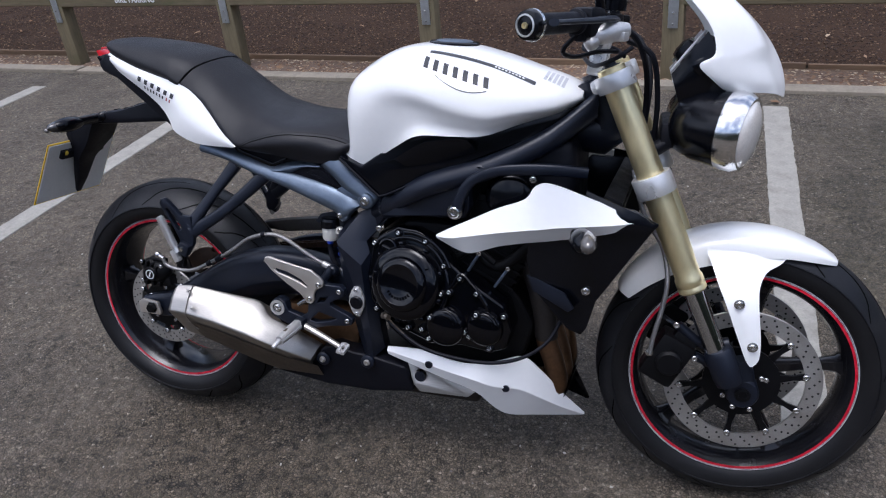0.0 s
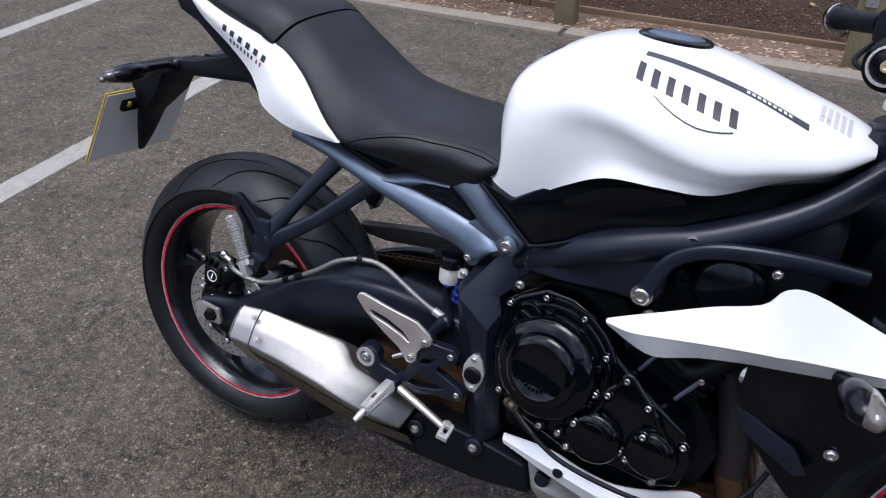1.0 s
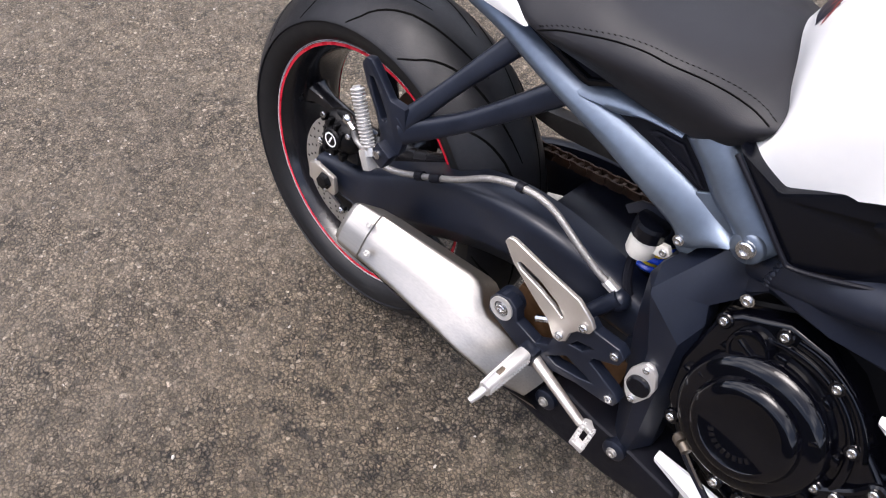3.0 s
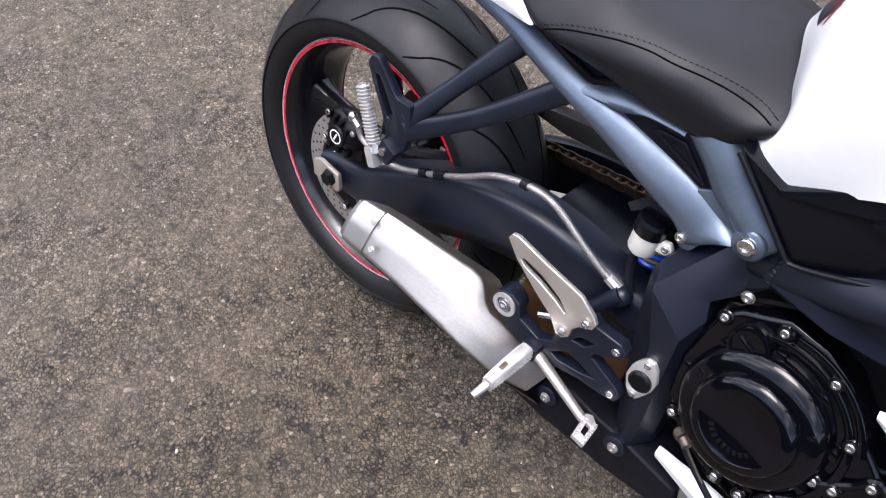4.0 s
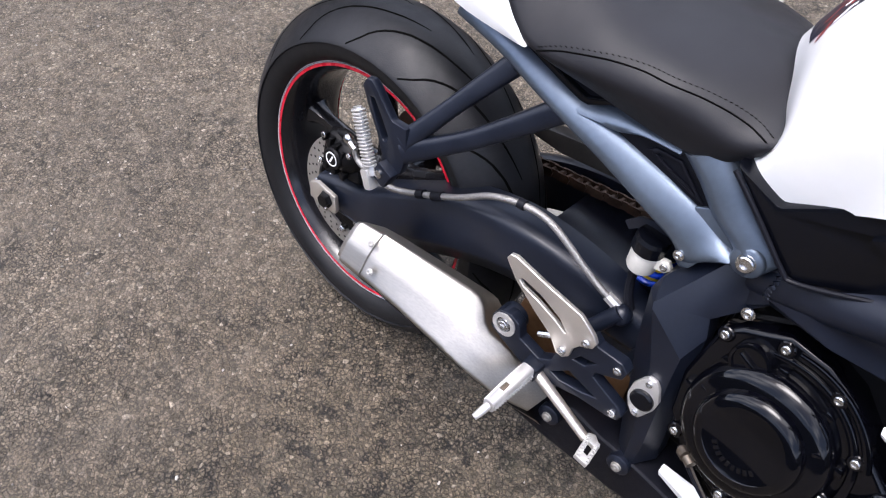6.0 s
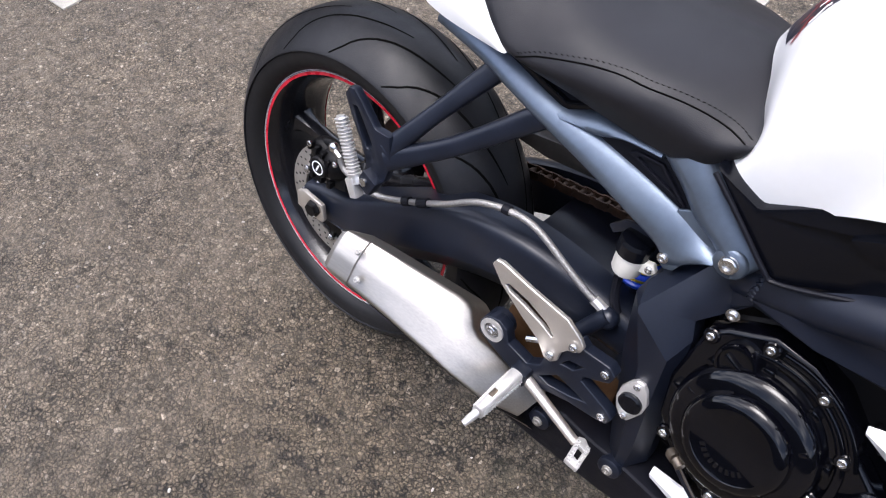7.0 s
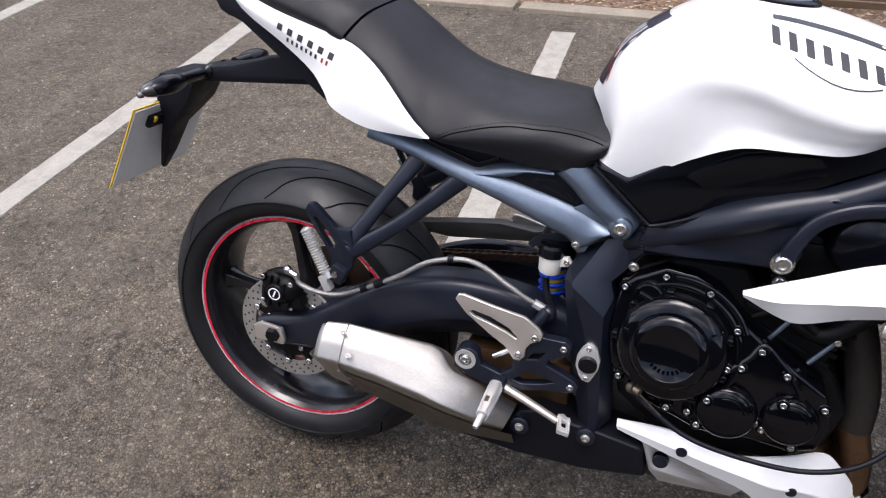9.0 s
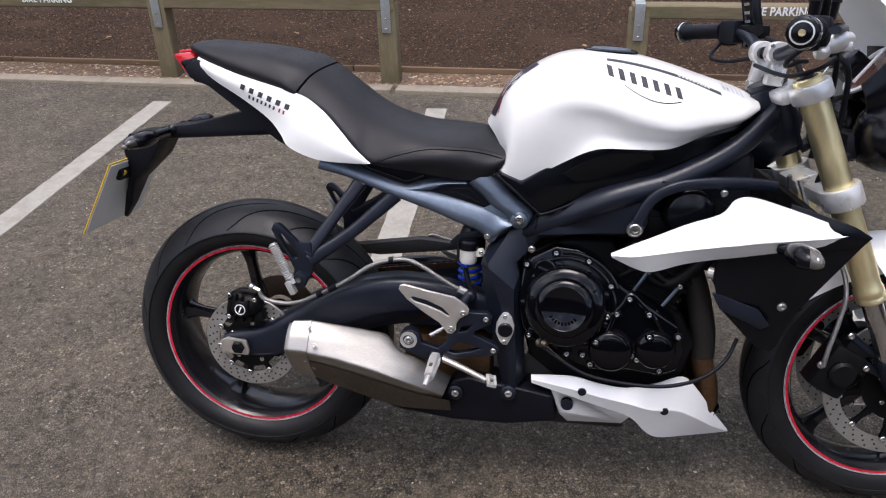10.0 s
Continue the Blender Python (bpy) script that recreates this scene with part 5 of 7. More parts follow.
# rider's footrest hanger
for s in (1, -1):
    plate_out = [(0.366, 0.356), (0.364, 0.378), (0.374, 0.394), (0.392, 0.399), (0.407, 0.391), (0.414, 0.370), (0.448, 0.360), (0.466, 0.374), (0.470, 0.405), (0.482, 0.420), (0.505, 0.456), (0.516, 0.447), (0.552, 0.447), (0.562, 0.438), (0.559, 0.423), (0.541, 0.413), (0.526, 0.405), (0.525, 0.396), (0.570, 0.377), (0.580, 0.368), (0.576, 0.355), (0.562, 0.351), (0.520, 0.346), (0.462, 0.329), (0.440, 0.326), (0.412, 0.336), (0.388, 0.346)]
    web = [slab(plate_out, -0.175 * s, -0.157 * s, 0.005, holes=([(0.470, 0.354), (0.494, 0.378), (0.540, 0.366), (0.520, 0.358), (0.486, 0.350)], [(0.492, 0.400), (0.500, 0.414), (0.522, 0.420), (0.510, 0.404)]), segments=3),
           lathe([(0.0, 0.0), (0.021, 0.0), (0.021, 0.022), (0.018, 0.026), (0.0, 0.026)], (0.386, -0.148 * s, 0.376), (0, -s, 0), 22),
           block((0.448, -0.182 * s, 0.346), (0.026, 0.024, 0.024), None, 0.005)]
    hang = part("footrest_hanger", join(*web), SATIN, bike, "satin black cast footrest hanger")
    p0, p1 = Vector((0.447, -0.192 * s, 0.347)), Vector((0.4455, -0.272 * s, 0.343))
    part("rider_peg", join(tube([p0, p0.lerp(p1, 0.5), p1], [0.0125, 0.0120, 0.0098], 16, 3, 0.85, side=(1, 0, 0), sq=0.6), tube([p1, p1 + Vector((-0.002, -0.012 * s, -0.004)), p1 + Vector((-0.004, -0.022 * s, -0.008))], [0.0060, 0.0056, 0.0045], 12, 3)), ALLOY, hang, "alloy rider footrest with a feeler tip")
    # no recess is cut: a dark block is painted as its shade
    part("peg_slot", block(p0.lerp(p1, 0.52) + Vector((-0.001, 0, 0.0107)), (0.007, 0.030, 0.002), None, 0.0008), BROWNSTEEL, hang, "dark block for the shaded slot in the footrest")
    studs = []
    for i in range(15):
        m, r = p0.lerp(p1, 0.05 + 0.90 * i / 14), 0.0118 - 0.0022 * (i / 14) ** 2
        for a in (-112, -84, -56, -30, 30, 56, 84, 112):
            u = Vector((math.sin(radians(a)) * 0.95, 0, math.cos(radians(a))))
            studs.append(lathe([(0.0023, -0.0006), (0.0009, 0.0015), (0.0, 0.0016)], m + u * r, u, 5))
    part("peg_studs", join(*studs), ALLOY, hang, "rows of pointed studs")["kind"] = "stuff"
    part("heel_guard", slab([(0.367, 0.494), (0.371, 0.503), (0.380, 0.505), (0.429, 0.493), (0.484, 0.482), (0.508, 0.465), (0.515, 0.455), (0.512, 0.444), (0.496, 0.435), (0.489, 0.424), (0.488, 0.408), (0.480, 0.399), (0.470, 0.400), (0.454, 0.422), (0.424, 0.442), (0.386, 0.471)], lambda x, z: (-0.183 - 0.03 * (0.44 - x)) * s, lambda x, z: (-0.176 - 0.03 * (0.44 - x)) * s, 0.0024, holes=([(0.392, 0.475), (0.397, 0.479), (0.427, 0.472), (0.459, 0.457), (0.474, 0.442), (0.472, 0.439), (0.455, 0.449), (0.427, 0.460), (0.400, 0.468)],), segments=3), HEEL, hang, "satin metal heel guard with a slot")
    if s > 0:
        for x, z in ((0.503, 0.449), (0.478, 0.412)):
            screw(hang, x, -0.1825, z, 0.0068)
        for x, z in ((0.550, 0.434), (0.567, 0.364)):
            screw(hang, x, -0.1748, z, 0.0068)
        part("mount_ring", lathe([(0.012, 0.0), (0.0185, 0.0), (0.0185, 0.004), (0.012, 0.004)], (0.386, -0.1738, 0.376), (0, -1, 0), 22, closed=True), ALLOY, hang, "bright ring round the mounting bolt")
        screw(hang, 0.386, -0.1745, 0.376, 0.0088, mesh=FLANGE)
    part("foot_pedal", tube([(0.452, -0.180 * s, 0.343), (0.50, -0.184 * s, 0.325), (0.553, -0.186 * s, 0.301)], [0.0072, 0.0066, 0.0060], 12, 4, 1.2), HEEL, hang, "bright forged foot pedal")
    pad_at = Matrix.Translation((0.567, -0.203 * s, 0.309)) @ Matrix.Rotation(radians(8 * s), 4, "Z") @ Matrix.Rotation(radians(8), 4, "Y")
    ring_o, ring_i = [(-0.011, -0.022), (0.009, -0.025), (0.011, 0.012), (-0.002, 0.024), (-0.011, 0.020)], [(-0.004, -0.010), (0.003, -0.012), (0.004, 0.006), (-0.004, 0.008)]
    flat_pad = slab([(x, y * s) for x, y in ring_o], 0.0, 0.008, 0.0015, holes=([(x, y * s) for x, y in ring_i],))
    bmesh.ops.transform(flat_pad, matrix=pad_at @ Matrix.Rotation(radians(-90), 4, "X") @ Matrix.Translation((0, -0.004, 0)), verts=flat_pad.verts)
    part("pedal_pad", flat_pad, ALLOY, hang, "alloy pedal tip with an open middle")
    dots = []
    for i in range(7):
        for x in (-0.0085, -0.0055, 0.0058, 0.0082):
            at = pad_at @ Vector((x, (-0.020 + 0.0056 * i) * s, 0.004))
            dots.append(lathe([(0.0020, -0.0006), (0.0008, 0.0022), (0.0, 0.0023)], at, (0, 0, 1), 5))
    part("pad_studs", join(*dots), ALLOY, hang, "rows of pointed studs")["kind"] = "stuff"
part("master_cylinder", join(tube([(0.468, -0.150, 0.40), (0.510, -0.125, 0.47)], 0.011, 12, 2), ball((0.51, -0.12, 0.462), (0.03, 0.03, 0.03))), SATIN, bike, "black rear master cylinder")
part("brake_rod", tube([(0.43, -0.155, 0.38), (0.462, -0.152, 0.40)], 0.005, 8, 2), BRIGHT, bike)
part("swingarm_bracket", box(0.36, 0.56, -0.105, -0.02, 0.24, 0.36, 0.02), HEADER, bike, "rust-brown linkage behind the footrest")

# ---- engine ----
case = slab([(0.622, 0.560), (0.618, 0.420), (0.640, 0.330), (0.720, 0.265), (0.90, 0.262), (0.965, 0.310), (0.985, 0.380), (0.955, 0.440), (0.915, 0.480), (0.86, 0.500), (0.80, 0.600), (0.70, 0.600)], -0.112, 0.112, 0.012, segments=3)
ax_u, ax_v = Vector((0.42, 0, 0.907)), Vector((0.907, 0, -0.42))
ctr = Vector((0.885, 0, 0.525))


def tilted(a0, a1, b0, b1, w, bev=0.008):
    return slab([tuple((ctr + ax_u * a + ax_v * b)[k] for k in (0, 2)) for a, b in ((a0, b0), (a1, b0), (a1, b1), (a0, b1))], -w, w, bev)


engine = part("engine", case, CAST, bike, "black engine block", sharp=32)
part("cylinder_block", tilted(-0.10, 0.06, -0.075, 0.07, 0.115), CAST, engine)
part("cylinder_head", tilted(0.062, 0.13, -0.08, 0.085, 0.125), CAST, engine)
part("cam_cover", tilted(0.132, 0.20, -0.07, 0.075, 0.118, 0.02), CAST, engine)
fins = []
for k in range(6):
    fins.append(tilted(-0.06 + 0.02 * k, -0.052 + 0.02 * k, -0.08, 0.075, 0.119, 0.002))
for rib in fins:
    part("cylinder_rib", rib, CAST, engine)


def flank_y(x, z):
    """One sloping, capped plane for the engine's right covers, shaped to fit the camera's view."""
    return max(-0.180, -0.181 - 0.104 * x + 0.1985 * z)


FACING = Vector((-0.104, -1, 0.1985)).normalized()
SLOPE = Vector((0, -1, 0)).rotation_difference(FACING).to_matrix().to_4x4()


def on_flank(x, z, lift=0.0):
    return Vector((x, flank_y(x, z), z)) + FACING * lift


def around(centre, r, angle, lift=0.0):
    """A point on a ring about a centre in the covers' plane."""
    return Vector(centre) + SLOPE @ Vector((r * math.cos(radians(angle)), 0, r * math.sin(radians(angle)))) + FACING * lift


cover = [(0.622, 0.547), (0.640, 0.564), (0.685, 0.589), (0.730, 0.587), (0.767, 0.571), (0.810, 0.528), (0.846, 0.502), (0.886, 0.478), (0.935, 0.447), (0.951, 0.393), (0.940, 0.350), (0.906, 0.337), (0.844, 0.345), (0.772, 0.340), (0.718, 0.359), (0.660, 0.379), (0.623, 0.420), (0.612, 0.475)]
part("side_cover", slab(cover, flank_y, -0.108, 0.006, segments=3), GLOSS, engine, "gloss black engine side cover")
CLUTCH = on_flank(0.711, 0.470)
part("clutch_cover", lathe([(0.0850, -0.006), (0.0845, 0.006), (0.0830, 0.012), (0.0800, 0.0170), (0.0760, 0.0205), (0.0705, 0.0228), (0.0640, 0.0240), (0.0612, 0.0246), (0.0600, 0.0270), (0.0585, 0.0305), (0.0555, 0.0340), (0.0510, 0.0362), (0.0450, 0.0372), (0.0435, 0.0362), (0.0, 0.0366)], CLUTCH, FACING, 72), GLOSS, engine, "round gloss black clutch cover", sharp=40)
for r0, a0, a1 in ((0.098, 112, -50), (0.110, 96, 20)):
    part("cover_rim", tube([around(CLUTCH, r0, a) for a in range(a0, a1, -9)], 0.0050, 10, 3, 0.7), GLOSS, engine, "raised rim of the cover")
for a in (35, 165):
    part("cover_arrow", block(around(CLUTCH, 0.070, a, 0.0225), (0.009, 0.003, 0.005), SLOPE @ rot(-a, "Y"), 0.001), GLOSS, engine)
for a in range(20, 360, 40):
    part("cover_lug", block(around(CLUTCH, 0.0865, a, 0.003), (0.010, 0.012, 0.012), SLOPE @ rot(-a, "Y"), 0.003), GLOSS, engine)
part("cover_ridge", tube([on_flank(x, z) for x, z in ((0.787, 0.445), (0.803, 0.460), (0.824, 0.483), (0.838, 0.505), (0.861, 0.488), (0.885, 0.465), (0.903, 0.432), (0.906, 0.397))], 0.005, 8, 4, 0.8), GLOSS, engine)
for k in range(9):
    part("cover_mark", block(around(CLUTCH, 0.030, 215 + 13 * k, 0.0370), (0.0040, 0.0010, 0.0065), SLOPE @ rot(-(215 + 13 * k) + 90, "Y"), 0), GLOSS, engine, "raised plain mark")
part("oil_filler", join(lathe([(0.024, -0.004), (0.024, 0.010), (0.0225, 0.013), (0.0195, 0.0135), (0.0190, 0.010), (0.0, 0.010)], on_flank(0.667, 0.540), FACING, 28), block(on_flank(0.667, 0.540, 0.011), (0.030, 0.008, 0.007), SLOPE @ rot(20, "Y"), 0.002)), GLOSS, engine, "black oil filler cap")
sticker = part("sticker", block(on_flank(0.648, 0.506, 0.0004), (0.014, 0.0010, 0.024), SLOPE @ rot(18, "Y"), 0), GALV, engine, "pale blue-grey sticker")
for k in range(3):
    part("sticker_bar", block(on_flank(0.648, 0.498 + 0.008 * k, 0.0009), (0.011, 0.0006, 0.0035), SLOPE @ rot(18, "Y"), 0), DECAL if k == 1 else PLATEBACK, sticker, "plain sticker bar")
for x, z, r, h in ((0.806, 0.386, 0.044, 0.014), (0.894, 0.394, 0.040, 0.014)):
    mid = on_flank(x, z)
    part("round_cover", lathe([(r * 1.03, -0.004), (r * 1.02, 0.002), (r * 0.995, 0.005), (r * 0.95, h * 0.58), (r * 0.86, h * 0.85), (r * 0.68, h), (r * 0.35, h + 0.0025), (0.0, h + 0.003)], mid, (-0.04, -1, 0.06), 40), GLOSS, engine, "round gloss black engine cover", sharp=50)
    for k in range(3):
        part("cover_rib", tube([around(mid, r * 0.62 + 0.006 * k, a, h + 0.0035 - 0.0012 * k) for a in (20, 50, 80, 110)], 0.0012, 6, 4), GLOSS, engine)
for x, z in ((0.687, 0.575), (0.753, 0.564), (0.629, 0.547), (0.799, 0.518), (0.837, 0.496), (0.876, 0.469), (0.814, 0.464), (0.795, 0.457), (0.776, 0.405), (0.751, 0.372), (0.880, 0.424), (0.906, 0.348), (0.768, 0.352), (0.719, 0.372), (0.849, 0.378), (0.860, 0.369), (0.640, 0.403), (0.936, 0.425)):
    lift = 0.011 if (x, z) in ((0.776, 0.405), (0.880, 0.424)) else 0.0
    part("screw_boss", lathe([(0.0095, -0.006), (0.0095, 0.002), (0.008, 0.0035), (0.0, 0.0035)], on_flank(x, z, lift), FACING, 14), GLOSS, engine)
    screw(engine, *on_flank(x, z, lift + 0.0035), 0.0058, turn=SLOPE)
for k, (x, z) in enumerate(((0.842, 0.595), (0.905, 0.577), (0.94, 0.60), (0.985, 0.590))):
    screw(engine, x, -0.135 - 0.01 * (k > 1), z, 0.0085, mesh=FLANGE)
part("gearbox_sender", join(tube([(0.660, -0.178, 0.392), (0.668, -0.185, 0.395)], 0.0085, 10, 1), tube([(0.668, -0.185, 0.395), (0.677, -0.191, 0.394)], 0.0068, 10, 1)), BROWNSTEEL, engine, "small dull brassy sensor")
part("drain_hose", tube([(0.655, -0.178, 0.395), (0.70, -0.190, 0.366), (0.76, -0.200, 0.337), (0.84, -0.205, 0.326), (0.92, -0.208, 0.329), (0.985, -0.203, 0.350), (1.030, -0.185, 0.383), (1.052, -0.165, 0.424)], 0.0040, 10, 5), PLASTIC, bike, "thin black hose along the engine")
part("sensor_lead", tube([(0.672, -0.188, 0.394), (0.695, -0.192, 0.376), (0.722, -0.194, 0.354)], 0.0016, 6, 3), BROWNSTEEL, bike)
coolant = [tube([(0.86, -0.12, 0.54), (0.91, -0.135, 0.52), (0.955, -0.135, 0.55), (1.0, -0.13, 0.60)], 0.012, 10, 5), tube([(0.82, -0.128, 0.53), (0.86, -0.14, 0.555), (0.905, -0.145, 0.530)], 0.007, 10, 5)]
for pipe in coolant:
    part("coolant_pipe", pipe, CAST, bike, "black pipe beside the cylinders")
for a, b in (((0.872, -0.142, 0.548), (0.846, -0.142, 0.505)), ((0.935, -0.142, 0.520), (0.905, -0.142, 0.475))):
    part("stay_rod", tube([a, b], 0.0035, 8, 1), GREY, bike, "thin metal stay")
    screw(engine, a[0], a[1] - 0.004, a[2], 0.006)
part("airbox_dome", join(lathe([(0.052, 0), (0.052, 0.02), (0.046, 0.035), (0.034, 0.042), (0.0, 0.044)], (0.935, -0.12, 0.676), (0, -1, 0.05), 28)), SMOOTH, bike, "rounded black cover behind the frame arch")
part("bar_bracket", box(0.86, 0.98, -0.13, -0.10, 0.60, 0.66, 0.008), CAST, bike)

# ---- radiator with shrouds ----
rad = part("radiator", slab([(1.055, 0.440), (1.090, 0.430), (1.165, 0.690), (1.130, 0.705)], -0.185, 0.185, 0.006), CAST, bike, "black radiator")
for fin in [*(slab([(1.088 + 0.075 * k / 22, 0.436 + 0.255 * k / 22), (1.094 + 0.075 * k / 22, 0.435 + 0.255 * k / 22), (1.094 + 0.075 * k / 22, 0.440 + 0.255 * k / 22)], -0.175, 0.175, 0) for k in range(22))]:
    part("fin", fin, CAST, rad)
for s in (1, -1):
    sh = part("radiator_shroud", slab([(0.985, 0.560), (1.003, 0.500), (1.055, 0.448), (1.075, 0.430), (1.102, 0.424), (1.112, 0.440), (1.128, 0.500), (1.225, 0.655), (1.235, 0.668), (1.19, 0.690), (1.05, 0.700), (0.99, 0.640)], lambda x, z: (-0.198 - 0.20 * max(0, x - 1.0)) * s, lambda x, z: (-0.188 - 0.19 * max(0, x - 1.0)) * s, 0.003), SMOOTH, bike, "black plastic radiator shroud")
    if s > 0:
        screw(sh, 1.108, -0.222, 0.520, 0.0075, mesh=FLANGE)
    ear_cols = [
        [(0.791, -0.187, 0.595), (0.792, -0.189, 0.592), (0.793, -0.187, 0.588)],
        [(0.830, -0.194, 0.617), (0.829, -0.209, 0.598), (0.840, -0.193, 0.569)],
        [(0.865, -0.199, 0.635), (0.868, -0.216, 0.607), (0.872, -0.196, 0.566)],
        [(0.925, -0.206, 0.666), (0.928, -0.223, 0.621), (0.925, -0.198, 0.585)],
        [(0.982, -0.211, 0.690), (0.984, -0.230, 0.633), (0.980, -0.200, 0.598)],
        [(1.003, -0.214, 0.718), (1.012, -0.233, 0.638), (1.010, -0.203, 0.604)],
        [(1.035, -0.219, 0.725), (1.050, -0.237, 0.646), (1.050, -0.209, 0.613)],
        [(1.108, -0.231, 0.706), (1.115, -0.246, 0.657), (1.116, -0.225, 0.632)],
        [(1.168, -0.243, 0.688), (1.166, -0.252, 0.666), (1.160, -0.240, 0.648)],
        [(1.198, -0.247, 0.677), (1.198, -0.249, 0.672), (1.194, -0.246, 0.666)]]
    ear_cols = [[Vector(a), Vector(b).lerp(Vector(a), 0.12), Vector(b), Vector(b).lerp(Vector(c), 0.12), Vector(c)] for a, b, c in ear_cols]
    part("shroud_panel", shell([[(x, y * s, z) for x, y, z in c] for c in ear_cols], 0.005, 4, 4), WHITE, sh, "sharp white side panel", sharp=30)
    part("shroud_tip", shell([[(1.10, -0.215 * s, 0.716), (1.10, -0.218 * s, 0.700), (1.10, -0.212 * s, 0.628)], [(1.169, -0.242 * s, 0.697), (1.167, -0.248 * s, 0.672), (1.160, -0.238 * s, 0.640)], [(1.205, -0.248 * s, 0.685), (1.203, -0.250 * s, 0.666), (1.197, -0.245 * s, 0.648)], [(1.226, -0.252 * s, 0.672), (1.226, -0.253 * s, 0.666), (1.222, -0.251 * s, 0.658)]], 0.006, 3, 3), SMOOTH, sh, "black pointed end of the panel")
    ind = part("front_indicator", join(tube([(1.085, -0.235 * s, 0.638), (1.105, -0.262 * s, 0.640)], 0.010, 10, 2), ball((1.106, -0.285 * s, 0.641), (0.046, 0.080, 0.042), rot(12 * s, "Z"))), SMOOTH, bike, "small black front indicator")
    part("indicator_lens", ball((1.116, -0.293 * s, 0.642), (0.036, 0.082, 0.038), rot(12 * s, "Z")), CLEAR, ind, "clear indicator lens")
    part("air_fin", slab([(0.986, 0.530), (1.004, 0.528), (1.068, 0.511), (1.088, 0.484), (1.076, 0.473), (1.002, 0.499)], lambda x, z: (-0.196 - 0.35 * max(0, x - 0.985)) * s, lambda x, z: (-0.190 - 0.34 * max(0, x - 0.985)) * s, 0.002), SATIN, bike, "dark blue-black air deflector")
    part("radiator_clamp", tube([(0.985, -0.150 * s, 0.555), (1.02, -0.165 * s, 0.553)], 0.012, 10, 1), ALLOY, bike)

# ---- belly pan ----
pan = [
    [(0.648, -0.138, 0.295), (0.648, -0.142, 0.286), (0.650, -0.140, 0.277)],
    [(0.734, -0.145, 0.302), (0.736, -0.157, 0.278), (0.742, -0.150, 0.255)],
    [(0.790, -0.148, 0.291), (0.790, -0.160, 0.267), (0.792, -0.148, 0.239)],
    [(0.850, -0.148, 0.285), (0.855, -0.160, 0.255), (0.862, -0.142, 0.214)],
    [(0.912, -0.142, 0.299), (0.905, -0.152, 0.240), (0.900, -0.118, 0.168)],
    [(0.965, -0.130, 0.312), (0.960, -0.138, 0.235), (0.932, -0.106, 0.149)],
    [(1.002, -0.110, 0.275), (1.010, -0.112, 0.205), (0.992, -0.083, 0.145)],
    [(1.050, -0.075, 0.204), (1.050, -0.076, 0.170), (1.044, -0.060, 0.141)],
    [(1.094, -0.040, 0.143), (1.094, -0.041, 0.140), (1.087, -0.041, 0.138)]]
pan = [[Vector(a), Vector(b).lerp(Vector(a), 0.15), Vector(b), Vector(b).lerp(Vector(c), 0.15), Vector(c)] for a, b, c in pan]
for s in (1, -1):
    # the far side is black throughout, to suit the camera's view of its inside
    bp = part("belly_pan", shell([[(x, y * s, z) for x, y, z in c] for c in pan], 0.004, 4, 4), WHITE if s > 0 else SMOOTH, bike, "white belly pan side" if s > 0 else "far side of the belly pan, black throughout as only its inside shows", sharp=30)
    if s > 0:
        for x, y, z in ((0.757, -0.1585, 0.275), (0.932, -0.1435, 0.236)):
            part("pan_fixing", lathe([(0.0, 0.0), (0.0095, 0.0), (0.0085, 0.003), (0.0, 0.0035)], (x, y, z), (0, -1, -0.1), 14), SATIN, bp, "dark round fixing")
part("belly_scoop", shell([[(0.985, y, 0.150 + 0.0 * y), (1.03, y, 0.165), (1.06, y, 0.22)] for y in (-0.075, -0.03, 0.03, 0.075)], 0.004, 3, 3, (0, 0, -1)), SMOOTH, bike, "black inner scoop")


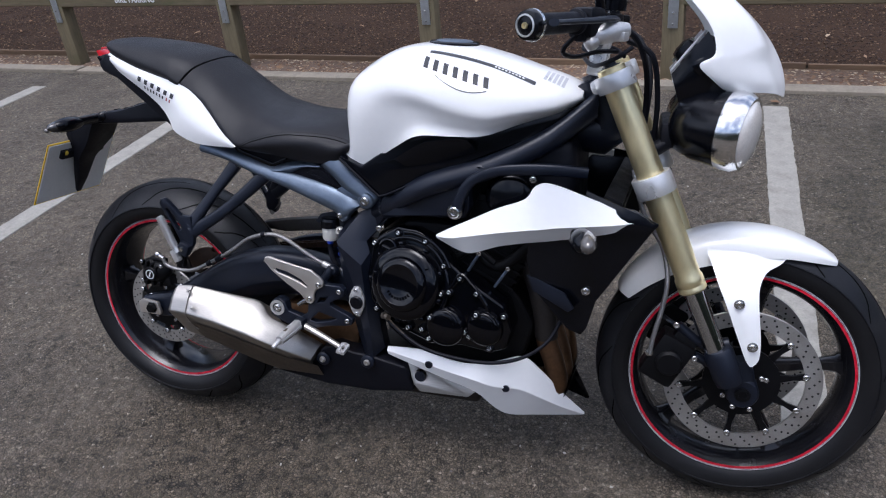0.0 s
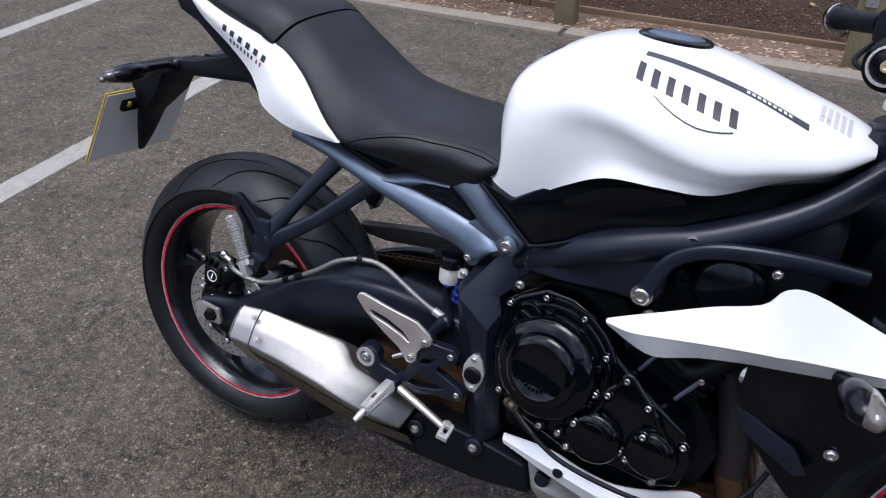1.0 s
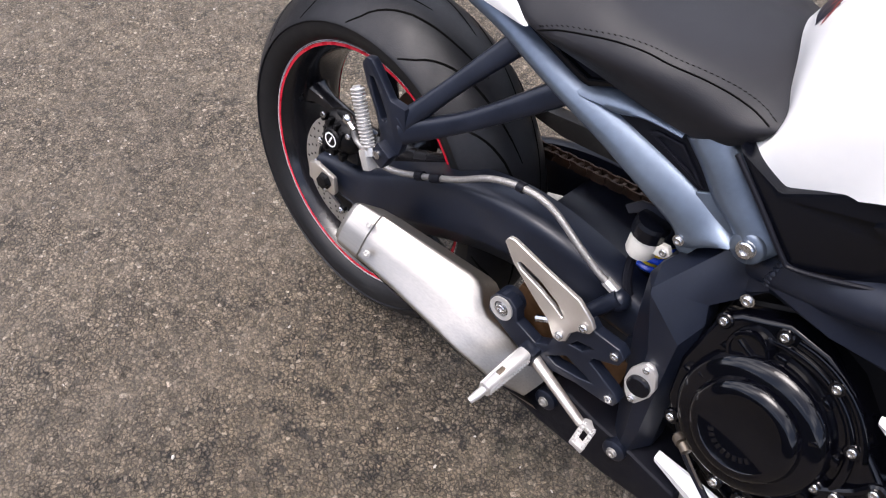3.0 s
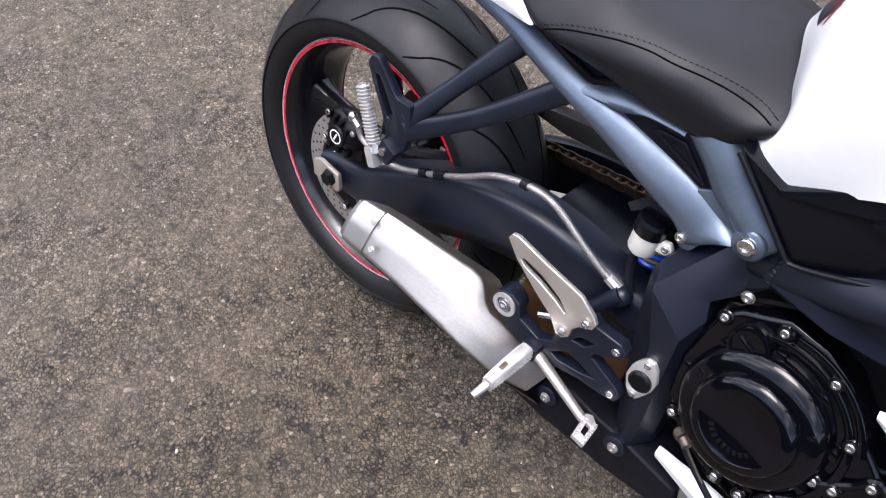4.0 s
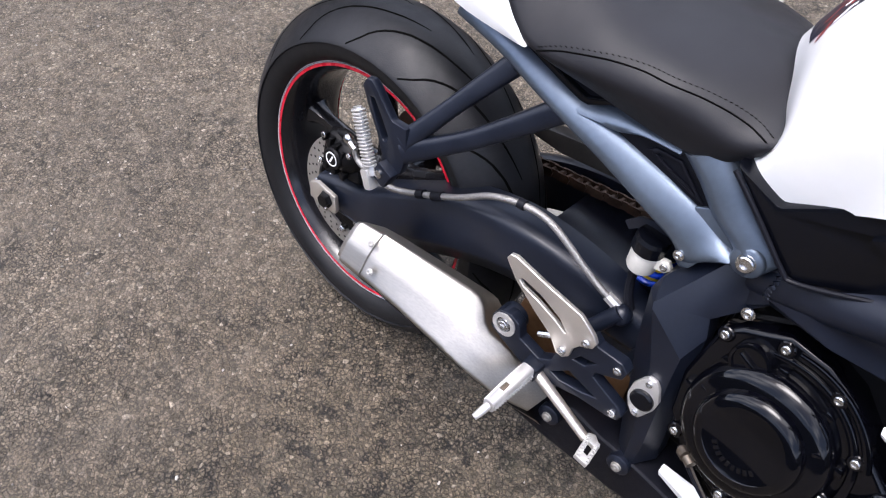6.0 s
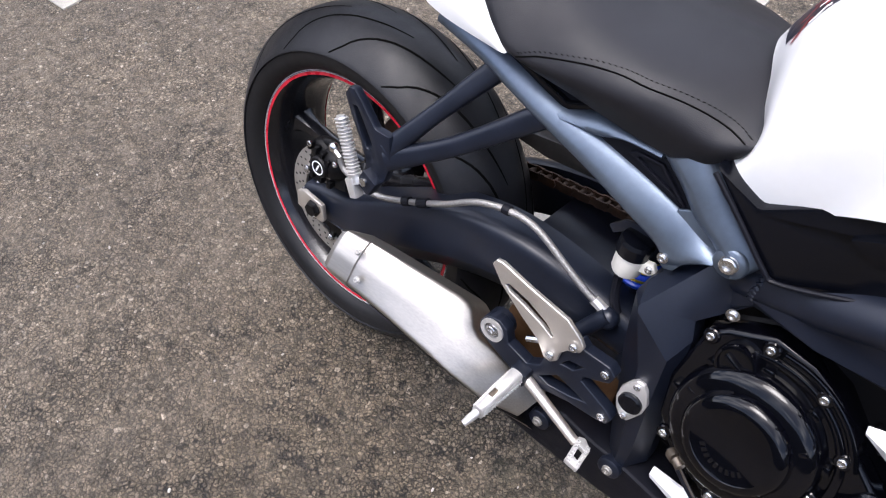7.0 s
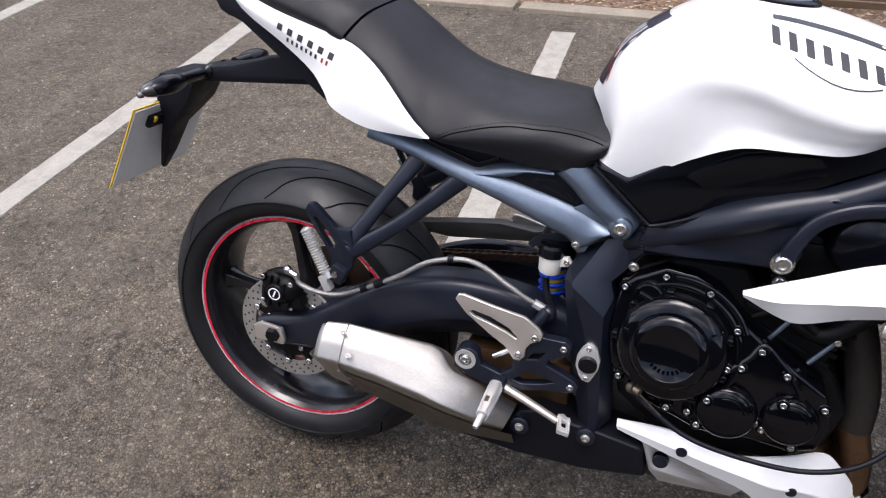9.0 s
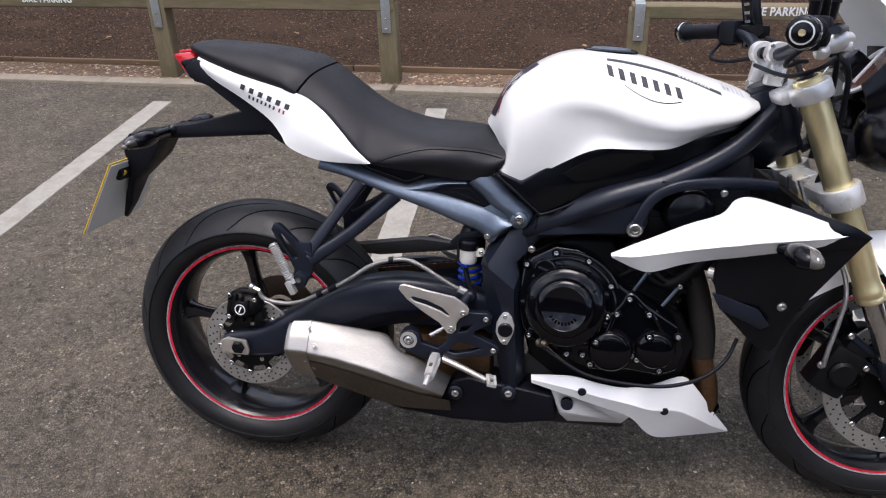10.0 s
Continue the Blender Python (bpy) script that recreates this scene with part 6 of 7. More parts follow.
# ---- tank ----
half_tank = [
    [(0.556, -0.122, 0.733), (0.570, -0.116, 0.752), (0.575, -0.108, 0.764), (0.562, -0.090, 0.785), (0.548, -0.060, 0.802), (0.534, -0.030, 0.815), (0.528, 0, 0.820)],
    [(0.577, -0.129, 0.721), (0.580, -0.136, 0.755), (0.580, -0.137, 0.788), (0.573, -0.126, 0.822), (0.563, -0.100, 0.845), (0.551, -0.055, 0.858), (0.547, 0, 0.862)],
    [(0.603, -0.131, 0.708), (0.603, -0.146, 0.760), (0.601, -0.156, 0.820), (0.597, -0.150, 0.866), (0.588, -0.125, 0.892), (0.580, -0.068, 0.906), (0.576, 0, 0.908)],
    [(0.647, -0.144, 0.738), (0.649, -0.157, 0.782), (0.650, -0.169, 0.836), (0.650, -0.170, 0.882), (0.646, -0.146, 0.920), (0.641, -0.080, 0.944), (0.636, 0, 0.948)],
    [(0.695, -0.158, 0.769), (0.700, -0.164, 0.802), (0.700, -0.173, 0.848), (0.700, -0.182, 0.890), (0.700, -0.160, 0.930), (0.695, -0.090, 0.961), (0.692, 0, 0.967)],
    [(0.751, -0.177, 0.797), (0.753, -0.172, 0.820), (0.755, -0.178, 0.850), (0.755, -0.189, 0.884), (0.755, -0.164, 0.932), (0.755, -0.100, 0.961), (0.755, 0, 0.970)],
    [(0.820, -0.172, 0.798), (0.820, -0.171, 0.814), (0.820, -0.180, 0.833), (0.820, -0.191, 0.864), (0.820, -0.170, 0.916), (0.820, -0.105, 0.950), (0.820, 0, 0.964)],
    [(0.886, -0.163, 0.800), (0.888, -0.168, 0.812), (0.890, -0.178, 0.826), (0.890, -0.188, 0.848), (0.890, -0.170, 0.898), (0.890, -0.105, 0.932), (0.890, 0, 0.946)],
    [(0.952, -0.122, 0.820), (0.953, -0.136, 0.826), (0.955, -0.152, 0.836), (0.955, -0.165, 0.851), (0.955, -0.150, 0.885), (0.955, -0.095, 0.911), (0.955, 0, 0.925)],
    [(1.022, -0.065, 0.837), (1.021, -0.086, 0.839), (1.020, -0.110, 0.846), (1.020, -0.124, 0.856), (1.020, -0.112, 0.875), (1.020, -0.070, 0.892), (1.020, 0, 0.904)],
    [(1.064, -0.028, 0.860), (1.063, -0.040, 0.860), (1.062, -0.058, 0.862), (1.062, -0.066, 0.866), (1.062, -0.058, 0.873), (1.062, -0.030, 0.881), (1.062, 0, 0.884)]]
full_tank = [c + [(x, -y, z) for x, y, z in c[-2::-1]] for c in half_tank]
tank_grid = smooth_grid(full_tank, 5, 5)
tank_bm = strip(tank_grid)
bottom = strip([[r[0], r[-1]] for r in tank_grid])
front_cap = bmesh.new()
front_cap.faces.new([front_cap.verts.new(p) for p in tank_grid[-1]])
tank_bm.normal_update()
tank_tree = BVHTree.FromBMesh(tank_bm)
tank = part("fuel_tank", join(tank_bm, bottom, front_cap), WHITE, bike, "sculpted pearl white fuel tank", sharp=42)


def decal(name, cells, tree, way, mat, parent, label="", lift=0.0007):
    """Thin vinyl pieces laid on a curved panel: each cell is a quad of start points, projected along `way`."""
    bms = []
    d = Vector(way).normalized()
    for quad in cells:
        a, b, c, e = (Vector(p) for p in quad)
        n, m = 6, 3
        rows = []
        for i in range(n + 1):
            r = []
            for j in range(m + 1):
                p = a.lerp(b, i / n).lerp(e.lerp(c, i / n), j / m)
                hit = tree.ray_cast(p - d * 0.3, d)
                if hit[0]:
                    r.append(hit[0] + (hit[1] if hit[1].dot(d) < 0 else -hit[1]) * lift)
            if len(r) == m + 1:
                rows.append(r)
        if len(rows) > 1:
            bms.append(strip(rows))
    return part(name, join(*bms), mat, parent, label)


# tank badge: plain dark bars with a swash underneath
A, B = Vector((0.756, -0.30, 0.951)), Vector((0.902, -0.30, 0.908))
run = (B - A) / 7
drop = Vector((0.004, 0, -0.0185))
shapes = []
for k in range(7):
    p = A + run * k
    for q, w in ((0.14, 0.48),):
        shapes.append([p + run * q, p + run * (q + w), p + run * (q + w) + drop, p + run * q + drop])
for k in range(7):
    f0, f1 = k / 7, (k + 1) / 7
    g = lambda f: A + (B - A) * (0.2 + 0.72 * f) + drop * (0.95 + 1.05 * math.sin(math.pi * (0.12 + 0.8 * f)))
    shapes.append([g(f0), g(f1), g(f1) + drop * 0.10, g(f0) + drop * 0.10])
for shape in shapes:
    decal("badge_bar", [shape], tank_tree, (0, 1, 0), DECAL, tank, "dark plain badge bar")
TA, TB = Vector((0.760, -0.106, 1.1)), Vector((0.976, -0.104, 1.1))
wid = Vector((0.001, -0.013, 0))
decal("tank_strip", [[TA.lerp(TB, k / 8), TA.lerp(TB, (k + 1) / 8), TA.lerp(TB, (k + 1) / 8) + wid, TA.lerp(TB, k / 8) + wid] for k in range(8)], tank_tree, (0, 0, -1), DECAL, tank, "dark grey protective strip")
decal("strip_marks", [[TA.lerp(TB, 0.62 + 0.032 * k) + wid * 0.3, TA.lerp(TB, 0.64 + 0.032 * k) + wid * 0.3, TA.lerp(TB, 0.64 + 0.032 * k) + wid * 0.72, TA.lerp(TB, 0.62 + 0.032 * k) + wid * 0.72] for k in range(9)], tank_tree, (0, 0, -1), PLATEBACK, tank, "small pale bars", 0.0012)
# dark patterned pad along the tank's back
pad = []
for k in range(7):
    f0, f1 = k / 7, (k + 1) / 7
    z0, z1 = 0.838 + 0.105 * f0, 0.838 + 0.105 * f1
    w0, w1 = 0.066 + 0.022 * math.sin(math.pi * f0), 0.066 + 0.022 * math.sin(math.pi * f1)
    for q in range(8):
        u0, u1 = q / 4 - 1, (q + 1) / 4 - 1
        pad.append([(0.40, w0 * u0, z0), (0.40, w1 * u0, z1), (0.40, w1 * u1, z1), (0.40, w0 * u1, z0)])
decal("tank_pad", pad, tank_tree, (1, 0, 0), DECALB, tank, "dark printed tank pad")
decal("pad_stripes", [[(0.40, -0.085 + 0.02 * k, 0.85 + 0.012 * k), (0.40, -0.081 + 0.02 * k, 0.845 + 0.012 * k), (0.40, -0.064 + 0.02 * k, 0.91), (0.40, -0.068 + 0.02 * k, 0.91)] for k in range(4)], tank_tree, (1, 0, 0), DECALR, tank, "red stripes", 0.0012)
decal("pad_stripes", [[(0.40, -0.088 + 0.02 * k, 0.87 + 0.01 * k), (0.40, -0.083 + 0.02 * k, 0.87 + 0.01 * k), (0.40, -0.075 + 0.02 * k, 0.925), (0.40, -0.081 + 0.02 * k, 0.925)] for k in range(4)], tank_tree, (1, 0, 0), SIGNW, tank, "white stripes", 0.0013)
cap = part("filler_cap", lathe([(0.0, -0.004), (0.041, -0.004), (0.041, 0.004), (0.036, 0.007), (0.0, 0.009)], (0.775, 0, 0.967), (0.06, 0, 1), 36), GREY, tank, "round grey metal filler cap")
part("filler_ring", lathe([(0.0415, -0.004), (0.054, -0.004), (0.054, 0.002), (0.050, 0.005), (0.0415, 0.005)], (0.775, 0, 0.967), (0.06, 0, 1), 40, closed=True), SMOOTH, tank, "black ring round the filler cap")
decal("tank_sticker", [[(0.985 + 0.009 * k, -0.10, 1.1), (0.991 + 0.009 * k, -0.10, 1.1), (0.991 + 0.009 * k, -0.045, 1.1), (0.985 + 0.009 * k, -0.045, 1.1)] for k in range(5)], tank_tree, (0, 0.1, -1), PALE, tank, "faint grey sticker bars")

# ---- seat ----


def saddle(cols, name, label, mat=VINYL, n=5):
    full = [c + [(x, -y, z) for x, y, z in c[-2::-1]] for c in cols]
    g = smooth_grid(full, n, 5)
    caps = bmesh.new()
    for r in (g[0], g[-1]):
        caps.faces.new([caps.verts.new(p) for p in r])
    return part(name, join(strip(g), strip([[r[0], r[-1]] for r in g]), caps), mat, bike, label, sharp=50)


pillion = saddle([
    [(-0.088, -0.048, 0.946), (-0.108, -0.046, 0.958), (-0.117, -0.030, 0.968), (-0.119, 0, 0.971)],
    [(-0.070, -0.086, 0.946), (-0.074, -0.089, 0.964), (-0.076, -0.060, 0.976), (-0.078, 0, 0.979)],
    [(0.0, -0.104, 0.919), (0.0, -0.108, 0.942), (0.0, -0.075, 0.966), (0.0, 0, 0.976)],
    [(0.070, -0.115, 0.900), (0.070, -0.120, 0.922), (0.076, -0.086, 0.955), (0.082, 0, 0.968)],
    [(0.110, -0.120, 0.890), (0.113, -0.125, 0.908), (0.126, -0.092, 0.943), (0.138, 0, 0.958)],
    [(0.146, -0.123, 0.878), (0.150, -0.126, 0.888), (0.174, -0.092, 0.920), (0.196, 0, 0.935)]], "pillion_seat", "matt black vinyl pillion seat")
part("seat_strap", strip(smooth_grid([[(x, y, z) for x, y, z in c + [(a, -b, d) for a, b, d in c[-2::-1]]] for c in (
    [(0.122, -0.1265, 0.889), (0.124, -0.1275, 0.905), (0.140, -0.093, 0.9395), (0.156, 0, 0.9555)],
    [(0.134, -0.1275, 0.884), (0.138, -0.1285, 0.897), (0.158, -0.0945, 0.931), (0.178, 0, 0.948)],
    [(0.146, -0.1265, 0.879), (0.151, -0.1275, 0.889), (0.175, -0.0935, 0.9205), (0.197, 0, 0.936)])], 3, 5)), VINYL, pillion, "stitched black seat band")
rider = saddle([
    [(0.150, -0.1235, 0.876), (0.155, -0.1255, 0.887), (0.178, -0.0915, 0.918), (0.200, 0, 0.934)],
    [(0.212, -0.132, 0.834), (0.216, -0.134, 0.852), (0.232, -0.090, 0.884), (0.246, 0, 0.899)],
    [(0.266, -0.150, 0.778), (0.270, -0.153, 0.800), (0.280, -0.100, 0.846), (0.288, 0, 0.866)],
    [(0.309, -0.153, 0.748), (0.313, -0.160, 0.762), (0.324, -0.110, 0.820), (0.328, 0, 0.843)],
    [(0.396, -0.147, 0.734), (0.397, -0.162, 0.764), (0.394, -0.122, 0.803), (0.390, 0, 0.821)],
    [(0.460, -0.141, 0.723), (0.460, -0.158, 0.767), (0.458, -0.116, 0.799), (0.455, 0, 0.815)],
    [(0.507, -0.137, 0.719), (0.503, -0.146, 0.765), (0.505, -0.100, 0.796), (0.505, 0, 0.812)],
    [(0.540, -0.131, 0.724), (0.546, -0.138, 0.757), (0.540, -0.084, 0.792), (0.530, 0, 0.809)],
    [(0.570, -0.128, 0.747), (0.577, -0.126, 0.770), (0.557, -0.058, 0.797), (0.537, 0, 0.812)]], "rider_seat", "matt black vinyl rider seat with stitched side panels")
seat_bm = bmesh.new()
seat_bm.from_mesh(rider.data)
bmesh.ops.transform(seat_bm, matrix=BIKE.inverted(), verts=seat_bm.verts)
seat_tree = BVHTree.FromBMesh(seat_bm)
seam = [Vector((x, 0, z)) for x, z in ((0.322, 0.753), (0.345, 0.763), (0.376, 0.772), (0.407, 0.779), (0.438, 0.782), (0.464, 0.781), (0.492, 0.779), (0.520, 0.775), (0.546, 0.769), (0.569, 0.764))]
for s in (1, -1):
    def on_seat(p, lift):
        hit = seat_tree.ray_cast(Vector((p.x, -0.4 * s, p.z)), Vector((0, s, 0)))
        return hit[0] - Vector((0, s, 0)) * lift if hit[0] else None

    line = [q for q in (on_seat(p, 0.0002) for p in spline(seam, 5)) if q]
    part("seat_piping", tube(line, 0.0010, 6, 1), GROOVEDARK, rider, "stitched seam")
    stitches = []
    for p in spline(seam, 5):
        a, b = on_seat(p + Vector((0, 0, 0.0052)), 0.0002), on_seat(p + Vector((0.0028, 0, 0.0050)), 0.0002)
        if a and b:
            stitches.append(tube([a, b], 0.00055, 5, 1))
    part("stitches", join(*stitches), GROOVEDARK, rider, "row of dark stitches")["kind"] = "stuff"
    # ---- tail ----
    tail_cols = [
        [(-0.074, -0.087, 0.948), (-0.074, -0.093, 0.936), (-0.066, -0.090, 0.920)],
        [(-0.025, -0.100, 0.931), (-0.030, -0.107, 0.916), (-0.030, -0.101, 0.898)],
        [(0.043, -0.112, 0.910), (0.036, -0.120, 0.890), (0.030, -0.110, 0.864)],
        [(0.111, -0.122, 0.892), (0.100, -0.130, 0.864), (0.084, -0.120, 0.828)],
        [(0.165, -0.129, 0.877), (0.142, -0.139, 0.842), (0.112, -0.130, 0.798)],
        [(0.203, -0.136, 0.852), (0.170, -0.149, 0.818), (0.128, -0.138, 0.776)],
        [(0.235, -0.146, 0.822), (0.206, -0.157, 0.795), (0.166, -0.145, 0.759)],
        [(0.268, -0.155, 0.789), (0.246, -0.162, 0.774), (0.212, -0.152, 0.750)],
        [(0.308, -0.164, 0.751), (0.304, -0.164, 0.7505), (0.298, -0.162, 0.749)]]
    tb = shell([[(x, y * s, z) for x, y, z in c] for c in tail_cols], 0.004, 4, 4)
    tb.normal_update()
    tail_tree = BVHTree.FromBMesh(tb)
    tp = part("tail_panel", tb, WHITE, bike, "white tail side panel", sharp=36)
    cells = []
    a0, a1, dn = Vector((0.030, -0.4 * s, 0.898)), Vector((0.148, -0.4 * s, 0.855)), Vector((-0.005, 0, -0.012))
    for k in range(6):
        p, w = a0.lerp(a1, k / 6), (a1 - a0) / 6 * 0.78
        cells.append([p, p + w * 0.62, p + w * 0.62 + dn * 0.85, p + dn * 0.85])
    decal("tail_badge", cells, tail_tree, (0, s, 0), DECAL, tp, "grey badge of plain bars")
    b0, b1 = Vector((0.045, -0.4 * s, 0.876)), Vector((0.128, -0.4 * s, 0.846))
    decal("tail_badge_small", [[b0.lerp(b1, k / 9), b0.lerp(b1, (k + 0.45) / 9), b0.lerp(b1, (k + 0.45) / 9) + dn * 0.6, b0.lerp(b1, k / 9) + dn * 0.6] for k in range(7)], tail_tree, (0, s, 0), DECAL, tp, "small grey bars")
    decal("tail_badge_red", [[b0.lerp(b1, k / 9), b0.lerp(b1, (k + 0.4) / 9), b0.lerp(b1, (k + 0.4) / 9) + dn * 0.6, b0.lerp(b1, k / 9) + dn * 0.6] for k in (7.4, 8.4)], tail_tree, (0, s, 0), DECALR, tp, "small red bars")
core = [(-0.105, 0.925), (-0.08, 0.945), (0.0, 0.928), (0.14, 0.872), (0.22, 0.815), (0.30, 0.745), (0.19, 0.745), (0.13, 0.765), (0.10, 0.776), (0.014, 0.838), (-0.055, 0.888), (-0.095, 0.905)]
part("tail_core", slab(core, lambda x, z: -0.094 - 0.12 * max(0, x), lambda x, z: 0.094 + 0.12 * max(0, x), 0.006), PLASTIC, bike, "black plastic under-tail")
lamp = part("tail_lamp", slab([(-0.150, 0.951), (-0.108, 0.955), (-0.088, 0.944), (-0.085, 0.898), (-0.106, 0.902), (-0.126, 0.914)], lambda x, z: -0.052 - 0.5 * max(0, x + 0.12), lambda x, z: 0.052 + 0.5 * max(0, x + 0.12), 0.006), REDLENS, bike, "angular red tail lamp")
part("lamp_fin", slab([(-0.142, 0.957), (-0.105, 0.962), (-0.10, 0.957), (-0.14, 0.953)], -0.04, 0.04, 0.002), REDLENS, lamp)
part("lamp_surround", slab([(-0.120, 0.938), (-0.085, 0.946), (-0.070, 0.915), (-0.055, 0.888), (-0.090, 0.896), (-0.108, 0.918)], -0.082, -0.060, 0.004), SMOOTH, bike, "dark lamp surround")
# number plate hanger
hanger = part("plate_hanger", join(
    slab([(0.09, 0.800), (0.004, 0.828), (-0.04, 0.822), (-0.126, 0.800), (-0.205, 0.790), (-0.215, 0.775), (-0.202, 0.762), (-0.12, 0.768), (0.05, 0.779), (0.10, 0.774)], -0.032, 0.032, 0.008),
    slab([(-0.19, 0.780), (-0.275, 0.776), (-0.292, 0.735), (-0.290, 0.690), (-0.318, 0.632), (-0.341, 0.570), (-0.334, 0.565), (-0.310, 0.603), (-0.284, 0.663), (-0.228, 0.717), (-0.205, 0.755)], lambda x, z: -0.007 - 0.30 * min(0.15, max(0, z - 0.58)), lambda x, z: 0.007 + 0.30 * min(0.15, max(0, z - 0.58)), 0.005),
    block((-0.297, 0, 0.684), (0.012, 0.15, 0.026), rot(28, "Y"), 0.005), tube([(-0.185, -0.12, 0.780), (-0.185, 0.12, 0.780)], 0.010, 10, 2)), PLASTIC, bike, "black plastic number plate hanger")
pt, pb_ = Vector((-0.294, 0, 0.710)), Vector((-0.365, 0, 0.560))
tilt = Matrix(((0.0, 0.469, 0.883, 0), (1, 0, 0, 0), (0, 0.883, -0.469, 0), (0, 0, 0, 1)))
plate_bm = box(-0.1145, 0.1145, -0.089, 0.089, -0.0012, 0.0012, 0.0)
bmesh.ops.transform(plate_bm, matrix=Matrix.Translation((pt + pb_) / 2 + Vector((0, 0, 0))) @ tilt, verts=plate_bm.verts)
nplate = part("number_plate", plate_bm, PLATEBACK, bike, "number plate, grey on its back")
face_bm = box(-0.1185, 0.1185, -0.0935, 0.0935, -0.0032, -0.0014, 0.0)
bmesh.ops.transform(face_bm, matrix=Matrix.Translation((pt + pb_) / 2) @ tilt, verts=face_bm.verts)
part("plate_face", face_bm, PLATEYEL, nplate, "yellow plate face")
bars = []
for k in range(3):
    for q in (-1, 1):
        bb = box(-0.075 + 0.055 * k, -0.038 + 0.055 * k, 0.012 if q > 0 else -0.068, 0.068 if q > 0 else -0.012, -0.0036, -0.0030, 0)
        bmesh.ops.transform(bb, matrix=Matrix.Translation((pt + pb_) / 2) @ tilt, verts=bb.verts)
        bars.append(bb)
for q in (-1, 1):
    part("plate_screw", lathe([(0.0, 0.0), (0.007, 0.0), (0.006, 0.003), (0.0, 0.004)], (-0.291, 0.062 * q, 0.688), (0.88, 0, -0.47), 12), YELLOW, nplate, "yellow plastic plate screw")
part("plate_bars", join(*bars), DECAL, nplate, "plain dark bars")
for s in (1, -1):
    ir = part("rear_indicator", join(tube([(-0.180, -0.02 * s, 0.784), (-0.180, -0.075 * s, 0.784), (-0.184, -0.120 * s, 0.781)], [0.012, 0.010, 0.013], 12, 3), ball((-0.190, -0.135 * s, 0.779), (0.050, 0.100, 0.036), rot(-14, "Y"))), SMOOTH, bike, "smoked black rear indicator")
    part("indicator_lens", ball((-0.196, -0.146 * s, 0.777), (0.046, 0.098, 0.032), rot(-14, "Y")), SMOKE, ir, "smoked lens")
    part("indicator_tip", ball((-0.201, -0.192 * s, 0.772), (0.014, 0.014, 0.012)), CLEAR, ir, "pale lens tip")

# ---- front end, turned with the bars ----
UP = Vector((-math.sin(RAKE), 0, math.cos(RAKE)))


def on_fork(z, off, y):
    """A point beside the steering axis: height z along it, offset ahead, and side."""
    return Vector((1.505 - math.tan(RAKE) * z, y, z)) + Vector((math.cos(RAKE), 0, math.sin(RAKE))) * off


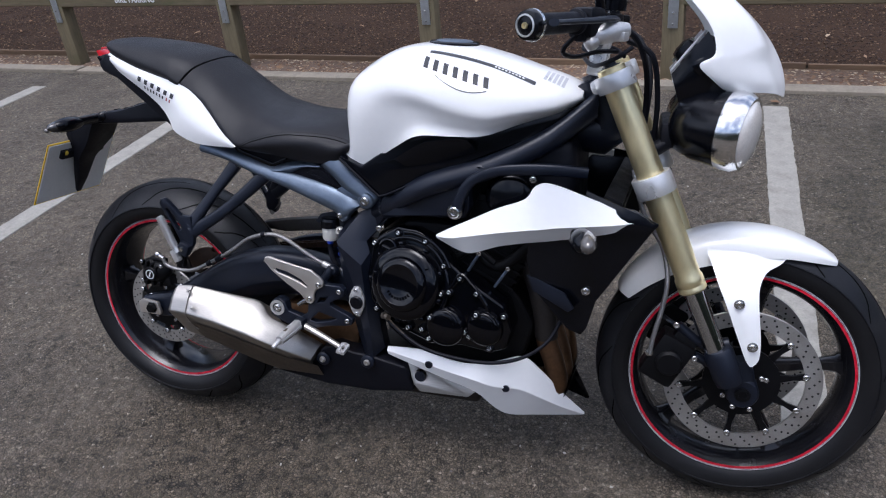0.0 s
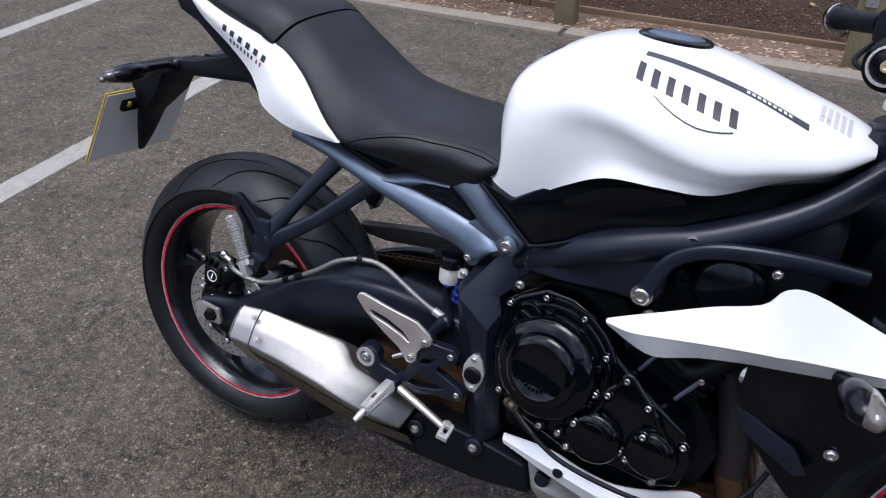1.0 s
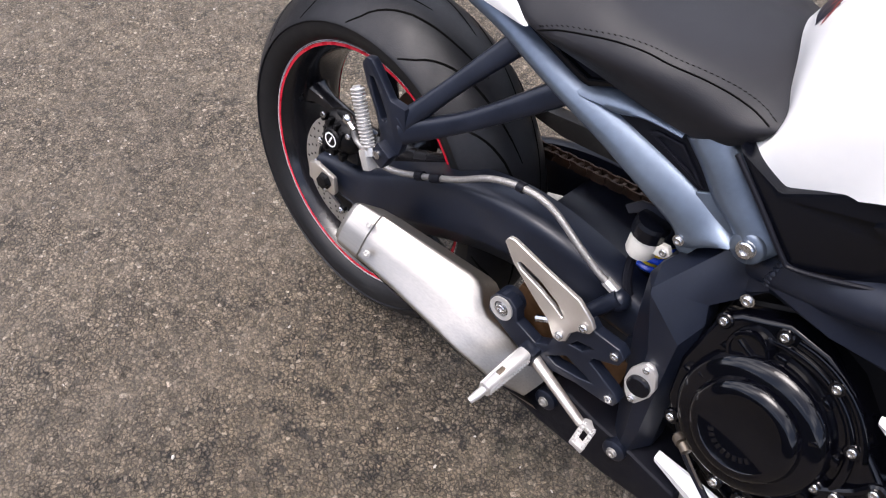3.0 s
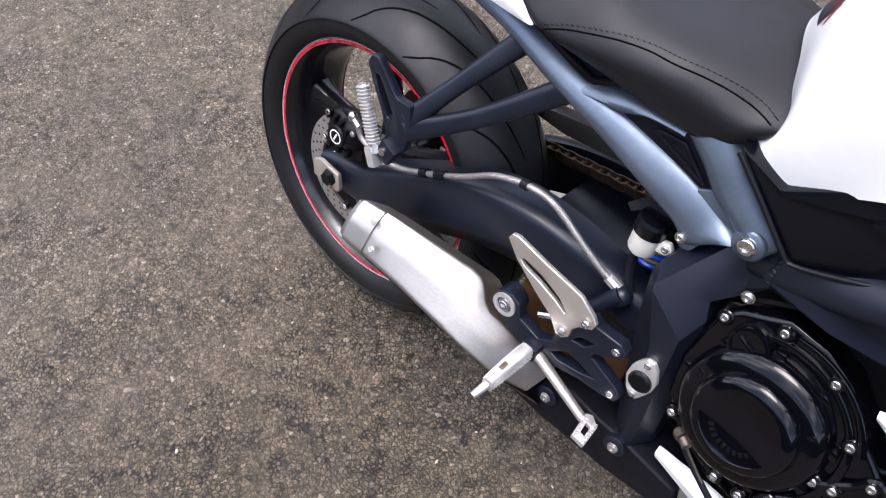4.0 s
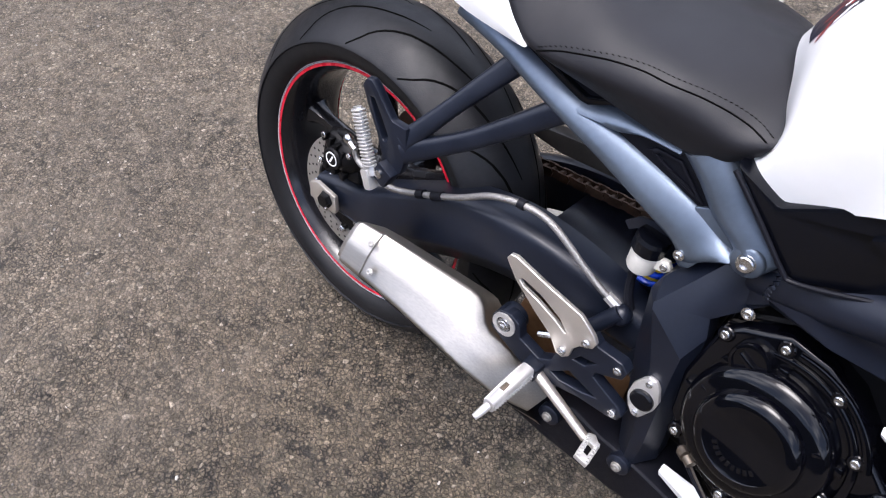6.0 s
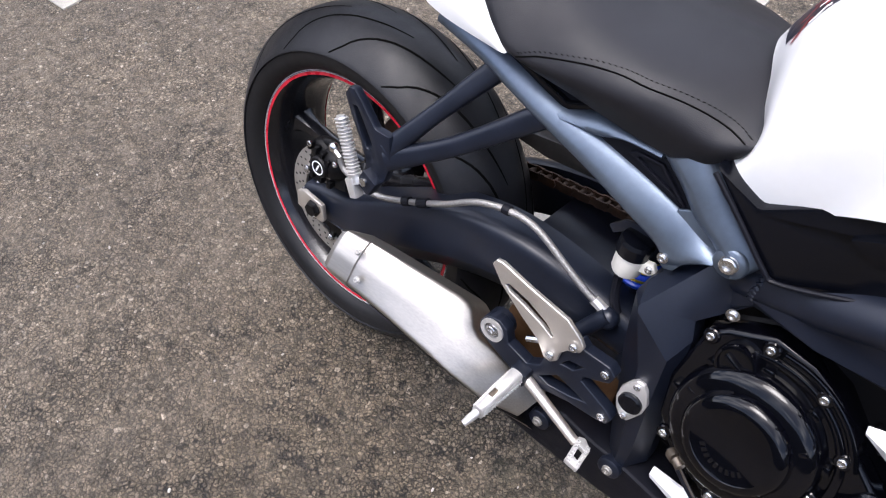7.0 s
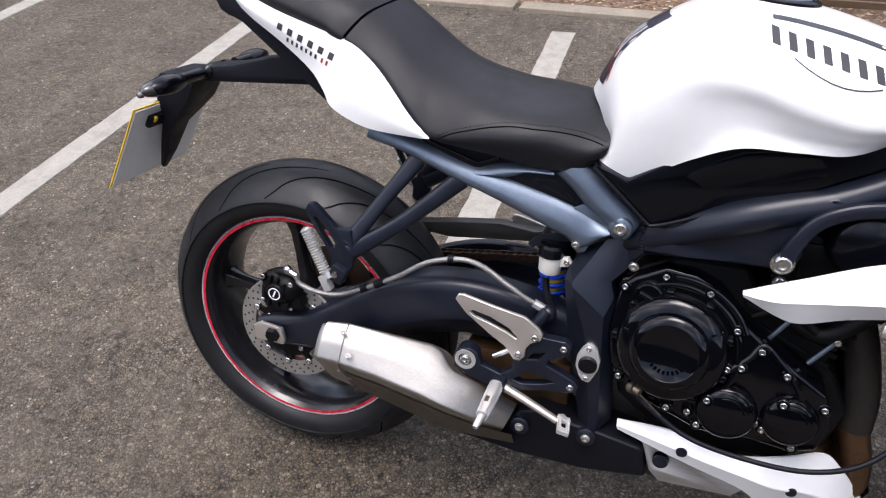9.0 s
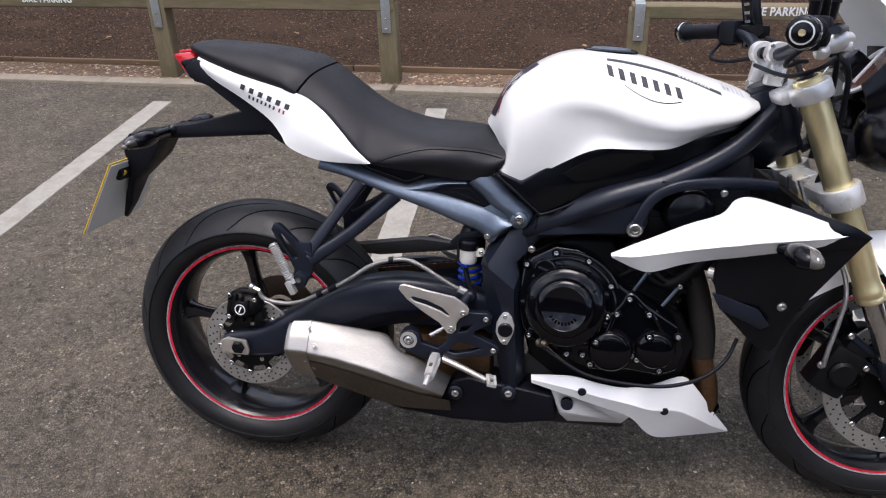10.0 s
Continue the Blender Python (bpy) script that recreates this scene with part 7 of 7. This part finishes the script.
OFF, FY = 0.008, 0.126
for s in (1, -1):
    leg = part("fork_leg", lathe([(0.0, 0.0), (0.0250, 0.0), (0.0278, 0.003), (0.0278, 0.010), (0.0268, 0.012), (0.0268, 0.015), (0.0278, 0.017), (0.0276, 0.028), (0.0252, 0.034), (0.0250, 0.055), (0.0262, 0.090), (0.0262, 0.26), (0.0262, 0.462), (0.024, 0.464), (0.019, 0.464), (0.019, 0.458), (0.0, 0.458)], on_fork(0.500, OFF, -FY * s), UP, 32), GOLD, bike, "gold anodised fork tube", STEERED, 30)
    part("fork_cap", lathe([(0.0, 0.0), (0.0185, 0.0), (0.0185, 0.006), (0.012, 0.007), (0.012, 0.014), (0.0, 0.014)], on_fork(0.500, OFF, -FY * s) + UP * 0.459, UP, 12), SATIN, leg, "black fork top cap", STEERED)
    part("slider", lathe([(0.0, 0.0), (0.0205, 0.0), (0.0205, 0.16), (0.0, 0.16)], on_fork(0.365, OFF, -FY * s), UP, 28), CHROME, leg, "bright fork slider", STEERED)
    foot = join(lathe([(0.0, 0.0), (0.026, 0.0), (0.029, 0.02), (0.029, 0.07), (0.025, 0.078), (0.0, 0.078)], on_fork(0.308, OFF + 0.004, -FY * s), UP, 24),
                lathe([(0.0, 0.0), (0.032, 0.0), (0.032, 0.034), (0.028, 0.040), (0.0, 0.040)], (1.408, -0.093 * s, 0.293), (0, -s, 0), 26),
                tube([(1.395, -0.112 * s, 0.36), (1.405, -0.112 * s, 0.32), (1.408, -0.112 * s, 0.295)], [0.024, 0.026, 0.022], 12, 4, 0.8),
                tube([(1.375, -0.108 * s, 0.39), (1.325, -0.110 * s, 0.385), (1.275, -0.112 * s, 0.422)], [0.014, 0.010, 0.010], 10, 4), tube([(1.39, -0.108 * s, 0.32), (1.34, -0.110 * s, 0.345), (1.31, -0.112 * s, 0.358)], [0.012, 0.010, 0.010], 10, 4))
    fobj = part("fork_foot", foot, SATIN, leg, "black fork foot", STEERED)
    part("axle_end", lathe([(0.0, 0.0), (0.015, 0.0), (0.015, 0.004), (0.009, 0.005), (0.008, 0.002), (0.0, 0.002)], (1.408, -0.133 * s, 0.293), (0, -s, 0), 18), CAST, leg, "", STEERED)
    calf = join(block((1.258, -0.100 * s, 0.345), (0.075, 0.058, 0.105), rot(28, "Y"), 0.012), lathe([(0.0, 0), (0.027, 0), (0.027, 0.012), (0.022, 0.018), (0, 0.018)], (1.262, -0.124 * s, 0.345), (0, -s, 0), 20), block((1.245, -0.118 * s, 0.362), (0.03, 0.02, 0.03), rot(28, "Y"), 0.006), block((1.285, -0.104 * s, 0.38), (0.05, 0.03, 0.05), rot(28, "Y"), 0.008))
    cobj = part("front_caliper", calf, CAST, bike, "black front brake caliper", STEERED)
    if s > 0:
        for x, z in ((1.271, 0.425), (1.311, 0.356)):
            screw(cobj, x, -0.1225, z, 0.0075, STEERED)
        screw(cobj, 1.224, -0.124, 0.361, 0.008, STEERED, FLANGE)
        for x, z in ((1.372, 0.31), (1.44, 0.33), (1.425, 0.26), (1.392, 0.262)):
            screw(leg, x, -0.128, z, 0.006, STEERED)
    part("brake_hose", tube([(1.224, -0.130 * s, 0.361), (1.228, -0.132 * s, 0.40), (1.240, -0.13 * s, 0.46), (1.246, -0.125 * s, 0.52), (1.232, -0.10 * s, 0.58), (1.19, -0.06 * s, 0.64), (1.165, -0.03 * s, 0.72)], 0.0048, 10, 6), BRAID, cobj, "braided front brake hose", STEERED)
    low = lathe([(0.0275, -0.02), (0.037, -0.02), (0.0385, -0.016), (0.0385, 0.016), (0.037, 0.020), (0.0275, 0.020)], on_fork(0.708, OFF, -FY * s), UP, 26, closed=True)
    part("lower_clamp", join(low, block(on_fork(0.708, OFF - 0.01, -0.055 * s), (0.052, 0.10, 0.034), rot(-23.4, "Y"), 0.008)), SILVERP, bike, "silver lower fork clamp", STEERED)
    top = lathe([(0.0268, -0.016), (0.036, -0.016), (0.0375, -0.012), (0.0375, 0.012), (0.036, 0.016), (0.0268, 0.016)], on_fork(0.901, OFF, -FY * s), UP, 26, closed=True)
    part("upper_clamp", join(top, block(on_fork(0.901, OFF - 0.018, -0.055 * s), (0.062, 0.11, 0.026), rot(-23.4, "Y"), 0.008)), SILVERP, bike, "silver top yoke", STEERED)
    riser = [block(Vector((1.082, -0.046 * s, 0.932)), (0.034, 0.028, 0.050), rot(10, "Y"), 0.008), lathe([(0.0, -0.015), (0.021, -0.015), (0.0225, -0.012), (0.0225, 0.012), (0.021, 0.015), (0.0, 0.015)], (1.081, -0.046 * s, 0.968), (0, -1, 0), 24)]
    part("bar_riser", join(*riser), SILVERP, bike, "silver handlebar clamp", STEERED)
    screw(bike, 1.066, -0.0605, 0.982, 0.005, STEERED) if s > 0 else None
bar_line = [(1.080, -0.002, 0.968), (1.080, -0.07, 0.968), (1.090, -0.13, 0.985), (1.085, -0.19, 1.004), (1.060, -0.255, 1.010), (0.995, -0.385, 1.006)]
bar_full = [(x, -y, z) for x, y, z in bar_line[::-1]] + bar_line[1:]
part("handlebar", tube(bar_full, 0.0125, 14, 4), SATIN, bike, "black handlebar", STEERED)
for s in (1, -1):
    ga, gb_ = Vector((1.060, -0.258 * s, 1.010)), Vector((0.999, -0.378 * s, 1.006))
    gd = (gb_ - ga).normalized()
    grip = part("grip", lathe([(0.0, 0.0), (0.021, 0.0), (0.021, 0.006), (0.0165, 0.008), (0.017, 0.06), (0.0175, 0.118), (0.019, 0.120), (0.019, 0.126), (0.0, 0.126)], ga, gd, 22), PLASTIC, bike, "black rubber grip", STEERED)
    part("bar_end", lathe([(0.0, 0.0), (0.0205, 0.0), (0.0238, 0.004), (0.0245, 0.010), (0.0225, 0.017), (0.017, 0.020), (0.0, 0.020)], ga + gd * 0.127, gd, 28), SMOOTH, grip, "black bar-end weight", STEERED)
    part("grip_ring", lathe([(0.0150, 0.0), (0.0176, 0.0), (0.0173, 0.0020), (0.0153, 0.0022)], ga + gd * 0.1472, gd, 28, closed=True), SILVERP, grip, "bright bar-end ring", STEERED)
    part("collar_ring", lathe([(0.0195, 0.0), (0.0252, 0.0), (0.0258, 0.003), (0.0252, 0.0065), (0.0195, 0.0065)], ga + gd * 0.1265, gd, 28, closed=True), POLISHED, grip, "bright collar ring", STEERED)
    part("end_screw", lathe([(0.0, 0.0), (0.0055, 0.0), (0.005, 0.003), (0.003, 0.003), (0.0025, 0.001), (0.0, 0.001)], ga + gd * 0.1475, gd, 12), GOLD, grip, "", STEERED)
    sw = part("switch_housing", join(block(Vector((1.074, -0.228 * s, 1.008)), (0.050, 0.050, 0.052), rot(-28 * s, "Z"), 0.012), block(Vector((1.068, -0.238 * s, 0.988)), (0.028, 0.030, 0.022), rot(-28 * s, "Z"), 0.008)), PLASTIC, bike, "black switch housing", STEERED)
    part("switch_button", block(Vector((1.055, -0.238 * s, 0.998)), (0.012, 0.014, 0.012), rot(-28 * s, "Z"), 0.003), REDBTN, sw, "red switch", STEERED)
    part("switch_mark", block(Vector((1.052, -0.226 * s, 1.020)), (0.006, 0.016, 0.006), rot(-28 * s, "Z"), 0.001), PALE, sw, "pale switch", STEERED)
    lev = part("hand_lever", tube([(1.118, -0.205 * s, 1.012), (1.113, -0.240 * s, 1.014), (1.086, -0.300 * s, 1.012), (1.044, -0.375 * s, 1.010), (1.038, -0.392 * s, 1.010)], [0.011, 0.009, 0.0075, 0.0065, 0.009], 10, 5, 0.7, side=(0, 0, 1)), SATIN, bike, "black hand lever", STEERED)
    part("lever_perch", join(block(Vector((1.104, -0.185 * s, 1.008)), (0.050, 0.052, 0.030), rot(-15 * s, "Z"), 0.008), tube([(1.10, -0.15 * s, 1.012), (1.115, -0.215 * s, 1.010)], 0.013, 12, 2)), CAST, lev, "lever perch", STEERED)
    # mirror stem
    mir = part("mirror", join(tube([(1.095, -0.200 * s, 1.02), (1.090, -0.215 * s, 1.06), (1.085, -0.245 * s, 1.12), (1.08, -0.29 * s, 1.17)], [0.0095, 0.0085, 0.007, 0.007], 10, 5), ball((1.08, -0.33 * s, 1.20), (0.035, 0.15, 0.085))), SMOOTH, bike, "black mirror on a stem", STEERED)
    part("mirror_glass", ball((1.073, -0.33 * s, 1.19), (0.026, 0.14, 0.076)), CHROME, mir, "mirror glass", STEERED)
res_r = part("front_reservoir", join(lathe([(0.0, 0), (0.023, 0), (0.025, 0.03), (0.0, 0.03)], (1.112, -0.150, 1.028), (0.05, 0, 1), 22)), SMOOTH, bike, "black front brake reservoir", STEERED)
part("reservoir_cap", lathe([(0.0, 0), (0.027, 0), (0.027, 0.010), (0.0, 0.012)], (1.1135, -0.150, 1.058), (0.05, 0, 1), 16), PLASTIC, res_r, "", STEERED)
part("front_master_cylinder", join(tube([(1.082, -0.238, 0.984), (1.096, -0.232, 0.988), (1.116, -0.222, 0.993), (1.142, -0.205, 0.996)], [0.010, 0.0165, 0.018, 0.012], 16, 4, 0.85), ball((1.084, -0.242, 0.976), (0.027, 0.027, 0.027)), block((1.132, -0.218, 0.985), (0.022, 0.018, 0.016), rot(-28, "Z"), 0.004)), ALLOY, bike, "silver front brake master cylinder", STEERED)
holder = part("device_mount", join(block((1.098, 0.185, 1.045), (0.020, 0.062, 0.090), rot(-12, "Y"), 0.005), tube([(1.085, 0.17, 0.975), (1.095, 0.18, 1.01)], 0.008, 8, 2)), SMOOTH, bike, "small black device on the handlebar", STEERED)
for k in range(3):
    part("device_mark", block((1.0865 - 0.003 * k, 0.180, 1.03 + 0.018 * k), (0.002, 0.030, 0.006), rot(-12, "Y"), 0), GALV, holder, "pale teal bar", STEERED)
for pts, r in (([(1.06, -0.25, 0.990), (1.035, -0.235, 0.962), (1.05, -0.19, 0.950), (1.09, -0.14, 0.957), (1.12, -0.09, 0.955)], 0.0042), ([(1.06, 0.25, 0.990), (1.03, 0.235, 0.955), (1.05, 0.18, 0.945), (1.10, 0.12, 0.955), (1.13, 0.05, 0.94)], 0.0045), ([(1.11, -0.16, 0.998), (1.15, -0.13, 0.985), (1.175, -0.09, 0.93), (1.18, -0.06, 0.85), (1.17, -0.05, 0.77)], 0.0055), ([(1.12, 0.15, 0.995), (1.16, 0.11, 0.97), (1.185, 0.08, 0.90), (1.18, 0.06, 0.80)], 0.006), ([(1.05, -0.02, 0.945), (1.08, -0.11, 0.93), (1.12, -0.15, 0.945), (1.15, -0.14, 0.965)], 0.0042), ([(1.14, -0.10, 0.975), (1.185, -0.11, 0.95), (1.20, -0.09, 0.88), (1.20, -0.07, 0.80), (1.19, -0.05, 0.72)], 0.0055)):
    part("control_cable", tube(pts, r, 8, 6), PLASTIC, bike, "black control cable", STEERED)
part("ignition", lathe([(0.0, 0), (0.022, 0), (0.022, 0.03), (0.016, 0.034), (0.0, 0.034)], (1.105, 0, 0.900), UP, 18), SATIN, bike, "ignition lock", STEERED)

# instruments
FACE = Vector((-0.78, 0, 0.62))
dash = part("instrument_housing", join(lathe([(0.0, -0.045), (0.040, -0.042), (0.056, -0.02), (0.060, 0.0), (0.057, 0.004), (0.0, 0.002)], (1.268, -0.028, 0.935), FACE, 36), block((1.270, 0.045, 0.935), (0.05, 0.085, 0.085), rot(-50, "Y"), 0.015)), SMOOTH, bike, "black instrument housing", STEERED)
part("dial_ring", lathe([(0.047, 0.0), (0.056, 0.0), (0.056, 0.006), (0.050, 0.008), (0.047, 0.005)], Vector((1.268, -0.028, 0.935)) + FACE * 0.003, FACE, 40, closed=True), SIGNW, dash, "pale dial ring", STEERED)
part("dial_face", lathe([(0.0, 0.0), (0.0475, 0.0)], Vector((1.268, -0.028, 0.935)) + FACE * 0.0045, FACE, 36), TACHO, dash, "brown dial face", STEERED)
part("display", block(Vector((1.268, 0.052, 0.935)) + FACE * 0.03, (0.060, 0.055, 0.004), rot(-51.5, "Y"), 0.002), LCD, dash, "grey-green display", STEERED)

part("dash_edge", tube([(1.222, -0.062, 0.918), (1.250, -0.064, 0.956), (1.279, -0.062, 0.993)], 0.003, 8, 3), PALE, dash, "thin pale edge of the cowl", STEERED)
part("dash_cowl", slab([(1.290, 0.985), (1.33, 0.95), (1.32, 0.88), (1.285, 0.87), (1.30, 0.93)], -0.062, 0.062, 0.004), SMOOTH, dash, "black cowl round the instruments", STEERED)

# twin headlamps
for s in (1, -1):
    ax = Vector((0.90, -0.36 * s, -0.12)).normalized()
    c = Vector((1.333, -0.104 * s, 0.814))
    shell_b = lathe([(0.0, -0.110), (0.034, -0.105), (0.056, -0.088), (0.067, -0.055), (0.070, -0.012), (0.071, 0.006)], c, ax, 40)
    hl = part("headlamp", shell_b, SMOOTH, bike, "round black headlamp bowl", STEERED, 50)
    part("headlamp_bezel", lathe([(0.0705, -0.006), (0.0745, -0.004), (0.0755, 0.006), (0.0735, 0.024), (0.0665, 0.036), (0.061, 0.036), (0.064, 0.018)], c, ax, 44), POLISHED, hl, "polished silver headlamp rim", STEERED, 50)
    part("reflector", lathe([(0.0635, 0.028), (0.060, 0.012), (0.046, -0.008), (0.020, -0.020), (0.0, -0.021)], c, ax, 40), REFLECT, hl, "bright reflector", STEERED, 50)
    part("lamp_bulb", lathe([(0.0, -0.022), (0.009, -0.022), (0.010, 0.0), (0.006, 0.008), (0.0, 0.009)], c, ax, 14), ALLOY, hl, "", STEERED)
    lens = part("headlamp_lens", lathe([(0.0635, 0.030), (0.060, 0.038), (0.046, 0.046), (0.026, 0.051), (0.0, 0.053)], c, ax, 40), LENSM, hl, "bright domed headlamp lens", STEERED, 60)
    lens.visible_shadow = False
part("lamp_bracket", join(block((1.235, 0, 0.80), (0.05, 0.20, 0.05), None, 0.012), tube([(1.20, -0.09, 0.77), (1.25, -0.08, 0.80), (1.30, -0.06, 0.81)], 0.014, 10, 3), tube([(1.20, 0.09, 0.77), (1.25, 0.08, 0.80), (1.30, 0.06, 0.81)], 0.014, 10, 3)), PLASTIC, bike, "black headlamp bracket", STEERED)
# flyscreen
screen = []
for (xc, zc), (xe, ye, ze) in (((1.436, 0.868), (1.325, -0.098, 0.884)), ((1.435, 0.892), (1.300, -0.122, 0.905)), ((1.424, 0.930), (1.272, -0.136, 0.934)), ((1.400, 0.972), (1.298, -0.124, 0.953)), ((1.366, 1.012), (1.288, -0.116, 0.998)), ((1.320, 1.052), (1.252, -0.106, 1.044)), ((1.255, 1.098), (1.205, -0.085, 1.092)), ((1.215, 1.120), (1.185, -0.060, 1.115))):
    e, c = Vector((xe, ye, ze)), Vector((xc, 0, zc))
    screen.append([e, e.lerp(c, 0.45) + Vector((0.026, -0.020, 0.004)), e.lerp(c, 0.78) + Vector((0.014, -0.010, 0.002)), c])
screen = [r + [Vector((p.x, -p.y, p.z)) for p in r[-2::-1]] for r in screen]
fly = part("flyscreen", shell(screen, 0.004, 5, 4, (-1, 0, 0)), WHITE, bike, "pointed white flyscreen", STEERED, 40)
inner = [[Vector((p.x - 0.012, p.y * 0.93, p.z - 0.002)) for p in r] for r in screen[1:4]]
part("flyscreen_liner", shell(inner, 0.004, 4, 4, (-1, 0, 0)), SMOOTH, fly, "black inner liner", STEERED, 50)
part("cowl_cheek", shell([[(1.222, -0.10, 0.915), (1.23, -0.108, 0.89), (1.24, -0.10, 0.862)], [(1.252, -0.112, 0.955), (1.27, -0.12, 0.92), (1.285, -0.11, 0.872)], [(1.280, -0.114, 0.992), (1.305, -0.122, 0.945), (1.325, -0.10, 0.888)]], 0.006, 4, 4), SMOOTH, bike, "black cowl cheek", STEERED)
part("cowl_cheek", shell([[(1.222, 0.10, 0.915), (1.23, 0.108, 0.89), (1.24, 0.10, 0.862)], [(1.252, 0.112, 0.955), (1.27, 0.12, 0.92), (1.285, 0.11, 0.872)], [(1.280, 0.114, 0.992), (1.305, 0.122, 0.945), (1.325, 0.10, 0.888)]], 0.006, 4, 4), WHITE, bike, "white cowl cheek", STEERED)

# front mudguard
mud_cols = []
for a, r, w, dropm in ((147, 0.312, 0.050, 0.030), (136, 0.316, 0.064, 0.042), (122, 0.318, 0.070, 0.052), (106, 0.317, 0.072, 0.058), (92, 0.314, 0.072, 0.050), (78, 0.311, 0.068, 0.036), (66, 0.308, 0.056, 0.022), (58.5, 0.304, 0.036, 0.008)):
    ca, sa = math.cos(radians(a)), math.sin(radians(a))
    sec = [(-w, r - dropm), (-w * 0.93, r - dropm * 0.46), (-w * 0.66, r - dropm * 0.12), (0, r), (w * 0.66, r - dropm * 0.12), (w * 0.93, r - dropm * 0.46), (w, r - dropm)]
    mud_cols.append([(FC[0] + q * ca, y, FC[2] + q * sa) for y, q in sec])
mud = part("front_mudguard", shell(mud_cols, 0.003, 5, 4, (0, 0, -1)), WHITE, bike, "white front mudguard", STEERED, 45)
for s in (1, -1):
    armc = [[(1.318, -0.064 * s, 0.578), (1.392, -0.065 * s, 0.582), (1.472, -0.062 * s, 0.566)],
            [(1.322, -0.0740 * s, 0.562), (1.388, -0.0765 * s, 0.564), (1.456, -0.0730 * s, 0.551)],
            [(1.330, -0.092 * s, 0.546), (1.380, -0.096 * s, 0.546), (1.432, -0.088 * s, 0.538)],
            [(1.342, -0.117 * s, 0.517), (1.381, -0.122 * s, 0.518), (1.419, -0.112 * s, 0.514)],
            [(1.360, -0.138 * s, 0.478), (1.390, -0.142 * s, 0.480), (1.419, -0.133 * s, 0.478)],
            [(1.386, -0.146 * s, 0.415), (1.408, -0.148 * s, 0.418), (1.427, -0.142 * s, 0.420)],
            [(1.403, -0.146 * s, 0.375), (1.415, -0.147 * s, 0.370), (1.428, -0.144 * s, 0.378)],
            [(1.412, -0.146 * s, 0.362), (1.415, -0.146 * s, 0.361), (1.418, -0.146 * s, 0.362)]]
    part("mudguard_stay", shell([[p for p in c] for c in armc], 0.004, 4, 4), WHITE, mud, "white mudguard side stay", STEERED, 45)
    if s > 0:
        screw(mud, 1.381, -0.144, 0.488, 0.0085, STEERED, FLANGE)
        screw(mud, 1.413, -0.149, 0.404, 0.0085, STEERED, FLANGE)

# side stand, down on the left
stand_top = BIKE @ Vector((0.66, 0.10, 0.27))
stand_foot = Vector((0.60, 0.30, 0.006))
part("side_stand", join(tube([stand_top, stand_top.lerp(stand_foot, 0.5) + Vector((0.01, 0.02, 0)), stand_foot], [0.014, 0.012, 0.011], 12, 4), block(stand_foot + Vector((0, 0.01, 0.0)), (0.06, 0.045, 0.010), None, 0.003)), SATIN, bike, "black side stand", FIXED)
